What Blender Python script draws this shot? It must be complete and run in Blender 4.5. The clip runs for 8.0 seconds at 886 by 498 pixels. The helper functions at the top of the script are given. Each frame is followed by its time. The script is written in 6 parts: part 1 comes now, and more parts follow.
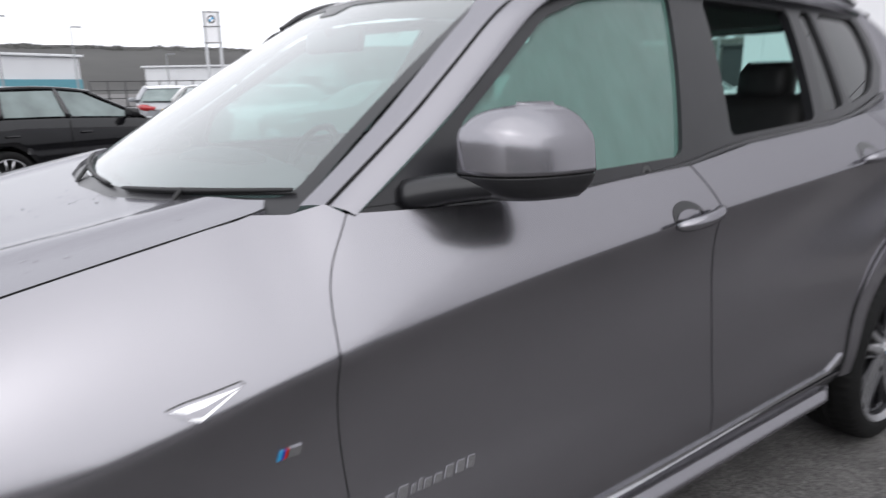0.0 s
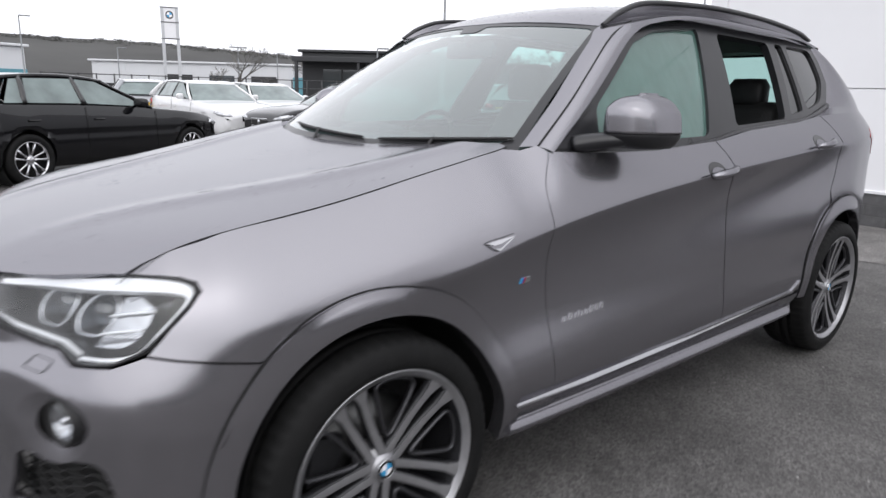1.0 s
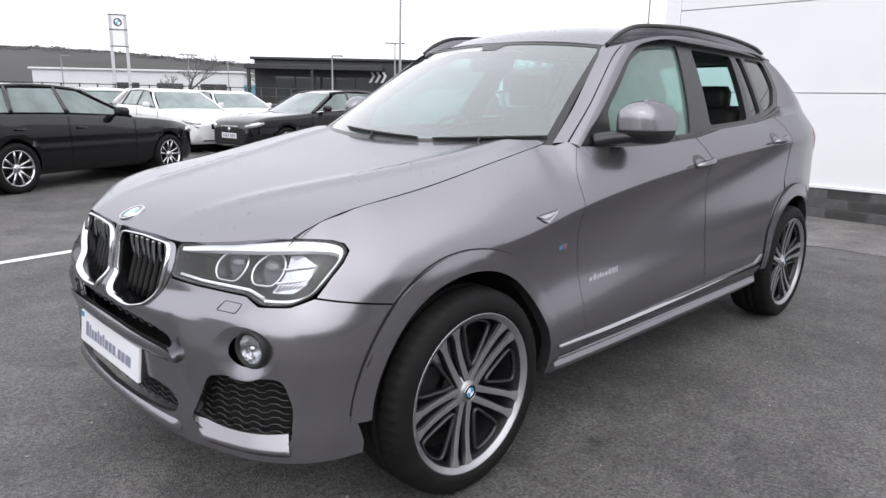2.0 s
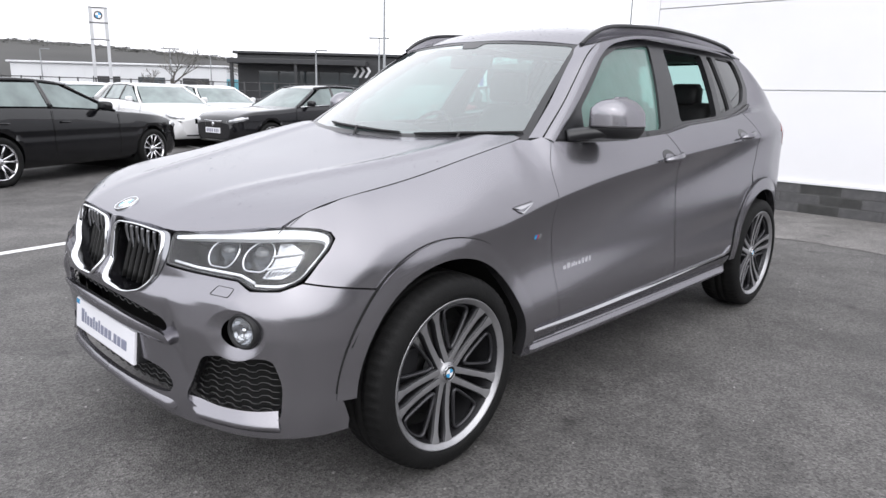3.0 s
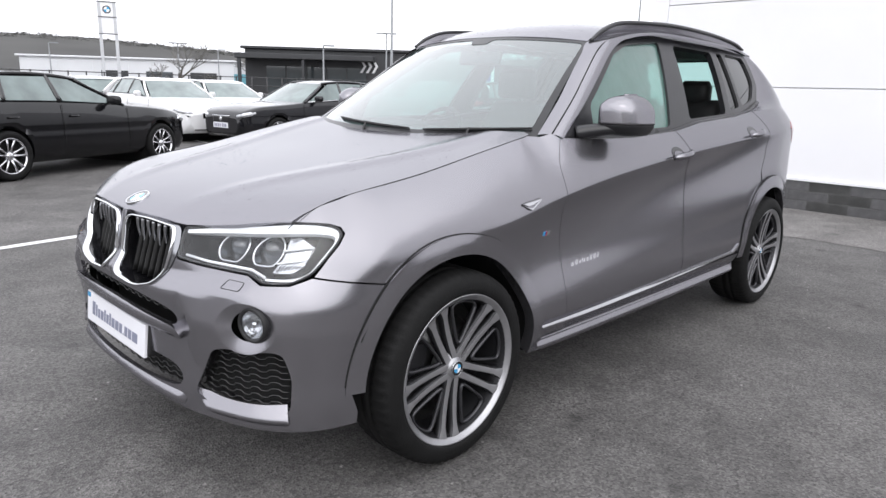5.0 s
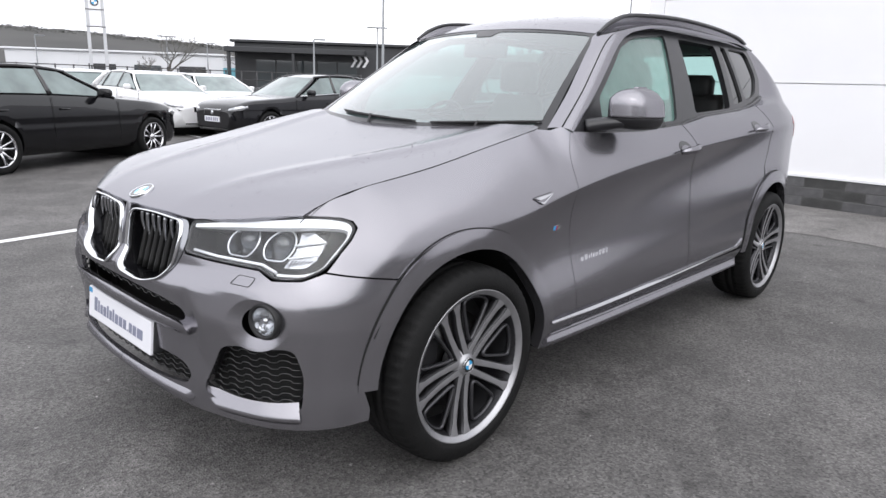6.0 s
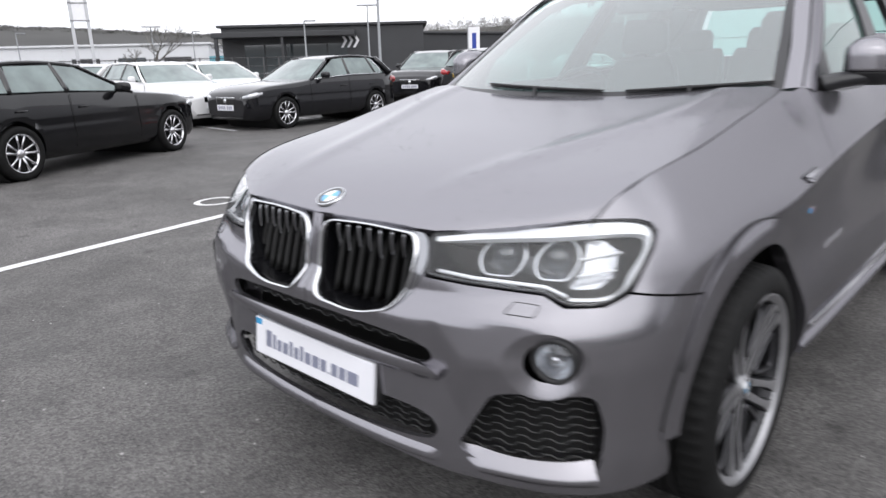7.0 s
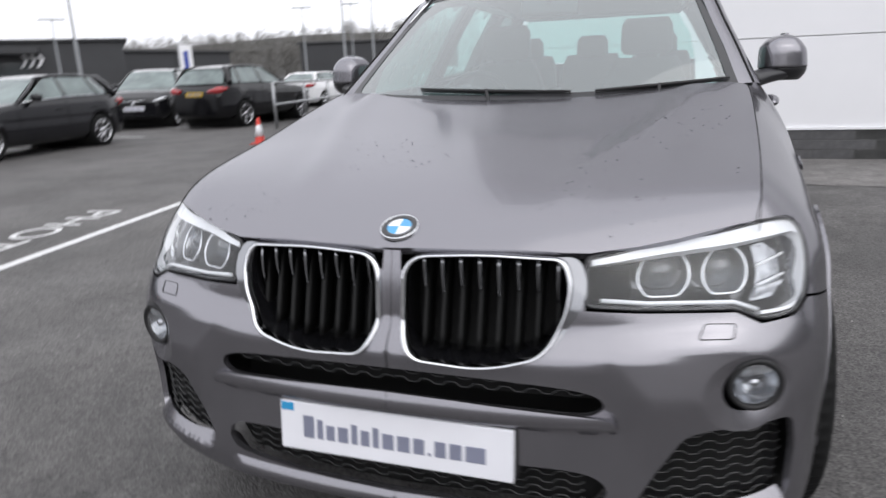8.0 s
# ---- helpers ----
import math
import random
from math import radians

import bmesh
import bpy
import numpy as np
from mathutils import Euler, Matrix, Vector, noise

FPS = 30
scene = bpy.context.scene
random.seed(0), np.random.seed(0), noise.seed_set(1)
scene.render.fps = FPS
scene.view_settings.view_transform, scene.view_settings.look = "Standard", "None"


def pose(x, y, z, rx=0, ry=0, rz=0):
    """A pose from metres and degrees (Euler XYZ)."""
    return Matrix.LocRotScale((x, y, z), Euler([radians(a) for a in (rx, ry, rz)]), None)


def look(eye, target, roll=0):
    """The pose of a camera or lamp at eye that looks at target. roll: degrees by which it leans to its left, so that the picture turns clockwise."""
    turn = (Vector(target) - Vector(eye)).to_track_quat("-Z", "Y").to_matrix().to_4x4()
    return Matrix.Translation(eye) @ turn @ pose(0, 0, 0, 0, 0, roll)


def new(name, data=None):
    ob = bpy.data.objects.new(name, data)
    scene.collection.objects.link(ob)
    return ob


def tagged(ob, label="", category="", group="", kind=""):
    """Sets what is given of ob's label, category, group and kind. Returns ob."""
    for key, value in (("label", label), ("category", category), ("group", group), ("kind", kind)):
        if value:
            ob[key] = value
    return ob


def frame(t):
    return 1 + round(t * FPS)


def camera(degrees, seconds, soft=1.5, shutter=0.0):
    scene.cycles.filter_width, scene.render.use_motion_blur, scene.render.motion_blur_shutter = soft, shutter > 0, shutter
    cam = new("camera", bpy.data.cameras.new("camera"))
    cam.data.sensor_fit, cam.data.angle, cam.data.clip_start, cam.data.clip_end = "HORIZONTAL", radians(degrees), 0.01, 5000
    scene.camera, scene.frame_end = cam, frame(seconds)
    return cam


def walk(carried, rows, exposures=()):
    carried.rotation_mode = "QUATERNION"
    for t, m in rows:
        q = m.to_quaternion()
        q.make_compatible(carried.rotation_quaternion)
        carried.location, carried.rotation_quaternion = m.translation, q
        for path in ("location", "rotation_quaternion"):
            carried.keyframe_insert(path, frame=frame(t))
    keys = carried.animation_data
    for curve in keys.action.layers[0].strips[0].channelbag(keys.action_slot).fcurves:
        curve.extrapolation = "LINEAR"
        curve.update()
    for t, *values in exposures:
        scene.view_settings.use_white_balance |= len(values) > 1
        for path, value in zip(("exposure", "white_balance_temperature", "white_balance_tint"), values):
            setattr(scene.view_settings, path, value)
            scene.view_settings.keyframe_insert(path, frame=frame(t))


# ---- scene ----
cam = camera(67.2, 8.0, soft=1.45, shutter=0.5)
PATH = [
    (0, (1.792, 0.131, 1.316), (0.221, 1.273, 0.84), -0.8),
    (0.2, (1.855, -0.066, 1.312), (0.346, 1.172, 0.877), 1.9),
    (0.5, (1.919, -0.39, 1.293), (0.476, 0.91, 0.819), 1.2),
    (0.7, (2.004, -0.598, 1.287), (0.534, 0.686, 0.852), 1.7),
    (1, (2.114, -0.886, 1.269), (0.639, 0.386, 0.814), 1.6),
    (1.2, (2.158, -1.056, 1.286), (0.728, 0.27, 0.84), 0.5),
    (1.5, (2.178, -1.291, 1.253), (0.796, 0.099, 0.854), 1.1),
    (1.7, (2.203, -1.396, 1.258), (0.819, -0.02, 0.818), 1.1),
    (2.8, (2.342, -1.554, 1.275), (0.967, -0.162, 0.861), 1.7),
    (3, (2.349, -1.568, 1.273), (1.0, -0.16, 0.826), 1.4),
    (3.5, (2.349, -1.576, 1.277), (0.994, -0.173, 0.836), 1.7),
    (4, (2.353, -1.579, 1.273), (0.997, -0.178, 0.824), 1.8),
    (4.5, (2.351, -1.579, 1.274), (0.989, -0.186, 0.821), 1.7),
    (6, (2.27, -1.604, 1.261), (0.935, -0.192, 0.789), 1.9),
    (6.2, (2.148, -1.65, 1.235), (0.825, -0.228, 0.759), 1.7),
    (6.5, (1.9, -1.721, 1.241), (0.587, -0.303, 0.728), -0.9),
    (6.7, (1.737, -1.753, 1.211), (0.415, -0.332, 0.726), -1.6),
    (7, (1.418, -1.778, 1.228), (0.105, -0.368, 0.689), -1.5),
    (7.2, (1.232, -1.806, 1.225), (-0.04, -0.366, 0.671), 0.2),
    (7.5, (0.964, -1.885, 1.211), (-0.052, -0.253, 0.66), -0.3),
    (7.8, (0.689, -1.938, 1.228), (-0.044, -0.168, 0.653), -0.1),
    (8, (0.53, -1.933, 1.197), (-0.111, -0.11, 0.684), -2.3),
]
walk(cam, [(t, look(eye, target, roll)) for t, eye, target, roll in PATH],
     exposures=[(0.0, 0.30), (0.5, 0.22), (1.0, 0.24), (1.5, 0.34), (3.0, 0.60), (4.5, 0.62), (6.0, 0.57), (6.5, 0.53), (7.0, 0.45), (7.5, 0.28), (8.0, 0.20)])

# ---- sky, sun ----
world = bpy.data.worlds.new("overcast_sky")
scene.world = world
world.use_nodes = True
wt = world.node_tree
sky = wt.nodes.new("ShaderNodeTexSky")
sky.sky_type, sky.sun_disc = "NISHITA", False
sky.sun_elevation, sky.sun_rotation = radians(48), radians(120)
sky.air_density, sky.dust_density, sky.ozone_density = 1.0, 6.0, 1.0
grey = wt.nodes.new("ShaderNodeHueSaturation")
grey.inputs["Saturation"].default_value = 0.10
veil = wt.nodes.new("ShaderNodeMix")
veil.data_type = "RGBA"
veil.inputs[0].default_value = 0.80
veil.inputs[7].default_value = (11.3, 11.42, 12.2, 1)
wt.links.new(sky.outputs[0], grey.inputs["Color"])
wt.links.new(grey.outputs[0], veil.inputs[6])
wt.links.new(veil.outputs[2], wt.nodes["Background"].inputs[0])
wt.nodes["Background"].inputs[1].default_value = 0.12

sun = new("sun", bpy.data.lights.new("sun", "SUN"))
sun.data.energy, sun.data.angle, sun.data.color = 0.6, radians(100), (1.0, 0.98, 0.95)
sun.matrix_world = look((14, -8, 18), (0, 0, 0))

# ---- materials ----
def material(name, colour, rough=0.5, metal=0.0, coat=0.0, vary=0.0, scale=8.0, bump=0.0, bump_scale=60.0, spec=0.5, per_piece=0.0):
    m = bpy.data.materials.new(name)
    m.use_nodes = True
    nt = m.node_tree
    b = nt.nodes["Principled BSDF"]
    b.inputs["Base Color"].default_value = (*colour, 1)
    b.inputs["Roughness"].default_value = rough
    b.inputs["Metallic"].default_value = metal
    b.inputs["Coat Weight"].default_value = coat
    b.inputs["Coat Roughness"].default_value = 0.03
    b.inputs["Specular IOR Level"].default_value = spec
    co = nt.nodes.new("ShaderNodeTexCoord")
    if vary:
        n = nt.nodes.new("ShaderNodeTexNoise")
        n.inputs["Scale"].default_value, n.inputs["Detail"].default_value = scale, 6
        nt.links.new(co.outputs["Object"], n.inputs["Vector"])
        ramp = nt.nodes.new("ShaderNodeMapRange")
        ramp.inputs["From Min"].default_value, ramp.inputs["From Max"].default_value = 0.25, 0.75
        ramp.inputs["To Min"].default_value, ramp.inputs["To Max"].default_value = 1 - vary, 1 + vary
        nt.links.new(n.outputs["Fac"], ramp.inputs["Value"])
        mul = nt.nodes.new("ShaderNodeVectorMath")
        mul.operation = "SCALE"
        mul.inputs[0].default_value = colour
        nt.links.new(ramp.outputs[0], mul.inputs["Scale"])
        last = mul
        if per_piece:
            oi = nt.nodes.new("ShaderNodeObjectInfo")
            r2 = nt.nodes.new("ShaderNodeMapRange")
            r2.inputs["To Min"].default_value, r2.inputs["To Max"].default_value = 1 - per_piece, 1 + per_piece
            nt.links.new(oi.outputs["Random"], r2.inputs["Value"])
            last = nt.nodes.new("ShaderNodeVectorMath")
            last.operation = "SCALE"
            nt.links.new(mul.outputs[0], last.inputs[0])
            nt.links.new(r2.outputs[0], last.inputs["Scale"])
        nt.links.new(last.outputs[0], b.inputs["Base Color"])
    if bump:
        n2 = nt.nodes.new("ShaderNodeTexNoise")
        n2.inputs["Scale"].default_value, n2.inputs["Detail"].default_value = bump_scale, 4
        nt.links.new(co.outputs["Object"], n2.inputs["Vector"])
        bp = nt.nodes.new("ShaderNodeBump")
        bp.inputs["Strength"].default_value, bp.inputs["Distance"].default_value = bump, 0.01
        nt.links.new(n2.outputs["Fac"], bp.inputs["Height"])
        nt.links.new(bp.outputs[0], b.inputs["Normal"])
    return m


def glazing(name, tint, f0=0.05, rough=0.0, fog=0.0, fog_colour=(0.5, 0.6, 0.58)):
    """Clear sheet: tinted see-through plus a mirror gloss that grows at grazing angles."""
    m = bpy.data.materials.new(name)
    m.use_nodes = True
    nt = m.node_tree
    nt.nodes.remove(nt.nodes["Principled BSDF"])
    tr, gl = nt.nodes.new("ShaderNodeBsdfTransparent"), nt.nodes.new("ShaderNodeBsdfGlossy")
    tr.inputs[0].default_value = (*tint, 1)
    gl.inputs["Color"].default_value = (1, 1, 1, 1)
    gl.inputs["Roughness"].default_value = rough
    lw, mx = nt.nodes.new("ShaderNodeLayerWeight"), nt.nodes.new("ShaderNodeMixShader")
    lw.inputs["Blend"].default_value = 0.5
    power, grow = nt.nodes.new("ShaderNodeMath"), nt.nodes.new("ShaderNodeMapRange")
    power.operation = "POWER"
    power.inputs[1].default_value = 4.0
    grow.inputs["To Min"].default_value = f0
    for a, b in ((lw.outputs["Facing"], power.inputs[0]), (power.outputs[0], grow.inputs["Value"]), (grow.outputs[0], mx.inputs[0]), (tr.outputs[0], mx.inputs[1]), (gl.outputs[0], mx.inputs[2]), (mx.outputs[0], nt.nodes["Material Output"].inputs[0])):
        nt.links.new(a, b)
    if fog:
        # breath and damp on the inner face, uneven and streaked
        co, n, r = nt.nodes.new("ShaderNodeTexCoord"), nt.nodes.new("ShaderNodeTexNoise"), nt.nodes.new("ShaderNodeMapRange")
        stretch = nt.nodes.new("ShaderNodeMapping")
        stretch.inputs["Scale"].default_value = (3.0, 3.0, 1.2)
        n.inputs["Detail"].default_value = 5
        r.inputs["From Min"].default_value, r.inputs["From Max"].default_value = 0.3, 0.7
        r.inputs["To Min"].default_value, r.inputs["To Max"].default_value = 0.92 * fog, 1.08 * fog
        df, tl, half, veil = nt.nodes.new("ShaderNodeBsdfDiffuse"), nt.nodes.new("ShaderNodeBsdfTranslucent"), nt.nodes.new("ShaderNodeMixShader"), nt.nodes.new("ShaderNodeMixShader")
        df.inputs[0].default_value = tl.inputs[0].default_value = (*fog_colour, 1)
        for a, b in ((co.outputs["Object"], stretch.inputs[0]), (stretch.outputs[0], n.inputs["Vector"]), (n.outputs["Fac"], r.inputs["Value"]), (df.outputs[0], half.inputs[1]), (tl.outputs[0], half.inputs[2]), (r.outputs[0], veil.inputs[0]), (tr.outputs[0], veil.inputs[1]), (half.outputs[0], veil.inputs[2]), (veil.outputs[0], mx.inputs[1])):
            nt.links.new(a, b)
    return m


def car_paint(name, colour, metal=0.9, rough=0.235):
    m = material(name, colour, rough, metal, coat=0.5)
    nt = m.node_tree
    b = nt.nodes["Principled BSDF"]
    b.inputs["Specular Tint"].default_value = (0.55, 0.55, 0.57, 1)
    co = nt.nodes.new("ShaderNodeTexCoord")
    flake = nt.nodes.new("ShaderNodeTexNoise")
    flake.inputs["Scale"].default_value, flake.inputs["Detail"].default_value = 900, 2
    film = nt.nodes.new("ShaderNodeTexNoise")
    film.inputs["Scale"].default_value, film.inputs["Detail"].default_value = 3.5, 5
    nt.links.new(co.outputs["Object"], flake.inputs["Vector"])
    nt.links.new(co.outputs["Object"], film.inputs["Vector"])
    r = nt.nodes.new("ShaderNodeMapRange")
    r.inputs["To Min"].default_value, r.inputs["To Max"].default_value = 0.80, 1.2
    nt.links.new(flake.outputs["Fac"], r.inputs["Value"])
    mul = nt.nodes.new("ShaderNodeVectorMath")
    mul.operation = "SCALE"
    mul.inputs[0].default_value = colour
    nt.links.new(r.outputs[0], mul.inputs["Scale"])
    nt.links.new(mul.outputs[0], b.inputs["Base Color"])
    # a thin uneven film of rain on the lacquer
    r2 = nt.nodes.new("ShaderNodeMapRange")
    r2.inputs["From Min"].default_value, r2.inputs["From Max"].default_value = 0.35, 0.7
    r2.inputs["To Min"].default_value, r2.inputs["To Max"].default_value = 0.04, 0.13
    nt.links.new(film.outputs["Fac"], r2.inputs["Value"])
    nt.links.new(r2.outputs[0], b.inputs["Coat Roughness"])
    return m


PAINT = car_paint("grey_metallic_paint", (0.277, 0.271, 0.292))
BLACK_PAINT = material("black_car_paint", (0.004, 0.004, 0.005), 0.10, 0, coat=0.3, vary=0.2, spec=0.35)
DARK_PAINT = material("charcoal_car_paint", (0.010, 0.010, 0.012), 0.14, 0.2, coat=0.4, vary=0.2, spec=0.35)
WHITE_PAINT = material("white_car_paint", (0.75, 0.75, 0.76), 0.35, 0, coat=1.0, vary=0.03)
SILVER_PAINT = material("silver_car_paint", (0.30, 0.31, 0.33), 0.35, 0.5, coat=1.0, vary=0.05)
RED_PAINT = material("red_car_paint", (0.25, 0.01, 0.015), 0.35, 0, coat=1.0, vary=0.05)
PLASTIC = material("black_grained_plastic", (0.012, 0.012, 0.013), 0.55, vary=0.2, bump=0.15, bump_scale=400)
GLOSS_BLACK = material("gloss_black_trim", (0.006, 0.006, 0.007), 0.12, coat=0.5, vary=0.2)
TRIM_DARK = material("satin_black_trim", (0.016, 0.016, 0.018), 0.3, vary=0.2)
# near-black for dark liners, and for shade painted into gaps and openings
VOID = material("near_black_lining_and_shade", (0.004, 0.004, 0.004), 0.9, vary=0.2)
CHROME = material("chrome", (0.72, 0.73, 0.75), 0.06, 1.0, vary=0.03)
# chrome copy with grey reflections put into its colour; also the slat-top glints
DARK_CHROME = material("darkened_chrome", (0.34, 0.345, 0.36), 0.12, 1.0, vary=0.05)
SATIN = material("satin_silver", (0.62, 0.62, 0.64), 0.22, 1.0, vary=0.05)
RUBBER = material("tyre_rubber", (0.0065, 0.0065, 0.0066), 0.72, spec=0.22, vary=0.35, scale=14, bump=0.2, bump_scale=120)
ALLOY = material("machined_alloy", (0.40, 0.40, 0.415), 0.36, 0.8, vary=0.08, scale=30)
ALLOY_GREY = material("grey_wheel_lacquer", (0.032, 0.032, 0.035), 0.35, 0.5, vary=0.15)
LEDGE = material("dark_wheel_ledge", (0.055, 0.055, 0.06), 0.35, 0.6, vary=0.15)
DISC = material("brake_steel", (0.13, 0.13, 0.13), 0.4, 1.0, vary=0.2, scale=30)
SCREEN = glazing("windscreen_glass", (0.56, 0.77, 0.75), 0.20, fog=0.20, fog_colour=(0.38, 0.53, 0.52))
SIDE_GLASS = glazing("green_tinted_glass", (0.52, 0.80, 0.74), 0.09)
DAMP_GLASS = glazing("damp_green_glass", (0.52, 0.80, 0.74), 0.07, fog=0.58, fog_colour=(0.25, 0.47, 0.41))
PRIVACY = glazing("dark_tinted_glass", (0.015, 0.016, 0.016), 0.015)
LENS = glazing("clear_lamp_lens", (0.93, 0.94, 0.95), 0.05)
LAMP_BOWL = material("lamp_bowl_silver", (0.46, 0.47, 0.49), 0.14, 0.95, vary=0.25, scale=40, bump=0.5, bump_scale=28)
LAMP_DARK = material("lamp_housing_grey", (0.15, 0.152, 0.157), 0.12, 0.9, vary=0.5, scale=25, bump=0.8, bump_scale=14)
LIGHT_BAR = material("pale_light_guide", (0.85, 0.86, 0.88), 0.25, 0.0, coat=0.6, vary=0.03)
CAR_LAMP = material("pale_lamp_glass", (0.55, 0.56, 0.58), 0.12, 0.5, coat=0.6, vary=0.35, scale=18)
BULB = glazing("projector_glass", (0.72, 0.76, 0.8), 0.12)
RED_LENS = material("red_lamp_lens", (0.35, 0.008, 0.012), 0.12, coat=1.0, vary=0.1)
AMBER = material("amber_plate", (0.62, 0.40, 0.02), 0.4, vary=0.05)
PLATE = material("white_plate", (0.80, 0.80, 0.84), 0.3, coat=0.3, vary=0.03)
INK = material("plate_ink", (0.20, 0.21, 0.28), 0.5, vary=0.1)
BLUE = material("badge_blue", (0.03, 0.30, 0.58), 0.2, coat=1.0, vary=0.05)
BADGE_WHITE = material("badge_white", (0.82, 0.83, 0.85), 0.2, coat=1.0, vary=0.03)
DEEP_BLUE = material("stripe_blue", (0.02, 0.05, 0.30), 0.3, vary=0.05)
STRIPE_RED = material("stripe_red", (0.45, 0.02, 0.02), 0.3, vary=0.05)
SEAT = material("black_seat_leather", (0.018, 0.018, 0.019), 0.45, vary=0.25, scale=20, bump=0.2, bump_scale=150)
LINING = material("grey_headlining", (0.22, 0.22, 0.21), 0.9, vary=0.1)
DASH = material("dark_dashboard", (0.022, 0.022, 0.023), 0.6, vary=0.2, bump=0.1, bump_scale=300)
STEEL = material("galvanised_steel", (0.42, 0.43, 0.44), 0.4, 0.8, vary=0.12, scale=10)
POLE_GREY = material("grey_lamp_post", (0.22, 0.23, 0.24), 0.5, 0.3, vary=0.1)

# ---- building tools ----
def part(name, data, mat, parent=None, label=""):
    """One mesh object under a thing or a part. data: a bmesh or a mesh."""
    if isinstance(data, bmesh.types.BMesh):
        me = bpy.data.meshes.new(name)
        data.to_mesh(me)
        data.free()
    else:
        me = data
    if mat and not me.materials:
        me.materials.append(mat)
    ob = new(name, me)
    if parent:
        ob.parent = parent
    if label:
        tagged(ob, label)
    return ob


def thing(name, label, category, m=None, group="", kind=""):
    ob = new(name)
    ob.empty_display_size = 0.2
    if m is not None:
        ob.matrix_world = m
    return tagged(ob, label, category, group, kind)


def spline(pts, n=8, closed=False):
    """Catmull-Rom through points, n steps a span."""
    p = np.array(pts, float)
    q = np.vstack([p[-1:], p, p[:2]]) if closed else np.vstack([2 * p[0] - p[1], p, 2 * p[-1] - p[-2]])
    out, t = [], np.linspace(0, 1, n, endpoint=False)[:, None]
    for a, b, c, d in zip(q[:-3], q[1:-2], q[2:-1], q[3:]):
        out.append(0.5 * (2 * b + (c - a) * t + (2 * a - 5 * b + 4 * c - d) * t**2 + (3 * b - a - 3 * c + d) * t**3))
    out = np.vstack(out)
    return out if closed else np.vstack([out, p[-1:]])


def rounded(pts, r, n=5):
    """A closed outline with its corners rounded by about r."""
    p, out = np.array(pts, float), []
    for a, b, c in zip(np.roll(p, 1, 0), p, np.roll(p, -1, 0)):
        la, lc = np.linalg.norm(a - b), np.linalg.norm(c - b)
        k = min(r, 0.45 * la, 0.45 * lc)
        u, v = b + (a - b) / la * k, b + (c - b) / lc * k
        for t in np.linspace(0, 1, n):
            out.append((1 - t) ** 2 * u + 2 * t * (1 - t) * b + t**2 * v)
    return np.array(out)


def curve1(xs, ys):
    """A smooth function through knots (monotone cubic)."""
    xs, ys = np.array(xs, float), np.array(ys, float)
    h, d = np.diff(xs), np.diff(ys) / np.diff(xs)
    m = np.r_[d[0], (d[:-1] + d[1:]) / 2, d[-1]]
    m[1:-1][d[:-1] * d[1:] <= 0] = 0
    for i in range(len(d)):
        if d[i] == 0:
            m[i] = m[i + 1] = 0
        else:
            s = math.hypot(m[i] / d[i], m[i + 1] / d[i])
            if s > 3:
                m[i], m[i + 1] = 3 * m[i] / s, 3 * m[i + 1] / s

    def f(x):
        x = np.clip(np.asarray(x, float), xs[0], xs[-1])
        i = np.clip(np.searchsorted(xs, x) - 1, 0, len(h) - 1)
        t = (x - xs[i]) / h[i]
        return ys[i] * (1 + 2 * t) * (1 - t) ** 2 + h[i] * m[i] * t * (1 - t) ** 2 + ys[i + 1] * t * t * (3 - 2 * t) + h[i] * m[i + 1] * t * t * (t - 1)

    return f


def step(a, b, x):
    t = np.clip((np.asarray(x, float) - a) / (b - a), 0, 1)
    return t * t * (3 - 2 * t)


def inside(poly, pts):
    x, y = pts[:, 0], pts[:, 1]
    hit = np.zeros(len(pts), bool)
    for (x1, y1), (x2, y2) in zip(poly, np.roll(poly, -1, 0)):
        if y1 != y2:
            hit ^= ((y1 > y) != (y2 > y)) & (x < (x2 - x1) * (y - y1) / (y2 - y1) + x1)
    return hit


def near_line(pts, poly, r):
    """Whether points lie within r of a closed outline."""
    out = np.zeros(len(pts), bool)
    for a, b in zip(poly, np.roll(poly, -1, 0)):
        ab = b - a
        t = np.clip(((pts - a) @ ab) / max(ab @ ab, 1e-12), 0, 1)
        out |= np.hypot(*(pts - a - t[:, None] * ab).T) < r
    return out


def dense(poly, d):
    out = []
    for a, b in zip(poly, np.roll(poly, -1, 0)):
        k = max(1, int(np.linalg.norm(b - a) / d))
        out += [a + (b - a) * i / k for i in range(k)]
    return np.array(out)


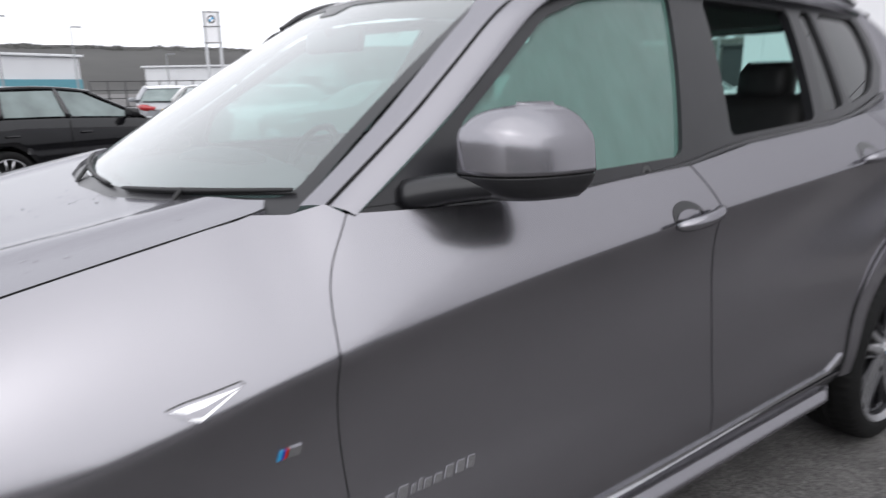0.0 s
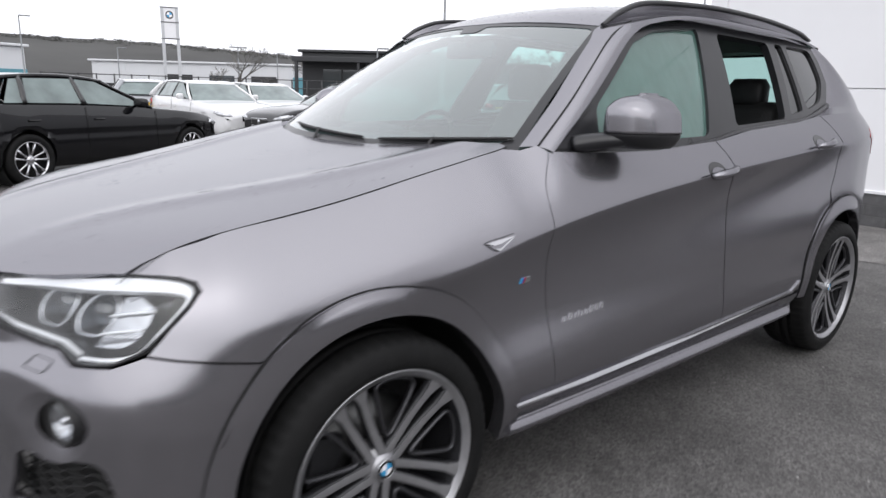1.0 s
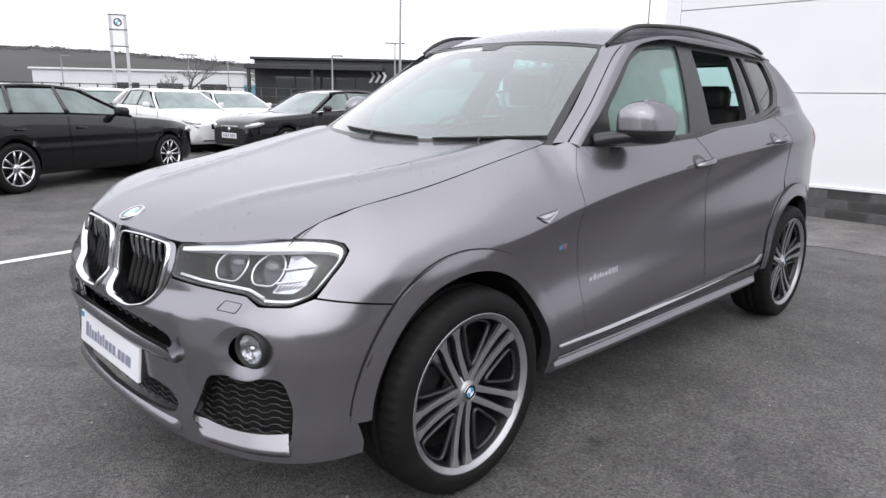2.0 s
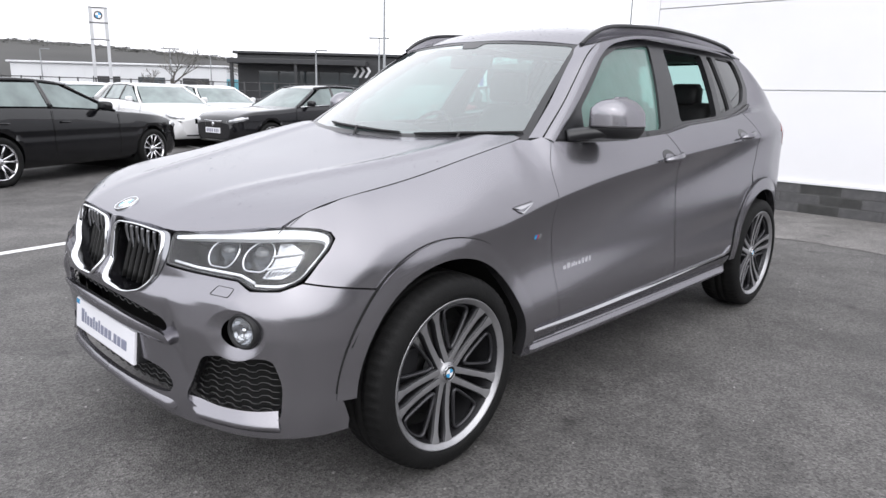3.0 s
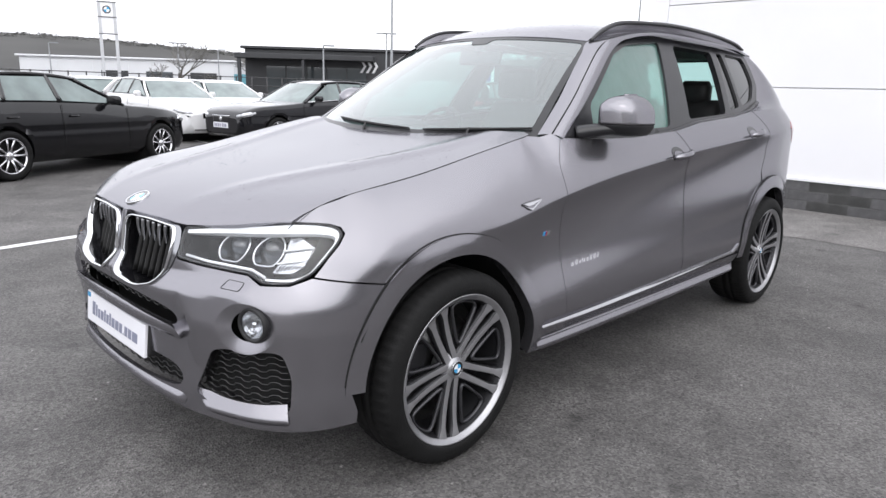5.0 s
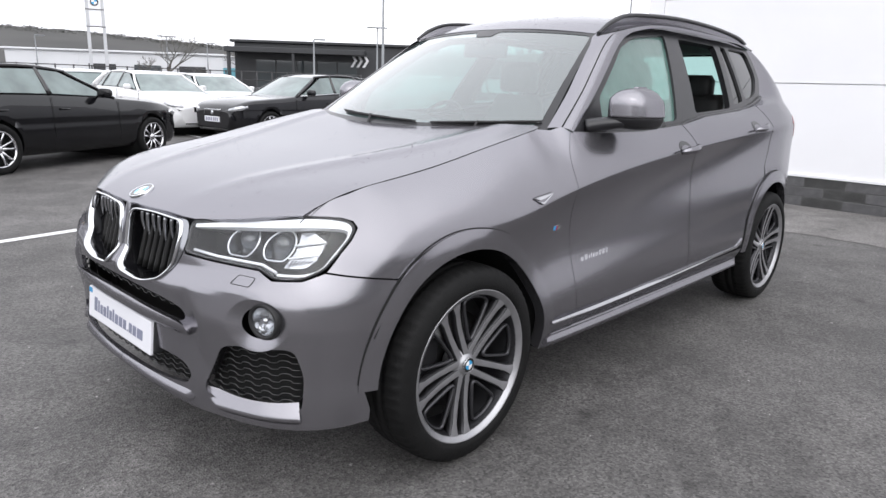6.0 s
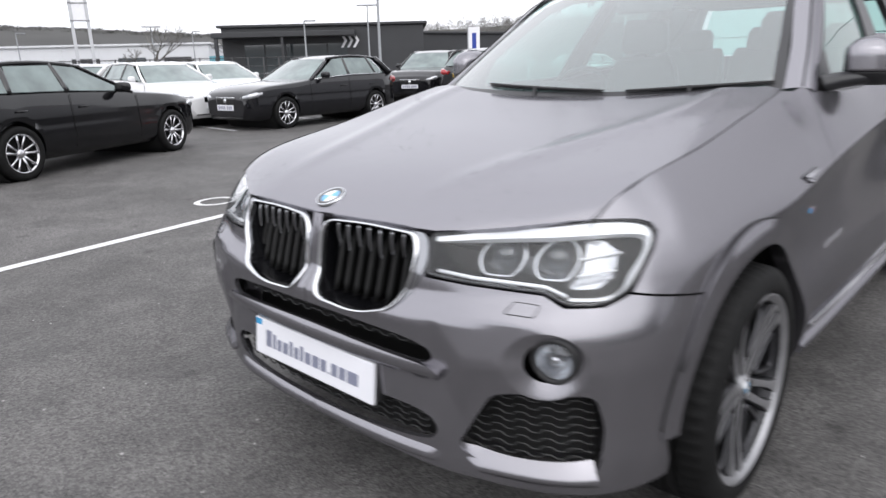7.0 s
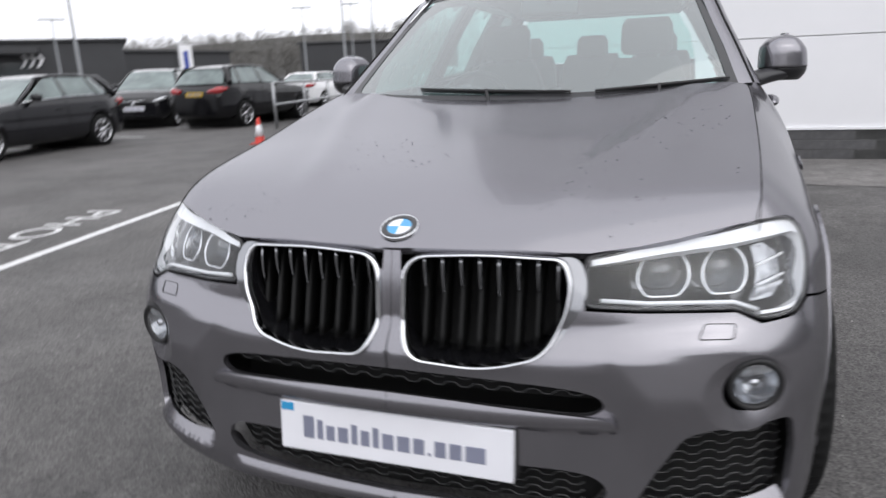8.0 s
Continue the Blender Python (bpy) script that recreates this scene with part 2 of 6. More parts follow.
def sheet(surf, outer, holes=(), d=0.025, lines=(), depth=0.02, both=False, flip=False, centre=False, lift=0.0):
    """A mesh that lies on surf(u, v) -> (n, 3) inside an outline of (u, v) points, less its holes, with an edge folded in by depth.
    both: with its mirror image across x = 0 in the same mesh; flip: the mirror image alone; centre: no fold along x = 0."""
    from mathutils.geometry import delaunay_2d_cdt

    loops = [dense(np.array(outer, float), d)] + [dense(np.array(h, float), d * 0.7) for h in holes]
    lo, hi = loops[0].min(0), loops[0].max(0)
    gx, gy = np.meshgrid(np.arange(lo[0] + d / 2, hi[0], d), np.arange(lo[1] + d / 2, hi[1], d))
    grid = np.c_[gx.ravel(), gy.ravel()]
    keep = inside(loops[0], grid)
    for h in loops[1:]:
        keep &= ~inside(h, grid)
    for lp in loops:
        keep &= ~near_line(grid, lp, d * 0.45)
    pts, edges = [], []
    for lp in loops:
        k = len(pts)
        pts += list(lp)
        edges += [(k + i, k + (i + 1) % len(lp)) for i in range(len(lp))]
    for ln in lines:
        ln = np.array(ln, float)
        k = len(pts)
        pts += list(ln)
        edges += [(k + i, k + i + 1) for i in range(len(ln) - 1)]
        for a in ln:
            keep &= np.hypot(*(grid - a).T) > d * 0.5
    pts += list(grid[keep])
    vs, _, fs, *_ = delaunay_2d_cdt([Vector(p) for p in pts], edges, [], 0, 1e-6)
    uv = np.array([tuple(v) for v in vs])
    tri = np.array([f for f in fs if len(f) == 3])
    mid = uv[tri].mean(1)
    ok = inside(loops[0], mid)
    for h in loops[1:]:
        ok &= ~inside(h, mid)
    tri = tri[ok]
    e = 0.003
    P = surf(uv[:, 0], uv[:, 1])
    N = np.cross(surf(uv[:, 0] + e, uv[:, 1]) - surf(uv[:, 0] - e, uv[:, 1]), surf(uv[:, 0], uv[:, 1] + e) - surf(uv[:, 0], uv[:, 1] - e))
    N /= np.maximum(np.linalg.norm(N, axis=1)[:, None], 1e-12)
    if centre:
        N[np.abs(P[:, 0]) < 0.002, 0] = 0
        N /= np.maximum(np.linalg.norm(N, axis=1)[:, None], 1e-12)
    P = P + N * lift
    a, b, c = P[tri[:, 0]], P[tri[:, 1]], P[tri[:, 2]]
    wrong = (np.cross(b - a, c - a) * N[tri[:, 0]]).sum(1) < 0
    tri[wrong] = tri[wrong][:, ::-1]
    count = {}
    for f in tri:
        for i in range(3):
            k = (f[i], f[(i + 1) % 3])
            count[k] = count.get(k, 0) + 1
    rim = [k for k in count if (k[1], k[0]) not in count]
    if centre:
        rim = [k for k in rim if abs(P[k[0]][0]) > 1e-4 or abs(P[k[1]][0]) > 1e-4]
    V, F, L = list(P), [tuple(f) for f in tri], [N[i] for f in tri for i in f]
    for i, j in rim if depth else ():
        k = len(V)
        inn = -(N[i] + N[j]) / 2 * depth
        V += [P[i], P[j], P[j] - N[j] * depth, P[i] - N[i] * depth]
        F.append((k + 1, k, k + 3, k + 2))
        nn = np.cross(P[i] - P[j], inn)
        nn = nn / max(np.linalg.norm(nn), 1e-12)
        nn = nn if np.dot(nn, np.cross(P[j] - P[i], N[i])) > 0 else -nn
        L += [nn] * 4
    V, L = np.array(V), np.array(L)
    if both or flip:
        V2, F2, L2, k = V * (-1, 1, 1), [], [], 0
        for f in F:
            ln = L[k : k + len(f)][::-1] * (-1, 1, 1)
            k += len(f)
            F2.append(tuple(reversed(f)))
            L2.append(ln)
        L2 = np.vstack(L2)
        if flip:
            V, F, L = V2, F2, L2
        else:
            F = F + [tuple(i + len(V) for i in f) for f in F2]
            V, L = np.vstack([V, V2]), np.vstack([L, L2])
    me = bpy.data.meshes.new("sheet")
    me.from_pydata([tuple(v) for v in V], [], F)
    me.polygons.foreach_set("use_smooth", [True] * len(F))
    me.normals_split_custom_set([tuple(n) for n in L])
    me.update()
    return me


def lathe(profile, n=64, axis="x"):
    """A turned mesh from (radius, along) pairs."""
    bm = bmesh.new()
    rings = []
    for k in range(n):
        a = 2 * math.pi * k / n
        rings.append([bm.verts.new((w, r * math.cos(a), r * math.sin(a)) if axis == "x" else (r * math.cos(a), r * math.sin(a), w)) for r, w in profile])
    for k in range(n):
        p, q = rings[k], rings[(k + 1) % n]
        for i in range(len(profile) - 1):
            bm.faces.new((p[i], p[i + 1], q[i + 1], q[i]))
    bmesh.ops.remove_doubles(bm, verts=bm.verts, dist=1e-6)
    bmesh.ops.recalc_face_normals(bm, faces=bm.faces)
    for f in bm.faces:
        f.smooth = True
    return bm


def tube(path, radius, n=8, closed=False, flat=1.0, up=(0, 0, 1)):
    """A swept bar along points; radius: one number or one a point; flat: height against width."""
    p = np.array(path, float)
    rad = np.broadcast_to(np.array(radius, float), (len(p),))
    bm, rings = bmesh.new(), []
    for k in range(len(p)):
        a, b = (p[(k - 1) % len(p)], p[(k + 1) % len(p)]) if closed else (p[max(k - 1, 0)], p[min(k + 1, len(p) - 1)])
        t = Vector(b - a).normalized()
        s = t.cross(Vector(up))
        s = s.normalized() if s.length > 1e-4 else t.orthogonal().normalized()
        w = s.cross(t)
        rings.append([bm.verts.new(Vector(p[k]) + float(rad[k]) * (math.cos(2 * math.pi * i / n) * s + flat * math.sin(2 * math.pi * i / n) * w)) for i in range(n)])
    for k in range(len(p) if closed else len(p) - 1):
        u, v = rings[k], rings[(k + 1) % len(p)]
        for i in range(n):
            bm.faces.new((u[i], u[(i + 1) % n], v[(i + 1) % n], v[i]))
    if not closed:
        bm.faces.new(rings[0][::-1])
        bm.faces.new(rings[-1])
    bmesh.ops.recalc_face_normals(bm, faces=bm.faces)
    for f in bm.faces:
        f.smooth = len(f.verts) == 4
    return bm


def box(x0, x1, y0, y1, z0, z1, bevel=0.0, seg=2):
    bm = bmesh.new()
    bmesh.ops.create_cube(bm, size=1)
    bmesh.ops.transform(bm, matrix=Matrix.Translation(((x0 + x1) / 2, (y0 + y1) / 2, (z0 + z1) / 2)) @ Matrix.Diagonal((x1 - x0, y1 - y0, z1 - z0, 1)), verts=bm.verts)
    if bevel:
        bmesh.ops.bevel(bm, geom=bm.edges[:], offset=bevel, segments=seg, affect="EDGES", profile=0.6)
    return bm


def join(*bms):
    out = bmesh.new()
    for b in bms:
        me = bpy.data.meshes.new("tmp")
        b.to_mesh(me)
        b.free()
        out.from_mesh(me)
        bpy.data.meshes.remove(me)
    return out


def loft(loops, cap=True, closed=True):
    """A mesh through loops of equal length."""
    bm = bmesh.new()
    rings = [[bm.verts.new(tuple(v)) for v in lp] for lp in loops]
    for p, q in zip(rings, rings[1:]):
        for i in range(len(p) if closed else len(p) - 1):
            j = (i + 1) % len(p)
            bm.faces.new((p[i], p[j], q[j], q[i]))
    if cap and closed:
        bm.faces.new(rings[0][::-1])
        bm.faces.new(rings[-1])
    bmesh.ops.remove_doubles(bm, verts=bm.verts, dist=1e-6)
    bmesh.ops.recalc_face_normals(bm, faces=bm.faces)
    for f in bm.faces:
        f.smooth = len(f.verts) <= 4
    return bm


def mirrored(me):
    """A mesh's mirror image across x = 0."""
    bm = bmesh.new()
    bm.from_mesh(me)
    bmesh.ops.scale(bm, vec=(-1, 1, 1), verts=bm.verts)
    bmesh.ops.reverse_faces(bm, faces=bm.faces)
    return bm


def move(bm, m):
    bmesh.ops.transform(bm, matrix=m, verts=bm.verts)
    return bm


# ---- ground ----
def asphalt(name, colour):
    m = bpy.data.materials.new(name)
    m.use_nodes = True
    nt = m.node_tree
    b = nt.nodes["Principled BSDF"]
    co = nt.nodes.new("ShaderNodeTexCoord")

    def noise_tex(scale, detail=6, rough=0.6):
        n = nt.nodes.new("ShaderNodeTexNoise")
        n.inputs["Scale"].default_value, n.inputs["Detail"].default_value, n.inputs["Roughness"].default_value = scale, detail, rough
        nt.links.new(co.outputs["Object"], n.inputs["Vector"])
        return n.outputs["Fac"]

    def remap(v, a, b2, c, d):
        r = nt.nodes.new("ShaderNodeMapRange")
        r.inputs["From Min"].default_value, r.inputs["From Max"].default_value, r.inputs["To Min"].default_value, r.inputs["To Max"].default_value = a, b2, c, d
        nt.links.new(v, r.inputs["Value"])
        return r.outputs[0]

    def mult(a, b2):
        r = nt.nodes.new("ShaderNodeMath")
        r.operation = "MULTIPLY"
        nt.links.new(a, r.inputs[0])
        nt.links.new(b2, r.inputs[1])
        return r.outputs[0]

    grit = nt.nodes.new("ShaderNodeTexVoronoi")
    grit.inputs["Scale"].default_value = 125
    nt.links.new(co.outputs["Object"], grit.inputs["Vector"])
    stone = remap(grit.outputs["Color"], 0.0, 1.0, 0.44, 1.62)
    stains = mult(remap(noise_tex(0.55, 9, 0.68), 0.36, 0.64, 0.76, 1.17), remap(noise_tex(60, 6, 0.85), 0.3, 0.7, 0.72, 1.28))
    blots = remap(noise_tex(2.6, 9, 0.78), 0.40, 0.56, 0.74, 1.12)
    chips = nt.nodes.new("ShaderNodeTexVoronoi")
    chips.inputs["Scale"].default_value = 6.5
    nt.links.new(co.outputs["Object"], chips.inputs["Vector"])
    spots = nt.nodes.new("ShaderNodeTexVoronoi")
    spots.inputs["Scale"].default_value = 1.9
    nt.links.new(co.outputs["Object"], spots.inputs["Vector"])
    marks = mult(remap(chips.outputs["Distance"], 0.03, 0.06, 2.6, 1.0), remap(spots.outputs["Distance"], 0.03, 0.10, 0.55, 1.0))
    v = mult(mult(stone, stains), mult(blots, marks))
    mul = nt.nodes.new("ShaderNodeVectorMath")
    mul.operation = "SCALE"
    mul.inputs[0].default_value = colour
    nt.links.new(v, mul.inputs["Scale"])
    nt.links.new(mul.outputs[0], b.inputs["Base Color"])
    nt.links.new(remap(noise_tex(1.3, 8, 0.65), 0.35, 0.68, 0.62, 0.88), b.inputs["Roughness"])
    b.inputs["Specular IOR Level"].default_value = 0.35
    bp = nt.nodes.new("ShaderNodeBump")
    bp.inputs["Strength"].default_value, bp.inputs["Distance"].default_value = 0.65, 0.004
    nt.links.new(grit.outputs["Distance"], bp.inputs["Height"])
    nt.links.new(bp.outputs[0], b.inputs["Normal"])
    return m


ASPHALT = asphalt("worn_asphalt", (0.104, 0.100, 0.098))
LINE_PAINT = material("worn_white_road_paint", (0.66, 0.66, 0.66), 0.7, vary=0.22, scale=30, bump=0.3, bump_scale=200)
CLADDING = material("white_metal_cladding", (0.84, 0.84, 0.86), 0.35, vary=0.025, scale=1.2)
BRICK_DARK = material("dark_grey_brick", (0.088, 0.087, 0.09), 0.8, vary=0.2, scale=15, bump=0.4, bump_scale=90, per_piece=0.10)
MORTAR = material("dark_mortar", (0.085, 0.085, 0.084), 0.9, vary=0.2)

bm = bmesh.new()
bmesh.ops.create_grid(bm, x_segments=40, y_segments=40, size=900)
part("ground", bm, ASPHALT)
tagged(bpy.data.objects["ground"], "dark grey asphalt car park, damp and stained", "ground", kind="structure")

# ---- the white building ----
WALL_Y = 7.2
hall = part("wall_north", box(-2.32, 30, WALL_Y + 0.02, WALL_Y + 18, 0.36, 8.2, 0.01, 1), CLADDING)
tagged(hall, "white metal-clad showroom wall in wide panels", "wall", kind="structure")
z0 = 0.362
for z1 in (1.435, 2.470, 3.46, 4.45, 5.44, 6.43, 7.42, 8.2):
    part("panel", box(-2.12, 30.02, WALL_Y - 0.03, WALL_Y + 0.02, z0 + 0.005, z1 - 0.005, 0.004, 1), CLADDING, hall)
    z0 = z1
part("corner_trim", box(-2.34, -2.124, WALL_Y - 0.032, WALL_Y + 0.02, 0.367, 8.195, 0.004, 1), CLADDING, hall)
part("drip_flashing", box(-2.35, 30.03, WALL_Y - 0.055, WALL_Y - 0.03, 0.352, 0.385, 0.003, 1), CLADDING, hall)
plinth = part("plinth", box(-2.31, 29.9, WALL_Y - 0.036, WALL_Y + 0.3, 0.0, 0.352), MORTAR)
tagged(plinth, "dark brick plinth at the foot of the white wall", "plinth", kind="structure")


# blocks of the plinth, nearest stretch
bm = box(-0.2165, 0.2165, -0.012, 0.05, -0.0550, 0.0550, 0.003, 1)
block_mesh = bpy.data.meshes.new("block")
bm.to_mesh(block_mesh)
bm.free()
block_mesh.materials.append(BRICK_DARK)
for course in range(3):
    for k in range(26):
        b = part("block", block_mesh, None, plinth)
        b.location = (-2.08 + 0.441 * k + (0.2205 if course % 2 else 0), WALL_Y - 0.028 + 0.002 * ((k * 7 + course * 3) % 3), 0.0575 + 0.117 * course)

# paler, dirtier asphalt along the foot of the wall, with a ragged edge
APRON = asphalt("pale_worn_asphalt", (0.165, 0.158, 0.153))
bm = bmesh.new()
inner, outer = [], []
for k in range(160):
    x = -2.3 + 0.09 * k
    y = 5.25 + 0.16 * noise.noise((x * 0.7, 0.0, 3.0)) + 0.10 * noise.noise((x * 2.6, 1.0, 3.0)) + 0.04 * noise.noise((x * 9.0, 2.0, 3.0))
    outer.append(bm.verts.new((x, y, 0.004)))
    inner.append(bm.verts.new((x, WALL_Y - 0.036, 0.004)))
for k in range(159):
    bm.faces.new((outer[k], outer[k + 1], inner[k + 1], inner[k]))
tagged(part("pavement_strip", bm, APRON), "paler dusty asphalt strip along the wall foot", "ground", kind="structure")

# an unseen wall that closes the yard, added to darken low reflections
REFLECTION_WALL = material("dark_reflection_wall", (0.055, 0.056, 0.058), 0.8, vary=0.15, scale=0.5)
tagged(part("reflection_wall_east", box(17.0, 17.3, -16.0, WALL_Y - 0.1, 0.0, 3.2, 0.02, 1), REFLECTION_WALL), "unseen dark wall added to darken reflections in the paint", "wall", kind="structure")

# ---- painted lines ----
line_way = Vector((-0.165, 1.0, 0)).normalized()


def stripe(name, a, b, w, label):
    a, b = Vector(a), Vector(b)
    side = (b - a).normalized().cross(Vector((0, 0, 1))) * w / 2
    bm = bmesh.new()
    n = max(2, int((b - a).length / 0.12))
    rng = random.Random(int(abs(a.x) * 100))
    low, high = [], []
    for k in range(n + 1):
        p = a + (b - a) * k / n
        low.append(bm.verts.new(p - side * (1 + rng.uniform(-0.08, 0.04)) + Vector((0, 0, 0.004))))
        high.append(bm.verts.new(p + side * (1 + rng.uniform(-0.08, 0.04)) + Vector((0, 0, 0.004))))
    for k in range(n):
        bm.faces.new((low[k], high[k], high[k + 1], low[k + 1]))
    ob = part(name, bm, LINE_PAINT)
    return tagged(ob, label, "line marking", kind="structure")


stripe("bay_line", (-2.85, -4.8, 0), (-4.62, 6.0, 0), 0.10, "worn white bay line painted on the asphalt")
text = bpy.data.curves.new("letters", "FONT")
text.body, text.size, text.align_x, text.align_y = "PHOTO", 0.56, "CENTER", "CENTER"
text.space_character = 1.02
holder_ob = new("tmp_text", text)
bpy.context.view_layer.update()
word = bpy.data.meshes.new_from_object(holder_ob.evaluated_get(bpy.context.evaluated_depsgraph_get()))
bpy.data.objects.remove(holder_ob)
sign = part("ground_word", word, LINE_PAINT)
sign.matrix_world = Matrix.Translation((-4.60, 2.12, 0.004)) @ Matrix.Rotation(radians(-90 + 9.4), 4, "Z") @ Matrix.Diagonal((1.03, 0.95, 1, 1))
tagged(sign, "the word PHOTO painted in white on the asphalt", "ground marking", kind="structure")
for k in range(4):
    stripe("bay_line", (-10.9 - 0.1 * k, 5.4 + 2.6 * k, 0), (-13.2 - 0.1 * k, 5.6 + 2.6 * k, 0), 0.10, "white parking bay line between parked cars")

# loose chips of stone on the asphalt
rng = random.Random(11)
V, F = [], []
for k in range(260):
    x, y = rng.uniform(-3.0, 5.0), rng.uniform(-2.6, 4.5)
    if -1.0 < x < 1.0 and -0.6 < y < 3.6:
        continue
    sz = rng.uniform(0.002, 0.006)
    i = len(V)
    for a in np.linspace(0, 2 * math.pi, 5, endpoint=False):
        V.append((x + sz * rng.uniform(0.7, 1.2) * math.cos(a), y + sz * rng.uniform(0.7, 1.2) * math.sin(a), 0.0005))
    V.append((x, y, sz * 0.8))
    F += [(i + j, i + (j + 1) % 5, i + 5) for j in range(5)]
me = bpy.data.meshes.new("chips")
me.from_pydata(V, [], F)
CHIP = material("pale_stone_chip", (0.38, 0.37, 0.36), 0.8, vary=0.3, scale=40)
tagged(part("stone_chippings", me, CHIP), "pale stone chips scattered on the asphalt", "gravel", kind="stuff")
# ---- the grey SUV: its shell as smooth surfaces ----
# x to the car's left, y to its tail from the front axle, z up
plan = spline([(0, -0.795), (0.2, -0.790), (0.4, -0.768), (0.55, -0.725), (0.69, -0.668), (0.782, -0.595), (0.838, -0.50), (0.864, -0.38), (0.876, -0.25), (0.888, -0.1), (0.899, 0.1), (0.910, 0.4), (0.918, 0.8),
               (0.920, 1.4), (0.920, 2.2), (0.917, 2.8), (0.892, 3.06), (0.850, 3.26), (0.785, 3.42), (0.66, 3.54), (0.4, 3.62), (0.0, 3.66)], 12)
plan_s = np.r_[0, np.cumsum(np.hypot(*np.diff(plan, axis=0).T))]
plan_s += -0.25 - np.interp(-0.25, plan[:, 1][:200], plan_s[:200])
tan = np.gradient(plan, plan_s, axis=0)
tan /= np.linalg.norm(tan, axis=1)[:, None]
S0, S1 = plan_s[0], plan_s[-1]


def s_of_y(y):
    """The way along the side for a place y."""
    k = slice(60, 230)
    return np.interp(y, plan[k, 1], plan_s[k])


# hood
lead = curve1((0, 0.10, 0.33, 0.40, 0.55, 0.70, 0.78), (-0.741, -0.735, -0.714, -0.696, -0.614, -0.512, -0.42))
hood_mid = curve1((-0.9, -0.69, -0.45, -0.2, 0.1, 0.4, 0.7), (0.872, 0.908, 0.955, 0.999, 1.051, 1.109, 1.168))
hood_fall = curve1((-0.6, -0.35, -0.1, 0.2, 0.464, 0.7), (0.005, 0.016, 0.022, 0.014, 0.012, 0.012))
shut_x = curve1((-0.55, -0.45, -0.35, -0.1, 0.2, 0.464, 0.56), (0.693, 0.703, 0.711, 0.729, 0.742, 0.748, 0.742))


def hood(x, y):
    x, y = np.asarray(x, float), np.asarray(y, float)
    ax = np.abs(x)
    d = np.maximum(y - lead(ax), -0.03)
    z = hood_mid(y) - hood_fall(y) * (ax / 0.73) ** 2.4
    z = z - (0.040 + 0.012 * step(0.25, 0.42, ax) - 0.006 * step(0.45, 0.65, ax)) * np.exp(-d / 0.075)
    rib = 0.30 + 0.28 * step(-0.7, 0.5, y)
    z = z + 0.007 * np.exp(-(((ax - rib) / 0.05) ** 2)) * step(-0.75, -0.3, y) - 0.006 * np.exp(-((ax / (0.75 * rib)) ** 4)) * step(-0.6, 0.2, y)
    return np.c_[x, y, z]


crease_z = curve1([s_of_y(v) for v in (-0.6, -0.45, -0.3, 0.0, 0.3, 0.507, 0.9, 1.4, 2.04, 2.6, 3.2)], (0.69, 0.70, 0.735, 0.790, 0.842, 0.888, 0.950, 1.003, 1.052, 1.09, 1.10))
crease_deep = curve1([s_of_y(v) for v in (-0.1, 0.1, 0.3, 0.55, 1.0, 2.3, 2.8, 3.3)], (0.0, 0.011, 0.022, 0.029, 0.029, 0.023, 0.015, 0.006))
# where the shell meets the hood and the lamp tops: way along, height, distance drawn in
TOP = []
for x, y, z in [(0.0, -0.770, 0.858), (0.20, -0.755, 0.857), (0.396, -0.725, 0.852), (0.55, -0.632, 0.866), (0.695, -0.538, 0.890)] + [(float(shut_x(v)), v, float(hood([shut_x(v)], [v])[0, 2])) for v in (-0.45, -0.35, -0.22, -0.1, 0.05, 0.2, 0.35, 0.464)]:
    away = np.hypot(*(plan[:260] - (x, y)).T)
    s = float(plan_s[int(np.argmin(away))])
    TOP.append((s, z, float(away.min()) - (0.029 * float(1 - step(s_of_y(-0.55), s_of_y(-0.25), s)) if y > -0.46 else 0.0)))
TOP += [(float(s_of_y(y)), z, d) for y, z, d in ((0.55, 1.112, 0.150), (0.65, 1.116, 0.122), (0.78, 1.112, 0.108), (1.2, 1.10, 0.098), (1.86, 1.16, 0.100), (2.4, 1.19, 0.105), (2.8, 1.225, 0.098), (3.05, 1.24, 0.092))] + [(float(s_of_y(3.3)), 1.245, 0.100), (float(S1), 1.25, 0.08)]
top_z = curve1([v[0] for v in TOP], [v[1] for v in TOP])
top_in = curve1([v[0] for v in TOP], [v[2] for v in TOP])
bow = curve1([S0, s_of_y(-0.5), s_of_y(-0.2), s_of_y(0.4), s_of_y(0.8), S1], (0.0, 0.0, 0.15, 0.45, 0.60, 0.60))


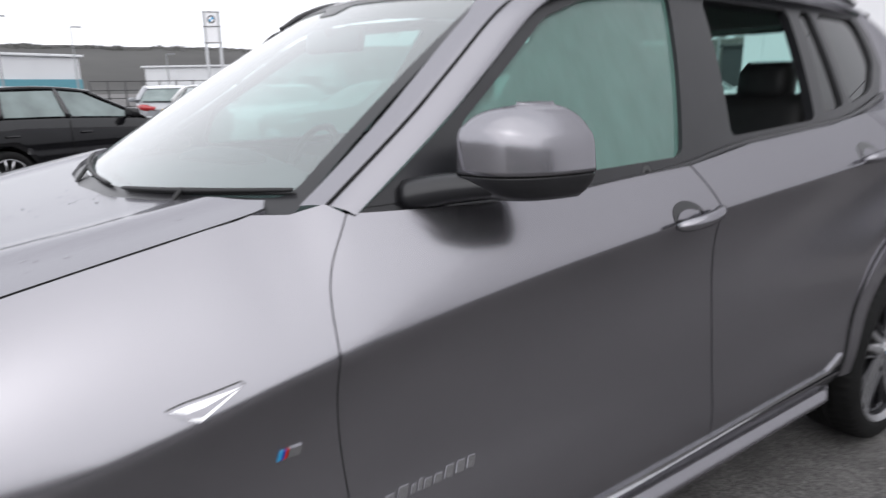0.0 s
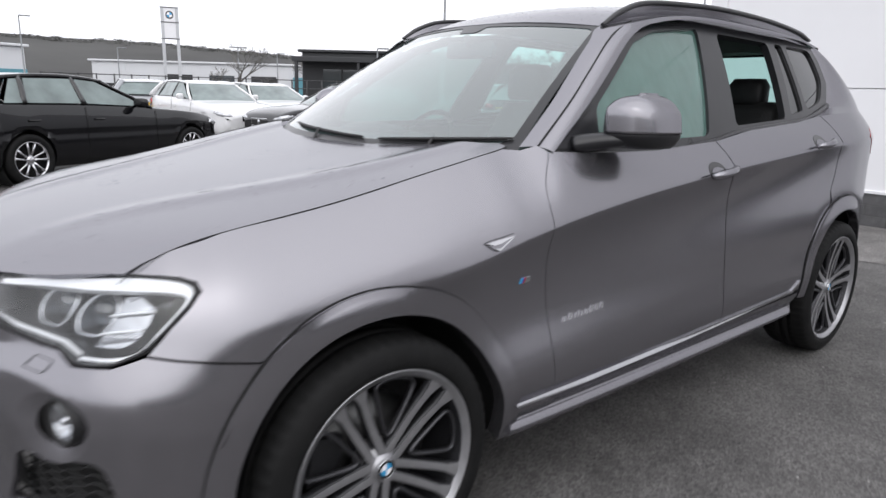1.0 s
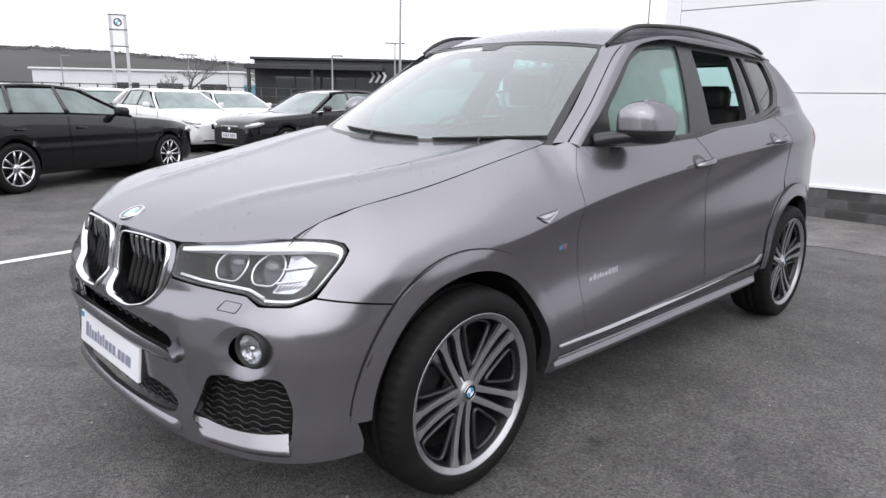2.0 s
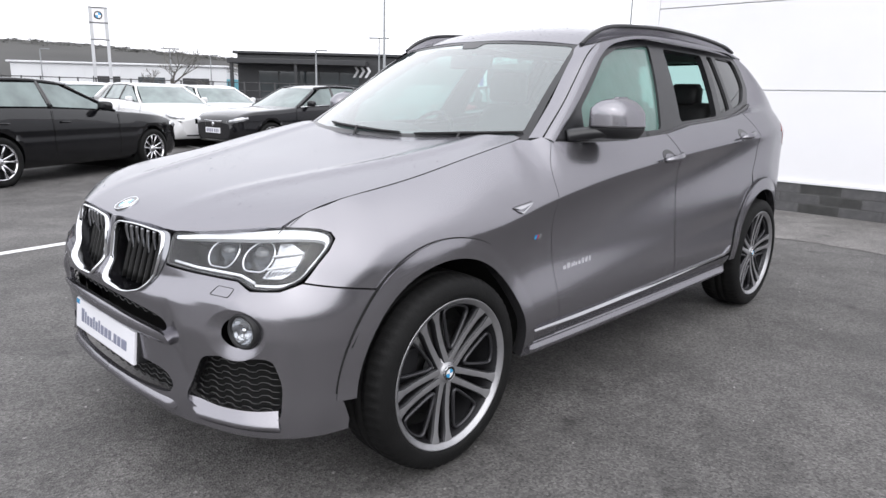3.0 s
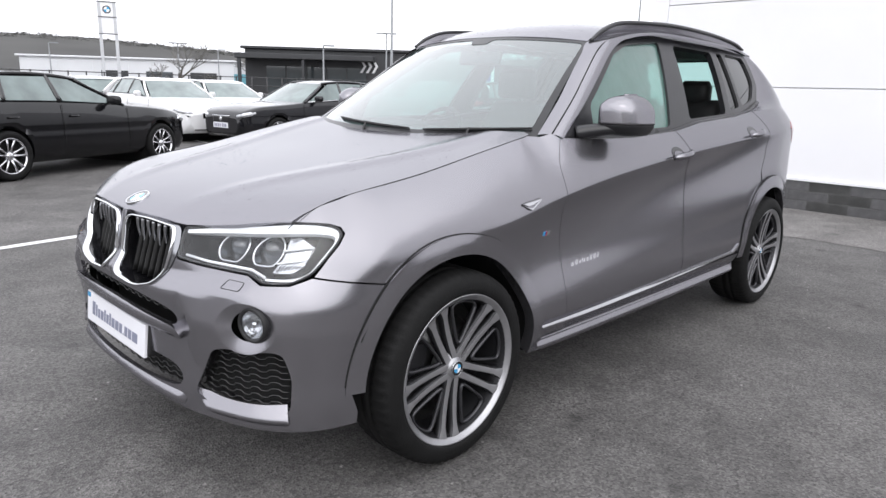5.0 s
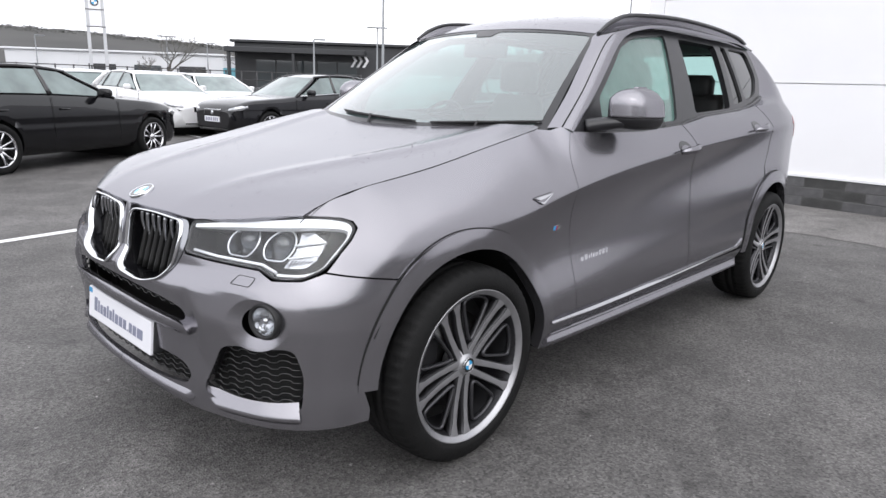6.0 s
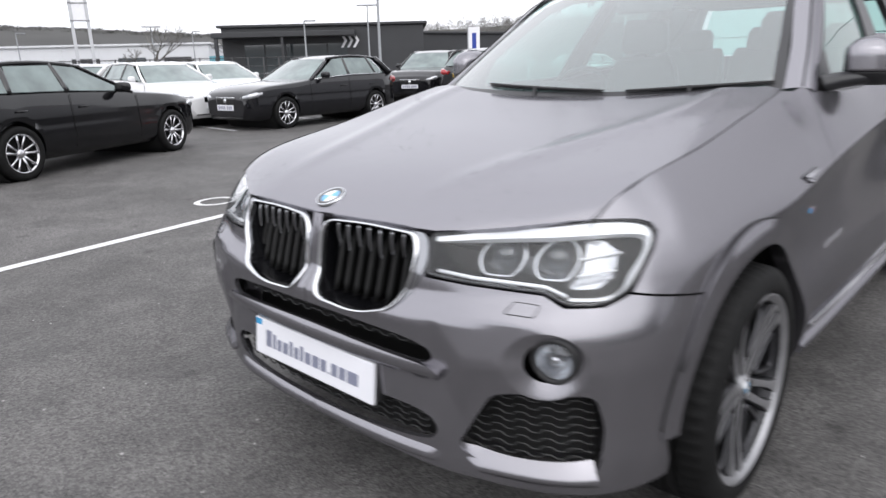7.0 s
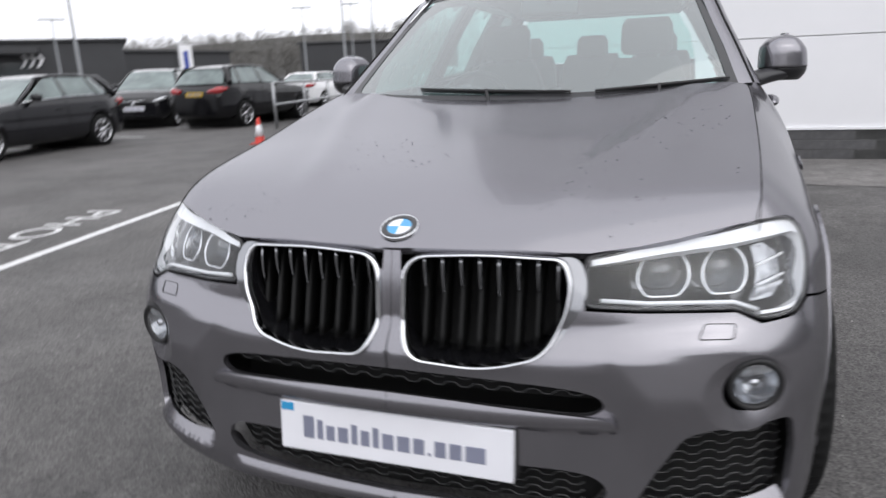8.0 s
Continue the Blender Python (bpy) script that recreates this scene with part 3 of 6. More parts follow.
def body(s, z, out=0.0):
    """The shell below hood and windows."""
    s, z = np.asarray(s, float), np.asarray(z, float)
    px, py = np.interp(s, plan_s, plan[:, 0]), np.interp(s, plan_s, plan[:, 1])
    tx, ty = np.interp(s, plan_s, tan[:, 0]), np.interp(s, plan_s, tan[:, 1])
    zc = crease_z(s)
    t = z - zc
    T = np.maximum(top_z(s) - zc, 0.03)
    a = np.minimum(bow(s), 0.7 * top_in(s) / T)
    soft = 0.010
    up = (np.sqrt(t * t + soft * soft) + t) / 2
    inset = a * up + (top_in(s) - a * T) * (up / T) ** 2
    u = np.clip((np.sqrt(t * t + soft * soft) - t) / 2 / 0.43, 0, 1)
    inset = inset + crease_deep(s) * 6.75 * u * (1 - u) ** 2
    side = step(s_of_y(0.0), s_of_y(0.5), s) * (1 - step(s_of_y(2.3), s_of_y(2.7), s))
    inset = inset + side * 0.008 * np.exp(-(((z - 0.63) / 0.13) ** 2)) - side * 0.013 * (1 - step(0.42, 0.66, z)) + side * 0.9 * np.maximum(0.50 - z, 0) ** 2
    front = 1 - step(s_of_y(-0.55), s_of_y(-0.25), s)
    # the nose: a soft ledge under the lamps, the chin drawn back
    inset = inset + front * 0.9 * np.maximum(0.38 - z, 0) ** 2
    out_side = step(0.42, 0.52, px)
    corner = step(0.60, 0.80, px)
    zr, high = 0.662 - 0.080 * out_side, 0.045 + 0.085 * out_side
    ridge = np.where(z < zr, np.clip(1 - (zr - z) / (0.10 + 0.06 * out_side), 0, 1), np.clip(1 - (z - zr) / high, 0, 1))
    inset = inset - front * ridge * (0.005 + 0.017 * out_side) * (1 - 0.6 * corner)
    rise = 0.030 * step(0.32, 0.66, px)
    inset = inset + front * (0.035 - 0.006 * step(0.05, 0.40, px)) * step(0.650 + rise - 0.05 * corner, 0.722 + 0.6 * rise + 0.03 * corner, z)
    # the shell turns in towards the wheel arches
    for c in (-0.012, 2.80):
        inset = inset + 0.006 * np.clip((0.545 - np.hypot(py - c, z - 0.35)) / 0.09, 0, 1) ** 1.6 * step(0.64, 0.76, z)
    inset = inset - out
    return np.c_[px - ty * inset, py + tx * inset, z]


def s_of_x(x, z):
    """The way along the nose for a place x at height z."""
    s = np.linspace(S0, s_of_y(-0.2), 400)
    return float(np.interp(x, body(s, np.full(400, z))[:, 0], s))


def on_nose(pts):
    return np.array([(s_of_x(x, z), z) for x, z in pts])


def on_shell(pts):
    """The way along and height nearest to places (x, y, z) on the nose."""
    out, s = [], np.linspace(S0, s_of_y(0.0), 800)
    for x, y, z in pts:
        q = body(s, np.full(800, z))
        out.append((float(s[int(np.argmin(np.hypot(q[:, 0] - x, q[:, 1] - y)))]), z))
    return np.array(out)


def on_side(pts):
    return np.array([(float(s_of_y(y)), z) for y, z in pts])


# greenhouse
def flank(y, z):
    """Side windows and their frames."""
    y, z = np.asarray(y, float), np.asarray(z, float)
    h = z - 1.11
    x = 0.803 - 0.35 * h - 0.13 * h * h / 0.45 - 0.05 * np.maximum(y - 2.3, 0) ** 2 - 0.03 * np.maximum(1.3 - y, 0) ** 2
    return np.c_[x, y, z]


def screen(u, v):
    """The windscreen: u across, v up."""
    u, v = np.asarray(u, float), np.asarray(v, float)
    x = u * (0.715 - 0.155 * v)
    yb, yt = 0.375 + 0.215 * np.abs(u) ** 2.3, 1.10 + 0.065 * u * u
    zb, zt = 1.095 + 0.018 * u * u, 1.545 - 0.030 * u * u
    return np.c_[x, yb + (yt - yb) * v, zb + (zt - zb) * v + 0.045 * v * (1 - v)]


roof_mid = curve1((1.05, 1.10, 1.3, 1.6, 1.9, 2.3, 2.8, 3.1, 3.35), (1.530, 1.549, 1.612, 1.660, 1.675, 1.668, 1.630, 1.585, 1.55))


def roof(x, y):
    x, y = np.asarray(x, float), np.asarray(y, float)
    u = np.abs(x) / 0.56
    back = y - 0.065 * u * u * (1 - step(1.25, 1.8, y))
    return np.c_[x, y, roof_mid(back) - (0.030 + 0.035 * step(1.3, 1.8, y) * (1 - step(2.6, 3.2, y))) * u ** 2.5]


def ruled(a, b, n=30, k=5, bulge=0.0):
    """A strip between two lines of points, bulged outwards."""
    ra, rb = (np.array([[np.interp(t, np.linspace(0, 1, len(q)), q[:, i]) for i in range(3)] for t in np.linspace(0, 1, n)]) for q in (spline(a, 10), spline(b, 10)))
    bm = bmesh.new()
    rows = []
    for p, q in zip(ra, rb):
        row = []
        for t in np.linspace(0, 1, k):
            c = p + (q - p) * t
            m = np.array((c[0], 0, 0.6 * abs(c[0])))
            c = c + m / max(np.linalg.norm(m), 1e-6) * bulge * 4 * t * (1 - t)
            row.append(bm.verts.new(tuple(c)))
        rows.append(row)
    for p, q in zip(rows, rows[1:]):
        for i in range(k - 1):
            bm.faces.new((p[i], p[i + 1], q[i + 1], q[i]))
    bmesh.ops.recalc_face_normals(bm, faces=bm.faces)
    if sum(f.normal.x * f.calc_center_median().x for f in bm.faces) < 0:
        bmesh.ops.reverse_faces(bm, faces=bm.faces)
    for f in bm.faces:
        f.smooth = True
    return bm


def pair(name, me, mat, parent, label=""):
    """A part and its mirror image on the car's other side."""
    return part(name, me, mat, parent, label), part(name, mirrored(me), mat, parent, label)


suv = thing("parked_suv", "grey metallic mid-size SUV parked on asphalt, wet with rain", "car")

ARCH_F, ARCH_R = (-0.012, 0.350), (2.80, 0.35)


def arc(c, r, a0, a1, n=24):
    return [(c[0] + r * math.cos(radians(a)), c[1] + r * math.sin(radians(a))) for a in np.linspace(a0, a1, n)]


# hood panel
hood_front = [(0, float(body([S0], [0.858])[0, 1]) - 0.006)]
for x in (0.05, 0.10, 0.16, 0.22, 0.28, 0.34, 0.39):
    hood_front.append((x, float(body([s_of_x(x, 0.858)], [0.858])[0, 1]) - 0.006))
hood_front += [(0.47, -0.660), (0.55, -0.614), (0.62, -0.570), (0.688, -0.520)]
hood_edge = [(float(shut_x(y)), y) for y in np.linspace(-0.45, 0.50, 14)]
hood_back = [(0.736, 0.532), (0.69, 0.552), (0.60, 0.502), (0.45, 0.434), (0.25, 0.380), (0, 0.362)]
part("hood", sheet(hood, hood_front + hood_edge + hood_back, d=0.03, both=True, centre=True), PAINT, suv, "grey hood beaded with rain drops")

# front fenders
a_seam = spline([(0.604, 0.402), (0.590, 0.55), (0.571, 0.80), (0.572, 0.93), (0.590, 1.02), (0.648, 1.108)], 8)
lamp_out = [(0.745, -0.47, 0.888), (0.768, -0.435, 0.884), (0.787, -0.408, 0.874), (0.799, -0.402, 0.856), (0.806, -0.43, 0.826), (0.810, -0.475, 0.79), (0.805, -0.52, 0.744)]
fender_edge = [(y, float(hood([shut_x(y) + 0.004], [y])[0, 2]) + 0.003 * float(step(-0.1, -0.3, y))) for y in np.linspace(0.50, -0.40, 14)]
fender = np.vstack([on_side(fender_edge), on_shell([(0.706, -0.485, 0.915), (0.70, -0.530, 0.889)]), on_shell(lamp_out), on_side([(-0.31, 0.703)] + arc(ARCH_F, 0.437, 123, 2, 26) + [(0.425, 0.335), (0.605, 0.335)] + [tuple(p) for p in a_seam] + [(0.62, 1.125), (0.56, 1.112)])])


def crease_part(y0, y1):
    """Lines along the crease and close beside it."""
    return [[(s, float(crease_z(s)) + dz) for s in np.linspace(s_of_y(y0), s_of_y(y1), max(4, int((y1 - y0) / 0.012)))] for dz in (-0.034, -0.022, -0.013, -0.006, 0.0, 0.006, 0.013, 0.022, 0.034)]


pair("fender", sheet(body, fender, d=0.015, lines=crease_part(0.15, 0.566)), PAINT, suv)

# near-black tube laid along the shut line to paint its shaded gap
gap_y = np.linspace(-0.535, 0.53, 60)
gap_line = hood(shut_x(gap_y) + 0.0015, gap_y) + (0, 0, 0.0005)
me = bpy.data.meshes.new("hood_gap")
bm = tube(gap_line, 0.0012, 5)
bm.to_mesh(me)
bm.free()
pair("hood_gap", me, VOID, suv)

# front bumper, with its openings
KIDNEY = rounded([(0.030, 0.842), (0.19, 0.850), (0.342, 0.844), (0.358, 0.80), (0.350, 0.74), (0.316, 0.672), (0.20, 0.640), (0.055, 0.648), (0.027, 0.70)], 0.05, 9)
SLOT = [(0, 0.622), (0.10, 0.621)] + spline([(0.20, 0.619), (0.34, 0.610), (0.405, 0.597), (0.427, 0.578), (0.418, 0.560), (0.385, 0.552), (0.30, 0.555), (0.20, 0.558)], 6).tolist() + [(0.10, 0.560), (0, 0.562)]
LOW_GRILLE = [(0, 0.435), (0.10, 0.435)] + spline([(0.20, 0.435), (0.33, 0.434), (0.402, 0.424), (0.434, 0.398), (0.430, 0.372), (0.395, 0.353), (0.25, 0.340), (0.15, 0.336)], 6).tolist() + [(0.08, 0.335), (0, 0.335)]
SIDE_GRILLE = rounded([(0.575, 0.512), (0.62, 0.525), (0.772, 0.530), (0.786, 0.45), (0.780, 0.352), (0.60, 0.338), (0.485, 0.365)], 0.025)
FOG_BAY = [(0.682 + 0.082 * math.cos(a), 0.593 + 0.076 * math.sin(a)) for a in np.linspace(0, 2 * math.pi, 32, endpoint=False)]
bumper = np.vstack([on_nose([(0.0005, 0.853), (0.018, 0.853), (0.020, 0.815), (0.30, 0.815), (0.376, 0.825), (0.386, 0.752), (0.50, 0.745), (0.655, 0.740), (0.70, 0.718), (0.765, 0.720)]), on_shell([(0.800, -0.524, 0.740)]),
                    on_side([(-0.315, 0.699)] + arc(ARCH_F, 0.430, 126, 174, 14) + [(-0.424, 0.36), (-0.408, 0.31), (-0.410, 0.272)]), on_nose([(0.825, 0.270), (0.72, 0.272), (0.60, 0.272), (0.48, 0.275), (0.30, 0.285), (0.0005, 0.290)])])
SIDE_HOLE = [(x, z if z > 0.40 else 0.40 + (z - 0.40) * 1.45) for x, z in SIDE_GRILLE]
holes = [on_nose(h) for h in (KIDNEY, SIDE_HOLE, FOG_BAY)]


def half_hole(pts):
    """An opening that crosses the middle line, as a bite out of the half."""
    q = on_nose(pts)
    q[q[:, 0] < S0 + 0.002, 0] = S0 - 0.02
    return q


bumper_mesh = sheet(body, bumper, holes + [half_hole(SLOT), half_hole(LOW_GRILLE)], d=0.018, depth=0.014, both=True, centre=True, lines=[[(q, 0.662 - 0.080 * float(step(0.42, 0.52, np.interp(q, plan_s, plan[:, 0])))) for q in np.linspace(S0 + 0.01, s_of_y(-0.5), 90)]])
part("front_bumper", bumper_mesh, PAINT, suv)

# wheel arch mouldings
def moulding(c, r0, r1, a0, a1):
    def lip(a, r):
        y, z = c[0] - r * np.cos(a) * (1 - 0.06 * step(0.0, 0.8, np.cos(a))), c[1] + r * np.sin(a)
        q = body(s_of_y(y), z)
        k = np.clip((r1 - r) / (r1 - r0), 0, 1)
        q[:, 0] += 0.006 * step(0.64, 0.76, z) + 0.007 * (0.35 + 0.65 * step(radians(4), radians(40), a)) + 0.005 * np.sin(k * math.pi * 0.5)
        return q
    aa = np.linspace(radians(a0), radians(a1), 60)
    return sheet(lip, [(a, r0) for a in aa] + [(a, r1) for a in aa[::-1]], d=0.02, depth=0.045)


def moulding_gap(c, r1, a0, a1):
    """A fine near-black tube painting the shaded joint between moulding and panel."""
    aa = np.linspace(radians(a0), radians(a1), 60)
    y, z = c[0] - r1 * np.cos(aa) * (1 - 0.06 * step(0.0, 0.8, np.cos(aa))), c[1] + r1 * np.sin(aa)
    me = bpy.data.meshes.new("moulding_gap")
    bm = tube(body(s_of_y(y), z, 0.0012), 0.0024, 5)
    bm.to_mesh(me)
    bm.free()
    return me


for c, r0, r1, a1 in ((ARCH_F, 0.400, 0.467, 187), (ARCH_R, 0.405, 0.475, 178)):
    arches = pair("arch_moulding", moulding(c, r0, r1, 3, a1), PAINT, suv)
    me = moulding_gap(c, r1 + 0.0012, 6, 174)
    for ob, data in zip(arches, (me, mirrored(me))):
        part("moulding_gap", data, VOID, ob)

# doors, quarter panels, sills
b_seam = spline([(1.574, 1.118), (1.597, 1.0), (1.609, 0.85), (1.611, 0.6), (1.605, 0.408)], 8)
f_door = on_side([tuple(p + (0.0025, 0)) for p in a_seam] + [(0.90, 1.098), (1.2, 1.096)] + [tuple(p) for p in b_seam])
r_door = on_side([tuple(p + (0.0055, 0.0005)) for p in b_seam[::-1]] + [(1.86, 1.155), (2.33, 1.183), (2.59, 1.212), (2.625, 1.1), (2.635, 0.95), (2.60, 0.86)] + arc(ARCH_R, 0.470, 112, 165, 14) + [(2.335, 0.425)])
quarter = on_side([(2.598, 1.213), (2.633, 1.1), (2.643, 0.95), (2.608, 0.866)] + arc(ARCH_R, 0.455, 109, 5, 22) + [(3.24, 0.33), (3.36, 0.33), (3.36, 0.95), (3.34, 1.24), (3.1, 1.24)])
pair("front_door", sheet(body, f_door, d=0.015, lines=crease_part(0.582, 1.596)), PAINT, suv)
pair("rear_door", sheet(body, r_door, d=0.016, lines=crease_part(1.614, 2.625)), PAINT, suv)
pair("quarter_panel", sheet(body, quarter, d=0.03, lines=crease_part(2.645, 3.0)), PAINT, suv)

def sill(s, z):
    q = body(s, np.full(np.shape(s), 0.45))
    q[:, 0] += -0.42 * np.maximum(0.402 - z, 0) + 0.036 * step(0.348, 0.322, z)
    q[:, 2] = z
    return q


pair("sill_panel", sheet(sill, on_side([(0.43, 0.345), (0.425, 0.405), (2.33, 0.405), (2.33, 0.375), (2.26, 0.312), (1.4, 0.304), (0.42, 0.304)]), d=0.014), PAINT, suv, "grey sill panel under the doors")
# silver strip painted in as the highlight on the body-coloured sill crease
strip = [(s, z) for s, z in on_side([(0.435, 0.396), (1.3, 0.403), (2.26, 0.419), (2.33, 0.460), (2.325, 0.468), (2.24, 0.430), (1.3, 0.414), (0.435, 0.407)])]
pair("sill_strip", sheet(lambda s, z: body(s, z, 0.020 - 0.9 * np.clip(np.asarray(z) - 0.398, 0, 0.015)), strip, d=0.02, depth=0.02), SATIN, suv, "silver strip standing in for the highlight on the sill crease")

# roof, cant rails, pillars, tail
part("roof", sheet(roof, [(0, 1.100), (0.3, 1.119), (0.43, 1.139), (0.558, 1.166), (0.568, 1.5), (0.572, 2.2), (0.562, 2.8), (0.53, 3.2), (0.3, 3.3), (0, 3.33)], d=0.05, both=True, centre=True), PAINT, suv, "grey roof wet with rain")
frame_top = [(0.808, 0.665, 1.105), (0.748, 0.90, 1.253), (0.705, 1.05, 1.357), (0.655, 1.24, 1.490), (0.628, 1.43, 1.550), (0.612, 1.79, 1.588), (0.613, 2.4, 1.578), (0.60, 2.75, 1.575), (0.575, 2.99, 1.555)]
screen_edge = [(0.728, 0.60, 1.118), (0.685, 0.78, 1.245), (0.648, 0.90, 1.335), (0.600, 1.06, 1.455), (0.570, 1.18, 1.525), (0.570, 1.6, 1.592), (0.577, 2.2, 1.602), (0.567, 2.75, 1.578), (0.535, 3.15, 1.545)]
me = bpy.data.meshes.new("cant")
bm = ruled(frame_top, screen_edge, 60, 6, 0.018)
bm.to_mesh(me)
bm.free()
pillars = pair("side_pillar", me, PAINT, suv)
seam = [Vector(a) * 0.42 + Vector(b) * 0.58 + Vector((0.0165, -0.002, 0.0095)) for a, b in zip(frame_top[:5], screen_edge[:5])]
me = bpy.data.meshes.new("pillar_seam")
bm = tube(spline(seam, 8), 0.0028, 5)
bm.to_mesh(me)
bm.free()
for ob, data in zip(pillars, (me, mirrored(me))):
    part("pillar_seam", data, VOID, ob)
me = bpy.data.meshes.new("tail_pillar")
bm = ruled([tuple(flank([a], [b])[0] - (0.006, 0, 0)) for a, b in ((2.62, 1.209), (2.86, 1.258), (2.985, 1.37), (2.995, 1.48), (2.97, 1.552))], [tuple(body([s_of_y(3.34)], [1.238])[0]), (0.690, 3.335, 1.31), (0.650, 3.275, 1.39), (0.592, 3.185, 1.48), (0.520, 3.08, 1.555)], 24, 9, 0.026)
bm.verts.ensure_lookup_table()
low_edge = [Vector(body([s_of_y(v)], [float(np.interp(v, (2.598, 3.1, 3.34), (1.213, 1.24, 1.24))) - 0.006])[0]) for v in np.linspace(2.60, 3.34, 9)]
shift = [low_edge[i] - bm.verts[i].co - Vector((0.001, 0, 0.001)) for i in range(9)]
for i, v in enumerate(bm.verts):
    v.co += shift[i % 9] * (1 - (i // 9) / 23) ** (40, 14, 6, 4, 3, 3, 3, 3, 3)[i % 9]
bm.to_mesh(me)
bm.free()
pair("tail_pillar", me, PAINT, suv)
part("tailgate", loft([[(-0.66, 3.36, 0.33), (0.66, 3.36, 0.33)], [(-0.66, 3.44, 0.6), (0.66, 3.44, 0.6)], [(-0.66, 3.41, 1.0), (0.66, 3.41, 1.0)], [(-0.64, 3.34, 1.22), (0.64, 3.34, 1.22)]], closed=False, cap=False), PAINT, suv)
part("rear_window", loft([[(-0.64, 3.335, 1.225), (0.64, 3.335, 1.225)], [(-0.60, 3.235, 1.39), (0.60, 3.235, 1.39)], [(-0.50, 3.09, 1.55), (0.50, 3.09, 1.55)]], closed=False, cap=False), SIDE_GLASS, suv)

# side windows in their black frames
frame_line = [(0.672, 1.100), (0.90, 1.245), (1.05, 1.350), (1.24, 1.484), (1.43, 1.546), (1.79, 1.585), (2.4, 1.575), (2.75, 1.572), (2.97, 1.553), (3.0, 1.48), (2.99, 1.37), (2.87, 1.262), (2.6, 1.206), (2.33, 1.176), (1.86, 1.148), (1.575, 1.110), (1.2, 1.088), (0.9, 1.090)]
F_WIN = rounded([(0.90, 1.120), (1.60, 1.137), (1.775, 1.556), (1.43, 1.520), (1.26, 1.465), (1.07, 1.335), (0.93, 1.238)], 0.03)
R_WIN = rounded([(1.835, 1.172), (2.315, 1.197), (2.40, 1.540), (1.925, 1.548)], 0.03)
Q_WIN = rounded([(2.585, 1.236), (2.80, 1.278), (2.93, 1.385), (2.925, 1.535), (2.60, 1.545)], 0.05)
C_WIN = rounded([(2.385, 1.215), (2.54, 1.235), (2.555, 1.54), (2.475, 1.54)], 0.02)
pair("window_frame", sheet(flank, frame_line, [F_WIN, R_WIN, Q_WIN, C_WIN], d=0.03, depth=0.03), TRIM_DARK, suv, "black side window surround")
for win, mat, nm in ((F_WIN, DAMP_GLASS, "front_window"), (Q_WIN, PRIVACY, "quarter_window"), (C_WIN, PRIVACY, "quarter_window")):
    me = sheet(flank, dense(np.array(win), 0.05), d=0.05, depth=0, lift=-0.012)
    for ob in pair(nm, me, mat, suv):
        ob.visible_shadow = False
me = sheet(flank, rounded([(1.835, 1.172), (2.315, 1.197), (2.40, 1.540), (1.925, 1.548)], 0.02), d=0.05, depth=0, lift=-0.012)
part("rear_window", mirrored(me), SIDE_GLASS, suv).visible_shadow = False  # the near pane is wound down
belt = [(0.80, 1.092), (0.9, 1.088), (1.2, 1.086), (1.573, 1.108), (1.86, 1.146), (2.33, 1.174), (2.6, 1.204), (2.87, 1.26)]
bp = flank(*np.array(spline(belt, 4)).T)
me = bpy.data.meshes.new("belt")
bm = tube([(x + 0.006, y, z) for x, y, z in bp], 0.009, 6, flat=1.6)
bm.to_mesh(me)
bm.free()
pair("belt_strip", me, TRIM_DARK, suv)
# corner piece before the mirror
pair("mirror_corner", sheet(flank, [(0.69, 1.112), (0.90, 1.117), (0.925, 1.235), (0.90, 1.232)], d=0.04, depth=0.0, lift=0.004), TRIM_DARK, suv)

# windscreen and its black edge
EDGE = [(-1.02, -0.03), (1.02, -0.03), (1.02, 1.0), (-1.02, 1.0)]
CLEAR = rounded([(-0.976, 0.030), (0.976, 0.030), (0.978, 0.972), (0.12, 0.972), (0.09, 0.91), (-0.09, 0.91), (-0.12, 0.972), (-0.978, 0.972)], 0.05)
ws = part("windscreen", sheet(screen, EDGE, d=0.06, depth=0.0), SCREEN, suv, "raked windscreen reflecting the pale sky")
ws.visible_shadow = False
part("screen_border", sheet(screen, EDGE, [CLEAR], d=0.05, depth=0.0, lift=0.002), TRIM_DARK, suv)
part("cowl", loft([[(x, y0 - 0.03, z0 - 0.012) for x, y0, z0 in screen(np.linspace(-1, 1, 25), np.zeros(25))], [(x * 0.97, y0 + 0.06, z0 + 0.012) for x, y0, z0 in screen(np.linspace(-1, 1, 25), np.zeros(25))]], closed=False, cap=False), PLASTIC, suv, "black scuttle panel at the screen base")
part("scuttle", loft([[(x, y0 - 0.09, z0 - 0.06) for x, y0, z0 in screen(np.linspace(-1, 1, 25), np.zeros(25))], [(x, y0 - 0.03, z0 - 0.012) for x, y0, z0 in screen(np.linspace(-1, 1, 25), np.zeros(25))]], closed=False, cap=False), PLASTIC, suv)


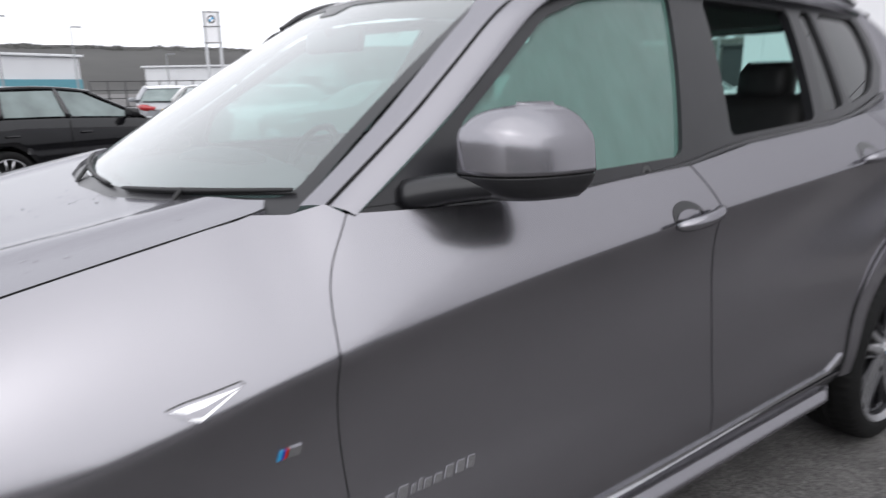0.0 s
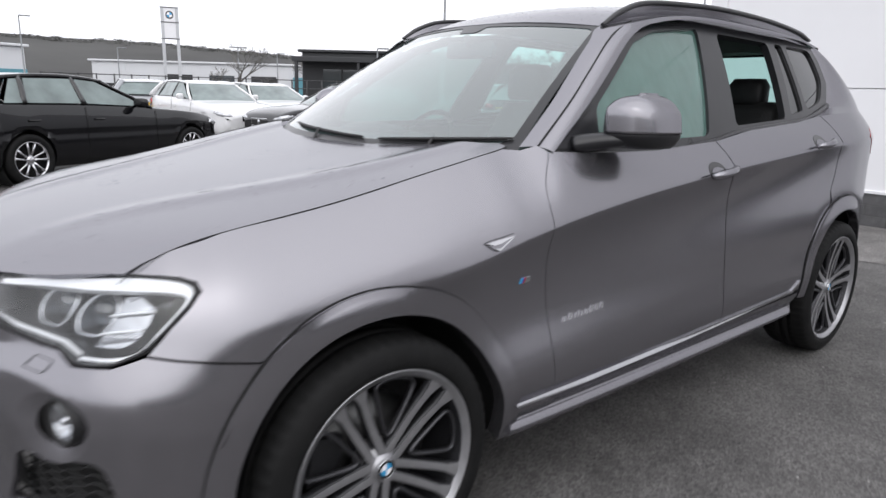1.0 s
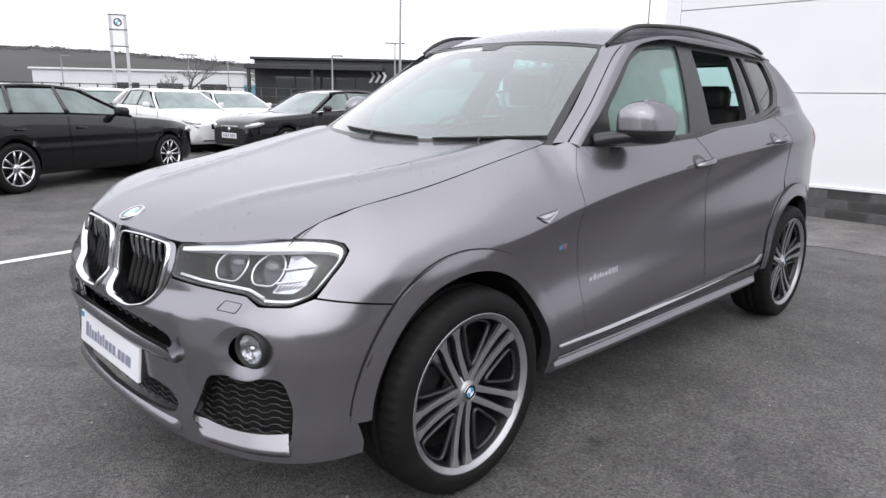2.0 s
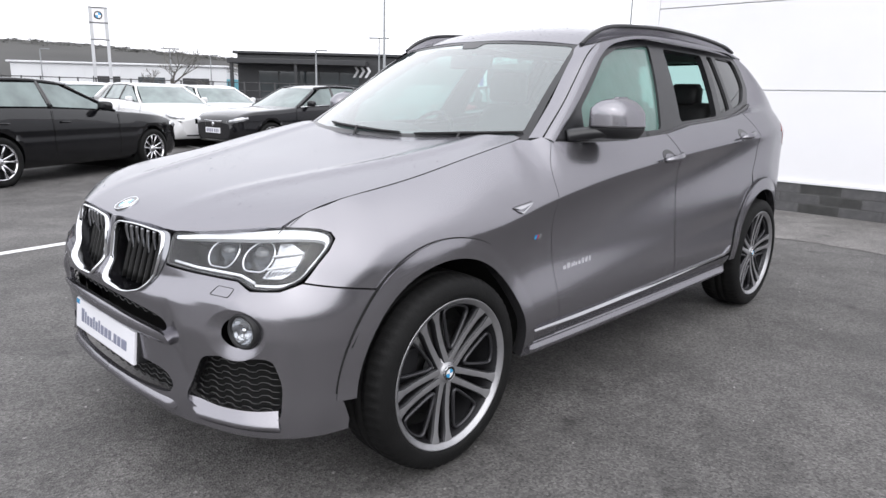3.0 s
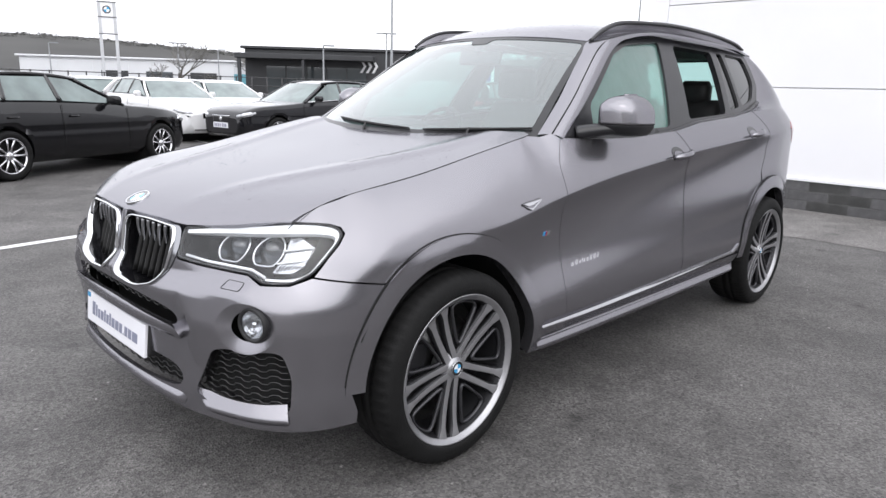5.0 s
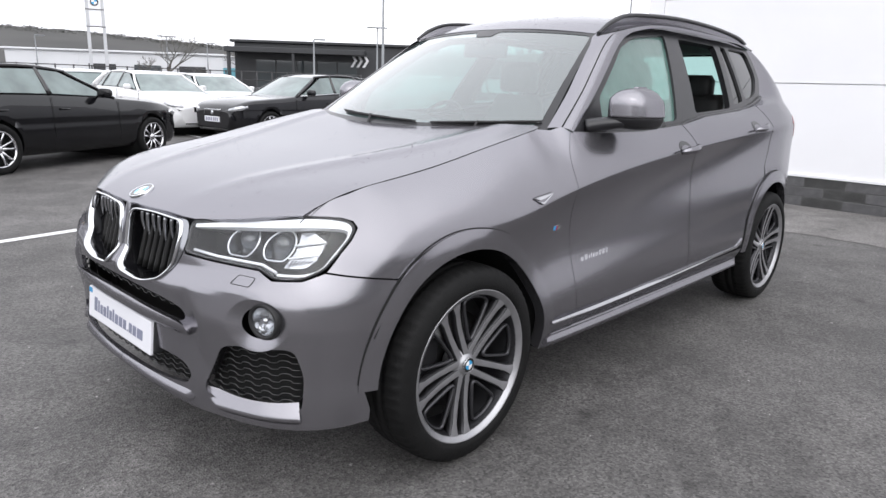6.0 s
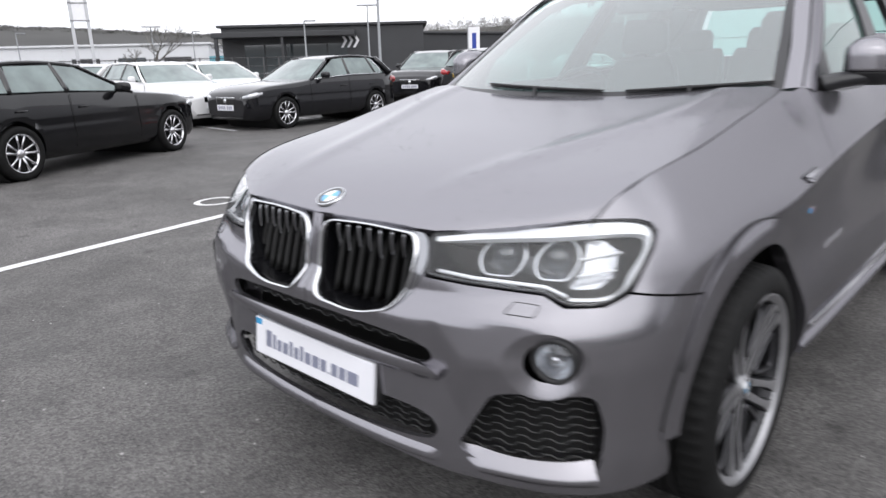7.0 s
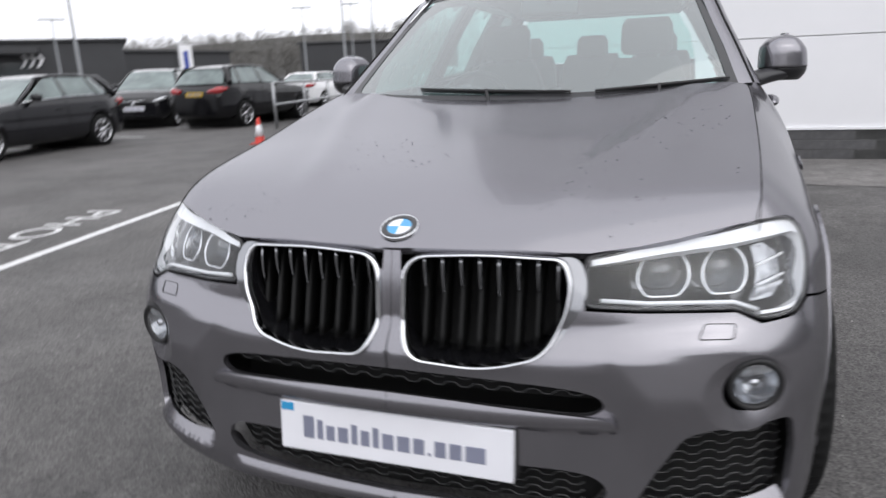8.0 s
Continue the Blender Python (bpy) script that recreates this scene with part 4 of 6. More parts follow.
def wiper(u0, v0, u1, v1, up):
    p = screen(np.linspace(u0, u1, 20), np.linspace(v0, v1, 20))
    p[:, 2] += 0.009
    p[:, 1] -= 0.007
    blade = join(tube(p, np.interp(np.linspace(0, 1, 20), (0, 0.06, 0.5, 0.94, 1), (0.003, 0.0042, 0.0055, 0.0042, 0.003)), 6, flat=1.2), tube(p - (0, -0.006, 0.007), 0.0028, 4))
    w = part("wiper", blade, PLASTIC, suv, "black wiper blade resting on the windscreen")
    q = p[9]
    k = screen([up], [-0.02])[0] + (0, -0.012, -0.03)
    part("wiper_arm", tube(spline([k, (k + q) / 2 + (0, -0.006, 0.004), q + (0, 0, 0.005)], 8), 0.0065, 6, flat=0.7), PLASTIC, w)
    part("pivot", move(lathe([(0.0, 0.025), (0.014, 0.025), (0.018, 0.0), (0.018, -0.02)], 14, "z"), Matrix.Translation(tuple(k))), PLASTIC, w)
    return w


wiper(0.38, 0.022, 0.985, 0.046, 0.66)
wiper(-0.53, 0.062, 0.27, 0.026, -0.10)

# roof rails
def rail_path():
    return spline([(0.585, 1.15, 1.520), (0.588, 1.25, 1.575), (0.588, 1.40, 1.618), (0.592, 1.7, 1.640), (0.595, 2.0, 1.648), (0.592, 2.4, 1.640), (0.585, 2.75, 1.616), (0.575, 2.93, 1.588)], 8)


me = bpy.data.meshes.new("rail")
bm = tube(rail_path(), np.r_[np.linspace(0.009, 0.013, 8), np.full(len(rail_path()) - 16, 0.013), np.linspace(0.013, 0.009, 8)], 10, flat=0.8)
bm.to_mesh(me)
bm.free()
rails = pair("roof_rail", me, TRIM_DARK, suv, "black roof rail")
skirt = [[(x - 0.004, y, z) for x, y, z in rail_path()], [(min(x - 0.010, 0.572), y, min(z - 0.004, float(roof([0.56], [y])[0, 2]) - 0.012)) for x, y, z in rail_path()]]
me = bpy.data.meshes.new("rail_skirt")
bm = loft(skirt, closed=False, cap=False)
bm.to_mesh(me)
bm.free()
for ob, data in zip(rails, (me, mirrored(me))):
    part("rail_skirt", data, PAINT, ob)
part("aerial", tube([(0, 3.0, 1.60), (0, 3.07, 1.63), (0, 3.18, 1.645)], [0.03, 0.02, 0.006], 8), PAINT, suv)
# ---- wheels ----
def make_wheel(name, m, turn):
    """A ten-spoke alloy in five pairs, its outer face towards +x at x = 0."""
    rim = lathe([(0.2685, -0.010), (0.2695, -0.001), (0.2675, 0.002), (0.264, 0.001), (0.2615, -0.003), (0.2490, -0.009), (0.2465, -0.014), (0.250, -0.020)], 96)
    w = part("wheel", rim, ALLOY, suv, "twenty-inch alloy wheel with five pairs of spokes")
    w.matrix_local = m
    prof = [(0.262, -0.012), (0.271, 0.002), (0.276, 0.006), (0.290, 0.008), (0.310, 0.004), (0.326, -0.004), (0.336, -0.012), (0.342, -0.032), (0.3445, -0.06), (0.345, -0.075), (0.338, -0.076), (0.338, -0.084), (0.345, -0.085), (0.345, -0.118), (0.338, -0.119), (0.338, -0.127), (0.345, -0.128), (0.345, -0.165), (0.342, -0.195), (0.330, -0.222), (0.300, -0.232), (0.262, -0.215)]
    tyre = lathe(prof, 180)
    tyre.verts.ensure_lookup_table()
    for v in tyre.verts:
        r = math.hypot(v.co.y, v.co.z)
        k = round(math.atan2(v.co.z, v.co.y) / (2 * math.pi) * 180) % 3
        if r > 0.330 and k == 0 and not -0.13 < v.co.x < -0.07:
            f = (r - 0.006) / r
            v.co.y, v.co.z = v.co.y * f, v.co.z * f
    part("tyre", tyre, RUBBER, w, "black low-profile tyre with tread grooves")
    part("barrel", lathe([(0.2470, -0.013), (0.243, -0.024), (0.236, -0.06), (0.228, -0.19)], 72), ALLOY_GREY, w)
    part("brake_disc", lathe([(0.05, -0.105), (0.172, -0.105), (0.172, -0.13), (0.05, -0.13)], 48), DISC, w)
    # near-black disc paints in the shade behind the spokes
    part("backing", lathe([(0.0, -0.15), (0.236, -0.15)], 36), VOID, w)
    cal = box(-0.13, -0.075, 0.10, 0.19, -0.09, 0.09, 0.012)
    part("brake_caliper", move(cal, Matrix.Rotation(radians(200 - turn), 4, "X")), ALLOY_GREY, w)

    # one spoke: a tapered, dished bar with a bright machined face and dark flanks
    rows = []
    for t in np.linspace(0, 1, 12):
        r = 0.026 + (0.2500 - 0.026) * t
        dx = -0.034 + 0.024 * t**0.8 - 0.010 * math.sin(t * math.pi)
        half = 0.0098 + 0.0020 * (1 - t) ** 3 + 0.018 * max(0, t - 0.80) ** 1.4 * 6
        off = 0.0165 + 0.0170 * t ** 1.25
        rows.append((r, dx, half, off))
    face, flank_bm = bmesh.new(), bmesh.new()
    ring_f, ring_s = [], []
    for r, dx, h, off in rows:
        a, b2 = (dx, off - h, r), (dx, off + h, r)
        ring_f.append([face.verts.new(a), face.verts.new((dx + 0.0015, off, r)), face.verts.new(b2)])
        ring_s.append([flank_bm.verts.new(p) for p in ((dx - 0.0005, off - h - 0.0015, r), (dx - 0.022, off - h - 0.004, r), (dx - 0.05, off - 0.002, r), (dx - 0.022, off + h + 0.004, r), (dx - 0.0005, off + h + 0.0015, r))])
    for p, q in zip(ring_f, ring_f[1:]):
        for i in range(2):
            face.faces.new((p[i], p[i + 1], q[i + 1], q[i]))
    for p, q in zip(ring_s, ring_s[1:]):
        for i in range(4):
            flank_bm.faces.new((p[i], q[i], q[i + 1], p[i + 1]))
        flank_bm.faces.new((p[4], q[4], q[0], p[0]))
    meshes = []
    for sgn in (1, -1):
        for src, mt in ((face, ALLOY), (flank_bm, ALLOY_GREY)):
            b3 = src.copy()
            bmesh.ops.scale(b3, vec=(1, sgn, 1), verts=b3.verts)
            bmesh.ops.recalc_face_normals(b3, faces=b3.faces)
            if mt is ALLOY and sum(f.normal.x for f in b3.faces) < 0:
                bmesh.ops.reverse_faces(b3, faces=b3.faces)
            for f in b3.faces:
                f.smooth = True
            me = bpy.data.meshes.new("spoke")
            b3.to_mesh(me)
            b3.free()
            me.materials.append(mt)
            meshes.append(me)
    for k in range(5):
        for me, nm in zip(meshes, ("spoke", "spoke_flank") * 2):
            o = part(nm, me, None, w)
            o.matrix_local = Matrix.Rotation(radians(turn + 72 * k), 4, "X")
    part("hub", lathe([(0.0, -0.026), (0.029, -0.026), (0.031, -0.029), (0.042, -0.036), (0.056, -0.042), (0.060, -0.055), (0.062, -0.09), (0.0, -0.09)], 48), ALLOY, w)
    # dark ledges round the five wide pockets
    ledge = [(a, q) for a, q in ((-15.5, 0.205), (-14.5, 0.228), (-9.0, 0.236), (0.0, 0.238), (9.0, 0.236), (14.5, 0.228), (15.5, 0.205), (13.0, 0.150), (8.0, 0.105), (0.0, 0.088), (-8.0, 0.105), (-13.0, 0.150))]
    line = spline([(-0.036, q * math.sin(radians(a)), q * math.cos(radians(a))) for a, q in ledge], 5, closed=True)
    me = bpy.data.meshes.new("pocket_ledge")
    bm = tube(line, 0.0058, 6, closed=True, flat=1.8, up=(1, 0, 0))
    bm.to_mesh(me)
    bm.free()
    for k in range(5):
        o = part("pocket_ledge", me, LEDGE, w)
        o.matrix_local = Matrix.Rotation(radians(turn + 36 + 72 * k), 4, "X")
        o = part("wheel_bolt", lathe([(0.0, -0.030), (0.0075, -0.030), (0.0085, -0.026), (0.0105, -0.027), (0.0105, -0.06)], 14), VOID, w)
        o.matrix_local = Matrix.Rotation(radians(turn + 36 + 72 * k), 4, "X") @ Matrix.Translation((-0.012, 0, 0.047))
    roundel(w, Matrix.Translation((-0.0225, 0, 0)) @ pose(0, 0, 0, 90, 0, 90), 0.0265)
    return w


def roundel(parent, m, r):
    """A round badge: dark ring, quartered blue and white middle. Faces local -y... lies in local xy, facing +z."""
    ring = part("badge_ring", lathe([(0.62 * r, 0.0022), (0.64 * r, 0.003), (0.93 * r, 0.003), (r, 0.0)], 40, "z"), GLOSS_BLACK, parent, "round badge with a dark ring")
    ring.matrix_local = m
    part("badge_rim", lathe([(0.93 * r, 0.002), (0.96 * r, 0.0042), (r, 0.002), (1.02 * r, -0.003)], 40, "z"), CHROME, ring)
    for k in range(4):
        bm = bmesh.new()
        c = bm.verts.new((0, 0, 0.0035))
        vs = [bm.verts.new((0.63 * r * math.cos(radians(a)), 0.63 * r * math.sin(radians(a)), 0.0026)) for a in np.linspace(90 * k, 90 * k + 90, 10)]
        for p, q in zip(vs, vs[1:]):
            bm.faces.new((c, p, q))
        part("badge_quarter", bm, BADGE_WHITE if k % 2 else BLUE, ring)
    return ring


for y, x, turn in ((0.0, 0.913, 27), (2.81, 0.920, 64)):
    make_wheel("wheel", Matrix.Translation((x, y, 0.345)), turn)
    make_wheel("wheel", Matrix.Translation((-x, y, 0.345)) @ Matrix.Rotation(math.pi, 4, "Z"), turn)
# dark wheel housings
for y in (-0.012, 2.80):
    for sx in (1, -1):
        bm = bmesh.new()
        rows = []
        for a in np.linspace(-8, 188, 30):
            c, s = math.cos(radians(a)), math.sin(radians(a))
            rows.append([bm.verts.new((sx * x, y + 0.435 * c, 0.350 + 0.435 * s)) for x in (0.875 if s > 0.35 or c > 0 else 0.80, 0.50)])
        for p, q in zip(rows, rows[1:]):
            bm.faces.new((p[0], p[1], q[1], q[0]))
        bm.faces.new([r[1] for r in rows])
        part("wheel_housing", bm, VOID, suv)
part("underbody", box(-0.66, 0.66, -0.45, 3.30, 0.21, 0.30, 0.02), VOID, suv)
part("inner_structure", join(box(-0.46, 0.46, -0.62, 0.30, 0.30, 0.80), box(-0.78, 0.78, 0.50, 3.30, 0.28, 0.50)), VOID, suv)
# ---- lamps, grilles, badges, mirrors and cabin of the SUV ----
def at_nose(x, z, out=0.0):
    s = s_of_x(x, z)
    return body([s], [z], out)[0]


def nose_sheet(pts, out, d=0.015, depth=0.0, holes=()):
    return sheet(lambda s, z: body(s, z, out), on_nose(pts), [on_nose(h) for h in holes], d=d, depth=depth)


def nose_tube(pts, out, r, closed=True, n=8, flat=1.0):
    q = on_nose(pts)
    return tube(body(q[:, 0], q[:, 1], out), r, n, closed, flat)


def mesh_of(bm):
    me = bpy.data.meshes.new("m")
    bm.to_mesh(me)
    bm.free()
    return me


def both_sides(name, bm, mat, parents, label=""):
    me = mesh_of(bm) if isinstance(bm, bmesh.types.BMesh) else bm
    return part(name, me, mat, parents[0], label), part(name, mirrored(me), mat, parents[1], label)


# headlamps
def as_xz(sz):
    """Back from way-along and height to x and height."""
    return [(float(body([a], [b])[0, 0]), float(b)) for a, b in sz]


LAMP = rounded(as_xz(on_shell([(0.388, -0.716, 0.846), (0.55, -0.632, 0.865), (0.692, -0.540, 0.885), (0.745, -0.475, 0.884), (0.766, -0.440, 0.880), (0.783, -0.415, 0.870), (0.794, -0.410, 0.853), (0.801, -0.435, 0.826), (0.804, -0.48, 0.79), (0.798, -0.53, 0.748), (0.765, -0.575, 0.726), (0.702, -0.625, 0.724), (0.655, -0.65, 0.746), (0.50, -0.71, 0.751), (0.391, -0.752, 0.760)])), 0.012)
lamps = pair("headlight", nose_sheet(LAMP, -0.115, 0.02, 0.0), LAMP_DARK, suv, "clear headlight with twin rings and a pale light strip")
both_sides("lamp_wall", loft([body(*on_nose(LAMP).T, 0.0), body(*on_nose(LAMP).T, -0.115)], cap=False), LAMP_DARK, lamps)
for ob in both_sides("lens", nose_sheet(LAMP, 0.001, 0.02), LENS, lamps):
    ob.visible_shadow = False
both_sides("seal", nose_tube(LAMP, -0.003, 0.0042), TRIM_DARK, lamps)
bar_out = on_nose([(0.394, 0.841), (0.47, 0.851), (0.55, 0.861), (0.62, 0.870), (0.69, 0.879), (0.742, 0.879), (0.774, 0.866), (0.792, 0.838), (0.797, 0.79), (0.791, 0.748), (0.765, 0.732), (0.705, 0.731)])
bar_in = bar_out + np.array([(0, -0.010), (0, -0.013), (0, -0.016), (0, -0.019), (-0.004, -0.022), (-0.012, -0.022), (-0.016, -0.016), (-0.014, -0.006), (-0.012, 0), (-0.009, 0.004), (-0.004, 0.006), (0, 0.006)])
both_sides("light_guide", sheet(lambda s, z: body(s, z, -0.006), np.vstack([spline(bar_out, 5), spline(bar_in[::-1], 5)]), d=0.008, depth=0.02), LIGHT_BAR, lamps, "pale light strip round the lamp edge")
both_sides("lower_guide", nose_tube([(0.415, 0.768), (0.50, 0.760), (0.655, 0.755), (0.70, 0.738)], -0.010, 0.0045, False), LIGHT_BAR, lamps)
both_sides("reflector", nose_sheet([(0.706, 0.744), (0.756, 0.744), (0.774, 0.76), (0.778, 0.79), (0.772, 0.818), (0.74, 0.840), (0.712, 0.838), (0.722, 0.79)], -0.040, 0.02, 0.0), LAMP_BOWL, lamps, "bright faceted reflector")
for k in range(2):
    z = 0.772 + 0.034 * k
    both_sides("facet", nose_tube([(0.712, z), (0.742, z + 0.006), (0.774, z + 0.010)], -0.030, 0.0030, False, 6), LIGHT_BAR, lamps)
for k in range(7):
    x = 0.716 + 0.0085 * k
    both_sides("facet", nose_tube([(x, 0.750 + 0.002 * k), (x + 0.004, 0.766), (x + 0.010, 0.770)], -0.034, 0.0026, False, 5), CHROME, lamps)
for cx in (0.540, 0.664):
    ring = [(cx + 0.049 * math.cos(a), 0.794 + 0.045 * max(math.sin(a), -0.84)) for a in np.linspace(0, 2 * math.pi, 28, endpoint=False)]
    both_sides("ring", nose_tube(ring, -0.055, 0.0036), CHROME, lamps, "silver ring round a projector")
    c = at_nose(cx, 0.794, -0.08)
    n = (at_nose(cx, 0.794, 0.0) - c) / 0.08
    both_sides("ring_tube", loft([body(*on_nose(ring).T, -0.057), body(*on_nose(ring).T, -0.10)], cap=False), LAMP_BOWL, lamps)
    dome = move(lathe([(0.0, 0.022), (0.014, 0.019), (0.026, 0.010), (0.031, 0.0), (0.033, -0.012)], 24, "z"), Matrix.Translation(tuple(c)) @ Vector(n).to_track_quat("Z", "Y").to_matrix().to_4x4())
    both_sides("projector", dome, BULB, lamps)
    both_sides("projector_back", move(lathe([(0.0, -0.006), (0.040, -0.006)], 24, "z"), Matrix.Translation(tuple(c)) @ Vector(n).to_track_quat("Z", "Y").to_matrix().to_4x4()), LAMP_DARK, lamps)

# kidney grilles
SLAT = material("dark_grille_slat", (0.005, 0.005, 0.005), 0.45, vary=0.2, spec=0.3)
MESH = material("gloss_grille_mesh", (0.012, 0.012, 0.012), 0.22, vary=0.2, spec=0.7)
# near-black sheet behind the slats paints the shade inside the grille
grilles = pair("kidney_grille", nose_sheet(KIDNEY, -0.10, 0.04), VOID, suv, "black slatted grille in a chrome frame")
both_sides("grille_wall", loft([body(*on_nose(KIDNEY).T, 0.004), body(*on_nose(KIDNEY).T, -0.10)], cap=False), GLOSS_BLACK, grilles)
kid = np.array(KIDNEY)
mid = kid.mean(0)
both_sides("chrome_frame", loft([body(*on_nose(kid + (kid - mid) * k).T, o) for k, o in ((0.040, -0.004), (0.040, 0.003), (0.020, 0.010), (-0.006, 0.010), (-0.022, 0.004), (-0.022, -0.01))], cap=False), CHROME, grilles, "chrome grille frame")
edge = np.array([p for p in kid + (kid - mid) * 0.045 if p[0] > 0.325 and p[1] > 0.668])
edge = edge[np.argsort(-edge[:, 1])]
cheek = edge.tolist() + [(float(x + 0.024 * step(0.665, 0.79, z)) + 0.001, float(z)) for x, z in edge[::-1]]
both_sides("chrome_cheek", nose_sheet(cheek, 0.003, 0.012, 0.02), DARK_CHROME, grilles)
for k in range(8):
    x = 0.062 + 0.0385 * k
    top, low = 0.838 - 0.09 * max(0, x - 0.31), 0.654 + 0.6 * max(0, x - 0.27)
    rows, y_low, y_top = [], at_nose(x, low, -0.050)[1], at_nose(x, top, -0.040)[1]
    for up in np.linspace(0, 1, 8):
        z, f = low + (top - low) * up, y_low + (y_top - y_low) * up
        rows.append([(x - 0.006, f + 0.012, z), (x - 0.003, f, z), (x + 0.003, f, z), (x + 0.006, f + 0.012, z), (x + 0.005, f + 0.05, z), (x - 0.005, f + 0.05, z)])
    slats = both_sides("slat", loft(rows), SLAT, grilles)
    # slats stay near-black; bright strips paint the sky's glint on their tops
    rows = []
    for up in np.linspace(0, 1, 8):
        z = top - (0.072 + 0.010 * math.sin(2.0 * k)) * (1 - up)
        f = at_nose(x, z, -0.014 - 0.022 * (1 - up) ** 1.5)[1]
        h = 0.0020 + 0.0026 * up
        rows.append([(x - h, f + 0.004, z), (x, f, z), (x + h, f + 0.004, z), (x + h, f + 0.03, z), (x - h, f + 0.03, z)])
    both_sides("slat_tip", loft(rows), DARK_CHROME, slats)

# lower grilles, blade and lip
slot_grille = part("upper_slot_grille", sheet(lambda s, z: body(s, z, -0.05), on_nose([(0.0005, 0.64), (0.40, 0.63), (0.45, 0.59), (0.42, 0.565), (0.0005, 0.575)]), d=0.03, depth=0, both=True), VOID, suv, "black honeycomb strip grille")
low_back = part("lower_grille", sheet(lambda s, z: body(s, z, -0.06), on_nose([(0.0005, 0.45), (0.42, 0.44), (0.46, 0.385), (0.42, 0.33), (0.0005, 0.315)]), d=0.03, depth=0, both=True), VOID, suv, "black lower honeycomb grille")
side_backs = pair("side_grille", nose_sheet(SIDE_GRILLE, -0.06, 0.03), VOID, suv, "black side air intake with wavy mesh")
both_sides("intake_wall", loft([body(*on_nose(SIDE_GRILLE).T, -0.036), body(*on_nose(SIDE_GRILLE).T, -0.06)], cap=False), PLASTIC, side_backs)
sg = np.array(SIDE_GRILLE)


def wavy(x0, x1, z, out, ph=0.0, pitch=0.056, amp=0.0045):
    q = []
    for x in np.arange(x0, x1, 0.006):
        w = ((x / pitch + ph) % 1.0)
        q.append((x, z + amp * float(np.clip(math.sin(2 * math.pi * w) * 2.2, -1, 1))))
    return nose_tube(q, out, 0.0023, False, 5) if len(q) > 3 else None


for k in range(9):
    z = 0.357 + 0.0205 * k
    xs = np.linspace(0.47, 0.80, 120)
    ok = xs[inside(sg, np.c_[xs, np.full(120, z)])]
    if len(ok) > 5:
        b = wavy(ok.min(), ok.max(), z, -0.026, 0.0)
        both_sides("mesh_bar", b, MESH, side_backs)
for back, z0, z1, xm in ((slot_grille, 0.586, 0.622, 0.40), (low_back, 0.352, 0.428, 0.40)):
    for z in np.arange(z0, z1, 0.018):
        bm = wavy(0.0, xm, z, -0.03, 0.0)
        me = mesh_of(bm)
        part("mesh_bar", me, MESH, back)
        part("mesh_bar", mirrored(me), MESH, back)

BLADE = [(0.0005, 0.572), (0.15, 0.570)] + spline([(0.25, 0.566), (0.38, 0.560), (0.430, 0.553), (0.450, 0.536), (0.444, 0.518), (0.405, 0.512), (0.30, 0.518), (0.20, 0.525)], 6).tolist() + [(0.10, 0.529), (0.0005, 0.532)]
part("bumper_blade", sheet(lambda s, z: body(s, z, 0.004 + 0.016 * (1 - np.clip((np.asarray(z) - 0.548) / 0.032, -1, 1) ** 2)), on_nose(BLADE), d=0.012, depth=0.03, both=True, centre=True), PAINT, suv, "grey cross blade above the plate")


def lip(s, z):
    px = np.interp(s, plan_s, plan[:, 0])
    keep = step(0.475, 0.54, px) + 1 - step(0.40, 0.47, px)
    return body(s, z, -0.004 + (0.004 + np.interp(z, (0.262, 0.292, 0.308, 0.322, 0.366), (-0.04, 0.0, 0.014, 0.010, -0.024))) * keep)


both = spline([(0.488, 0.367), (0.52, 0.359), (0.60, 0.351), (0.70, 0.352), (0.772, 0.358)], 6).tolist() + spline([(0.774, 0.300), (0.74, 0.276), (0.66, 0.270), (0.58, 0.284), (0.506, 0.328)], 6).tolist()
pair("corner_lip", sheet(lip, on_nose(both), d=0.01, depth=0.02), PAINT, suv, "grey splitter lip under the side intake")
part("centre_lip", sheet(lip, on_nose([(0.0005, 0.332), (0.25, 0.336), (0.40, 0.348), (0.445, 0.375), (0.452, 0.33), (0.42, 0.285), (0.25, 0.270), (0.0005, 0.268)]), d=0.012, depth=0.02, both=True, centre=True), PAINT, suv, "grey chin lip")

# fog lamps in their round bays
fq = on_nose(FOG_BAY)
fogs = pair("fog_light", mesh_of(loft([body(*fq.T, 0.0), body(*(fq + (np.array(on_nose([(0.696, 0.600)])[0]) - fq) * 0.10).T, -0.003), body(*(fq + (np.array(on_nose([(0.704, 0.606)])[0]) - fq) * 0.40).T, -0.016)], cap=False)), PAINT, suv, "round fog light in a body-coloured bay")
fm = Matrix.Translation(tuple(at_nose(0.704, 0.605, -0.014))) @ Vector((0.28, -0.96, 0.0)).to_track_quat("Z", "Y").to_matrix().to_4x4()
both_sides("fog_surround", move(lathe([(0.053, -0.02), (0.053, 0.003), (0.050, 0.007), (0.042, 0.003), (0.041, -0.03)], 32, "z"), fm), PLASTIC, fogs)
both_sides("fog_bowl", move(lathe([(0.043, 0.0), (0.034, -0.025), (0.018, -0.036), (0.0, -0.038)], 24, "z"), fm), LAMP_BOWL, fogs)
both_sides("fog_bulb", move(lathe([(0.0, 0.0), (0.009, -0.003), (0.012, -0.014), (0.012, -0.036)], 16, "z"), fm), SATIN, fogs)
for ob in both_sides("fog_lens", move(lathe([(0.0, 0.012), (0.02, 0.011), (0.035, 0.007), (0.043, 0.002)], 28, "z"), fm), LENS, fogs):
    ob.visible_shadow = False

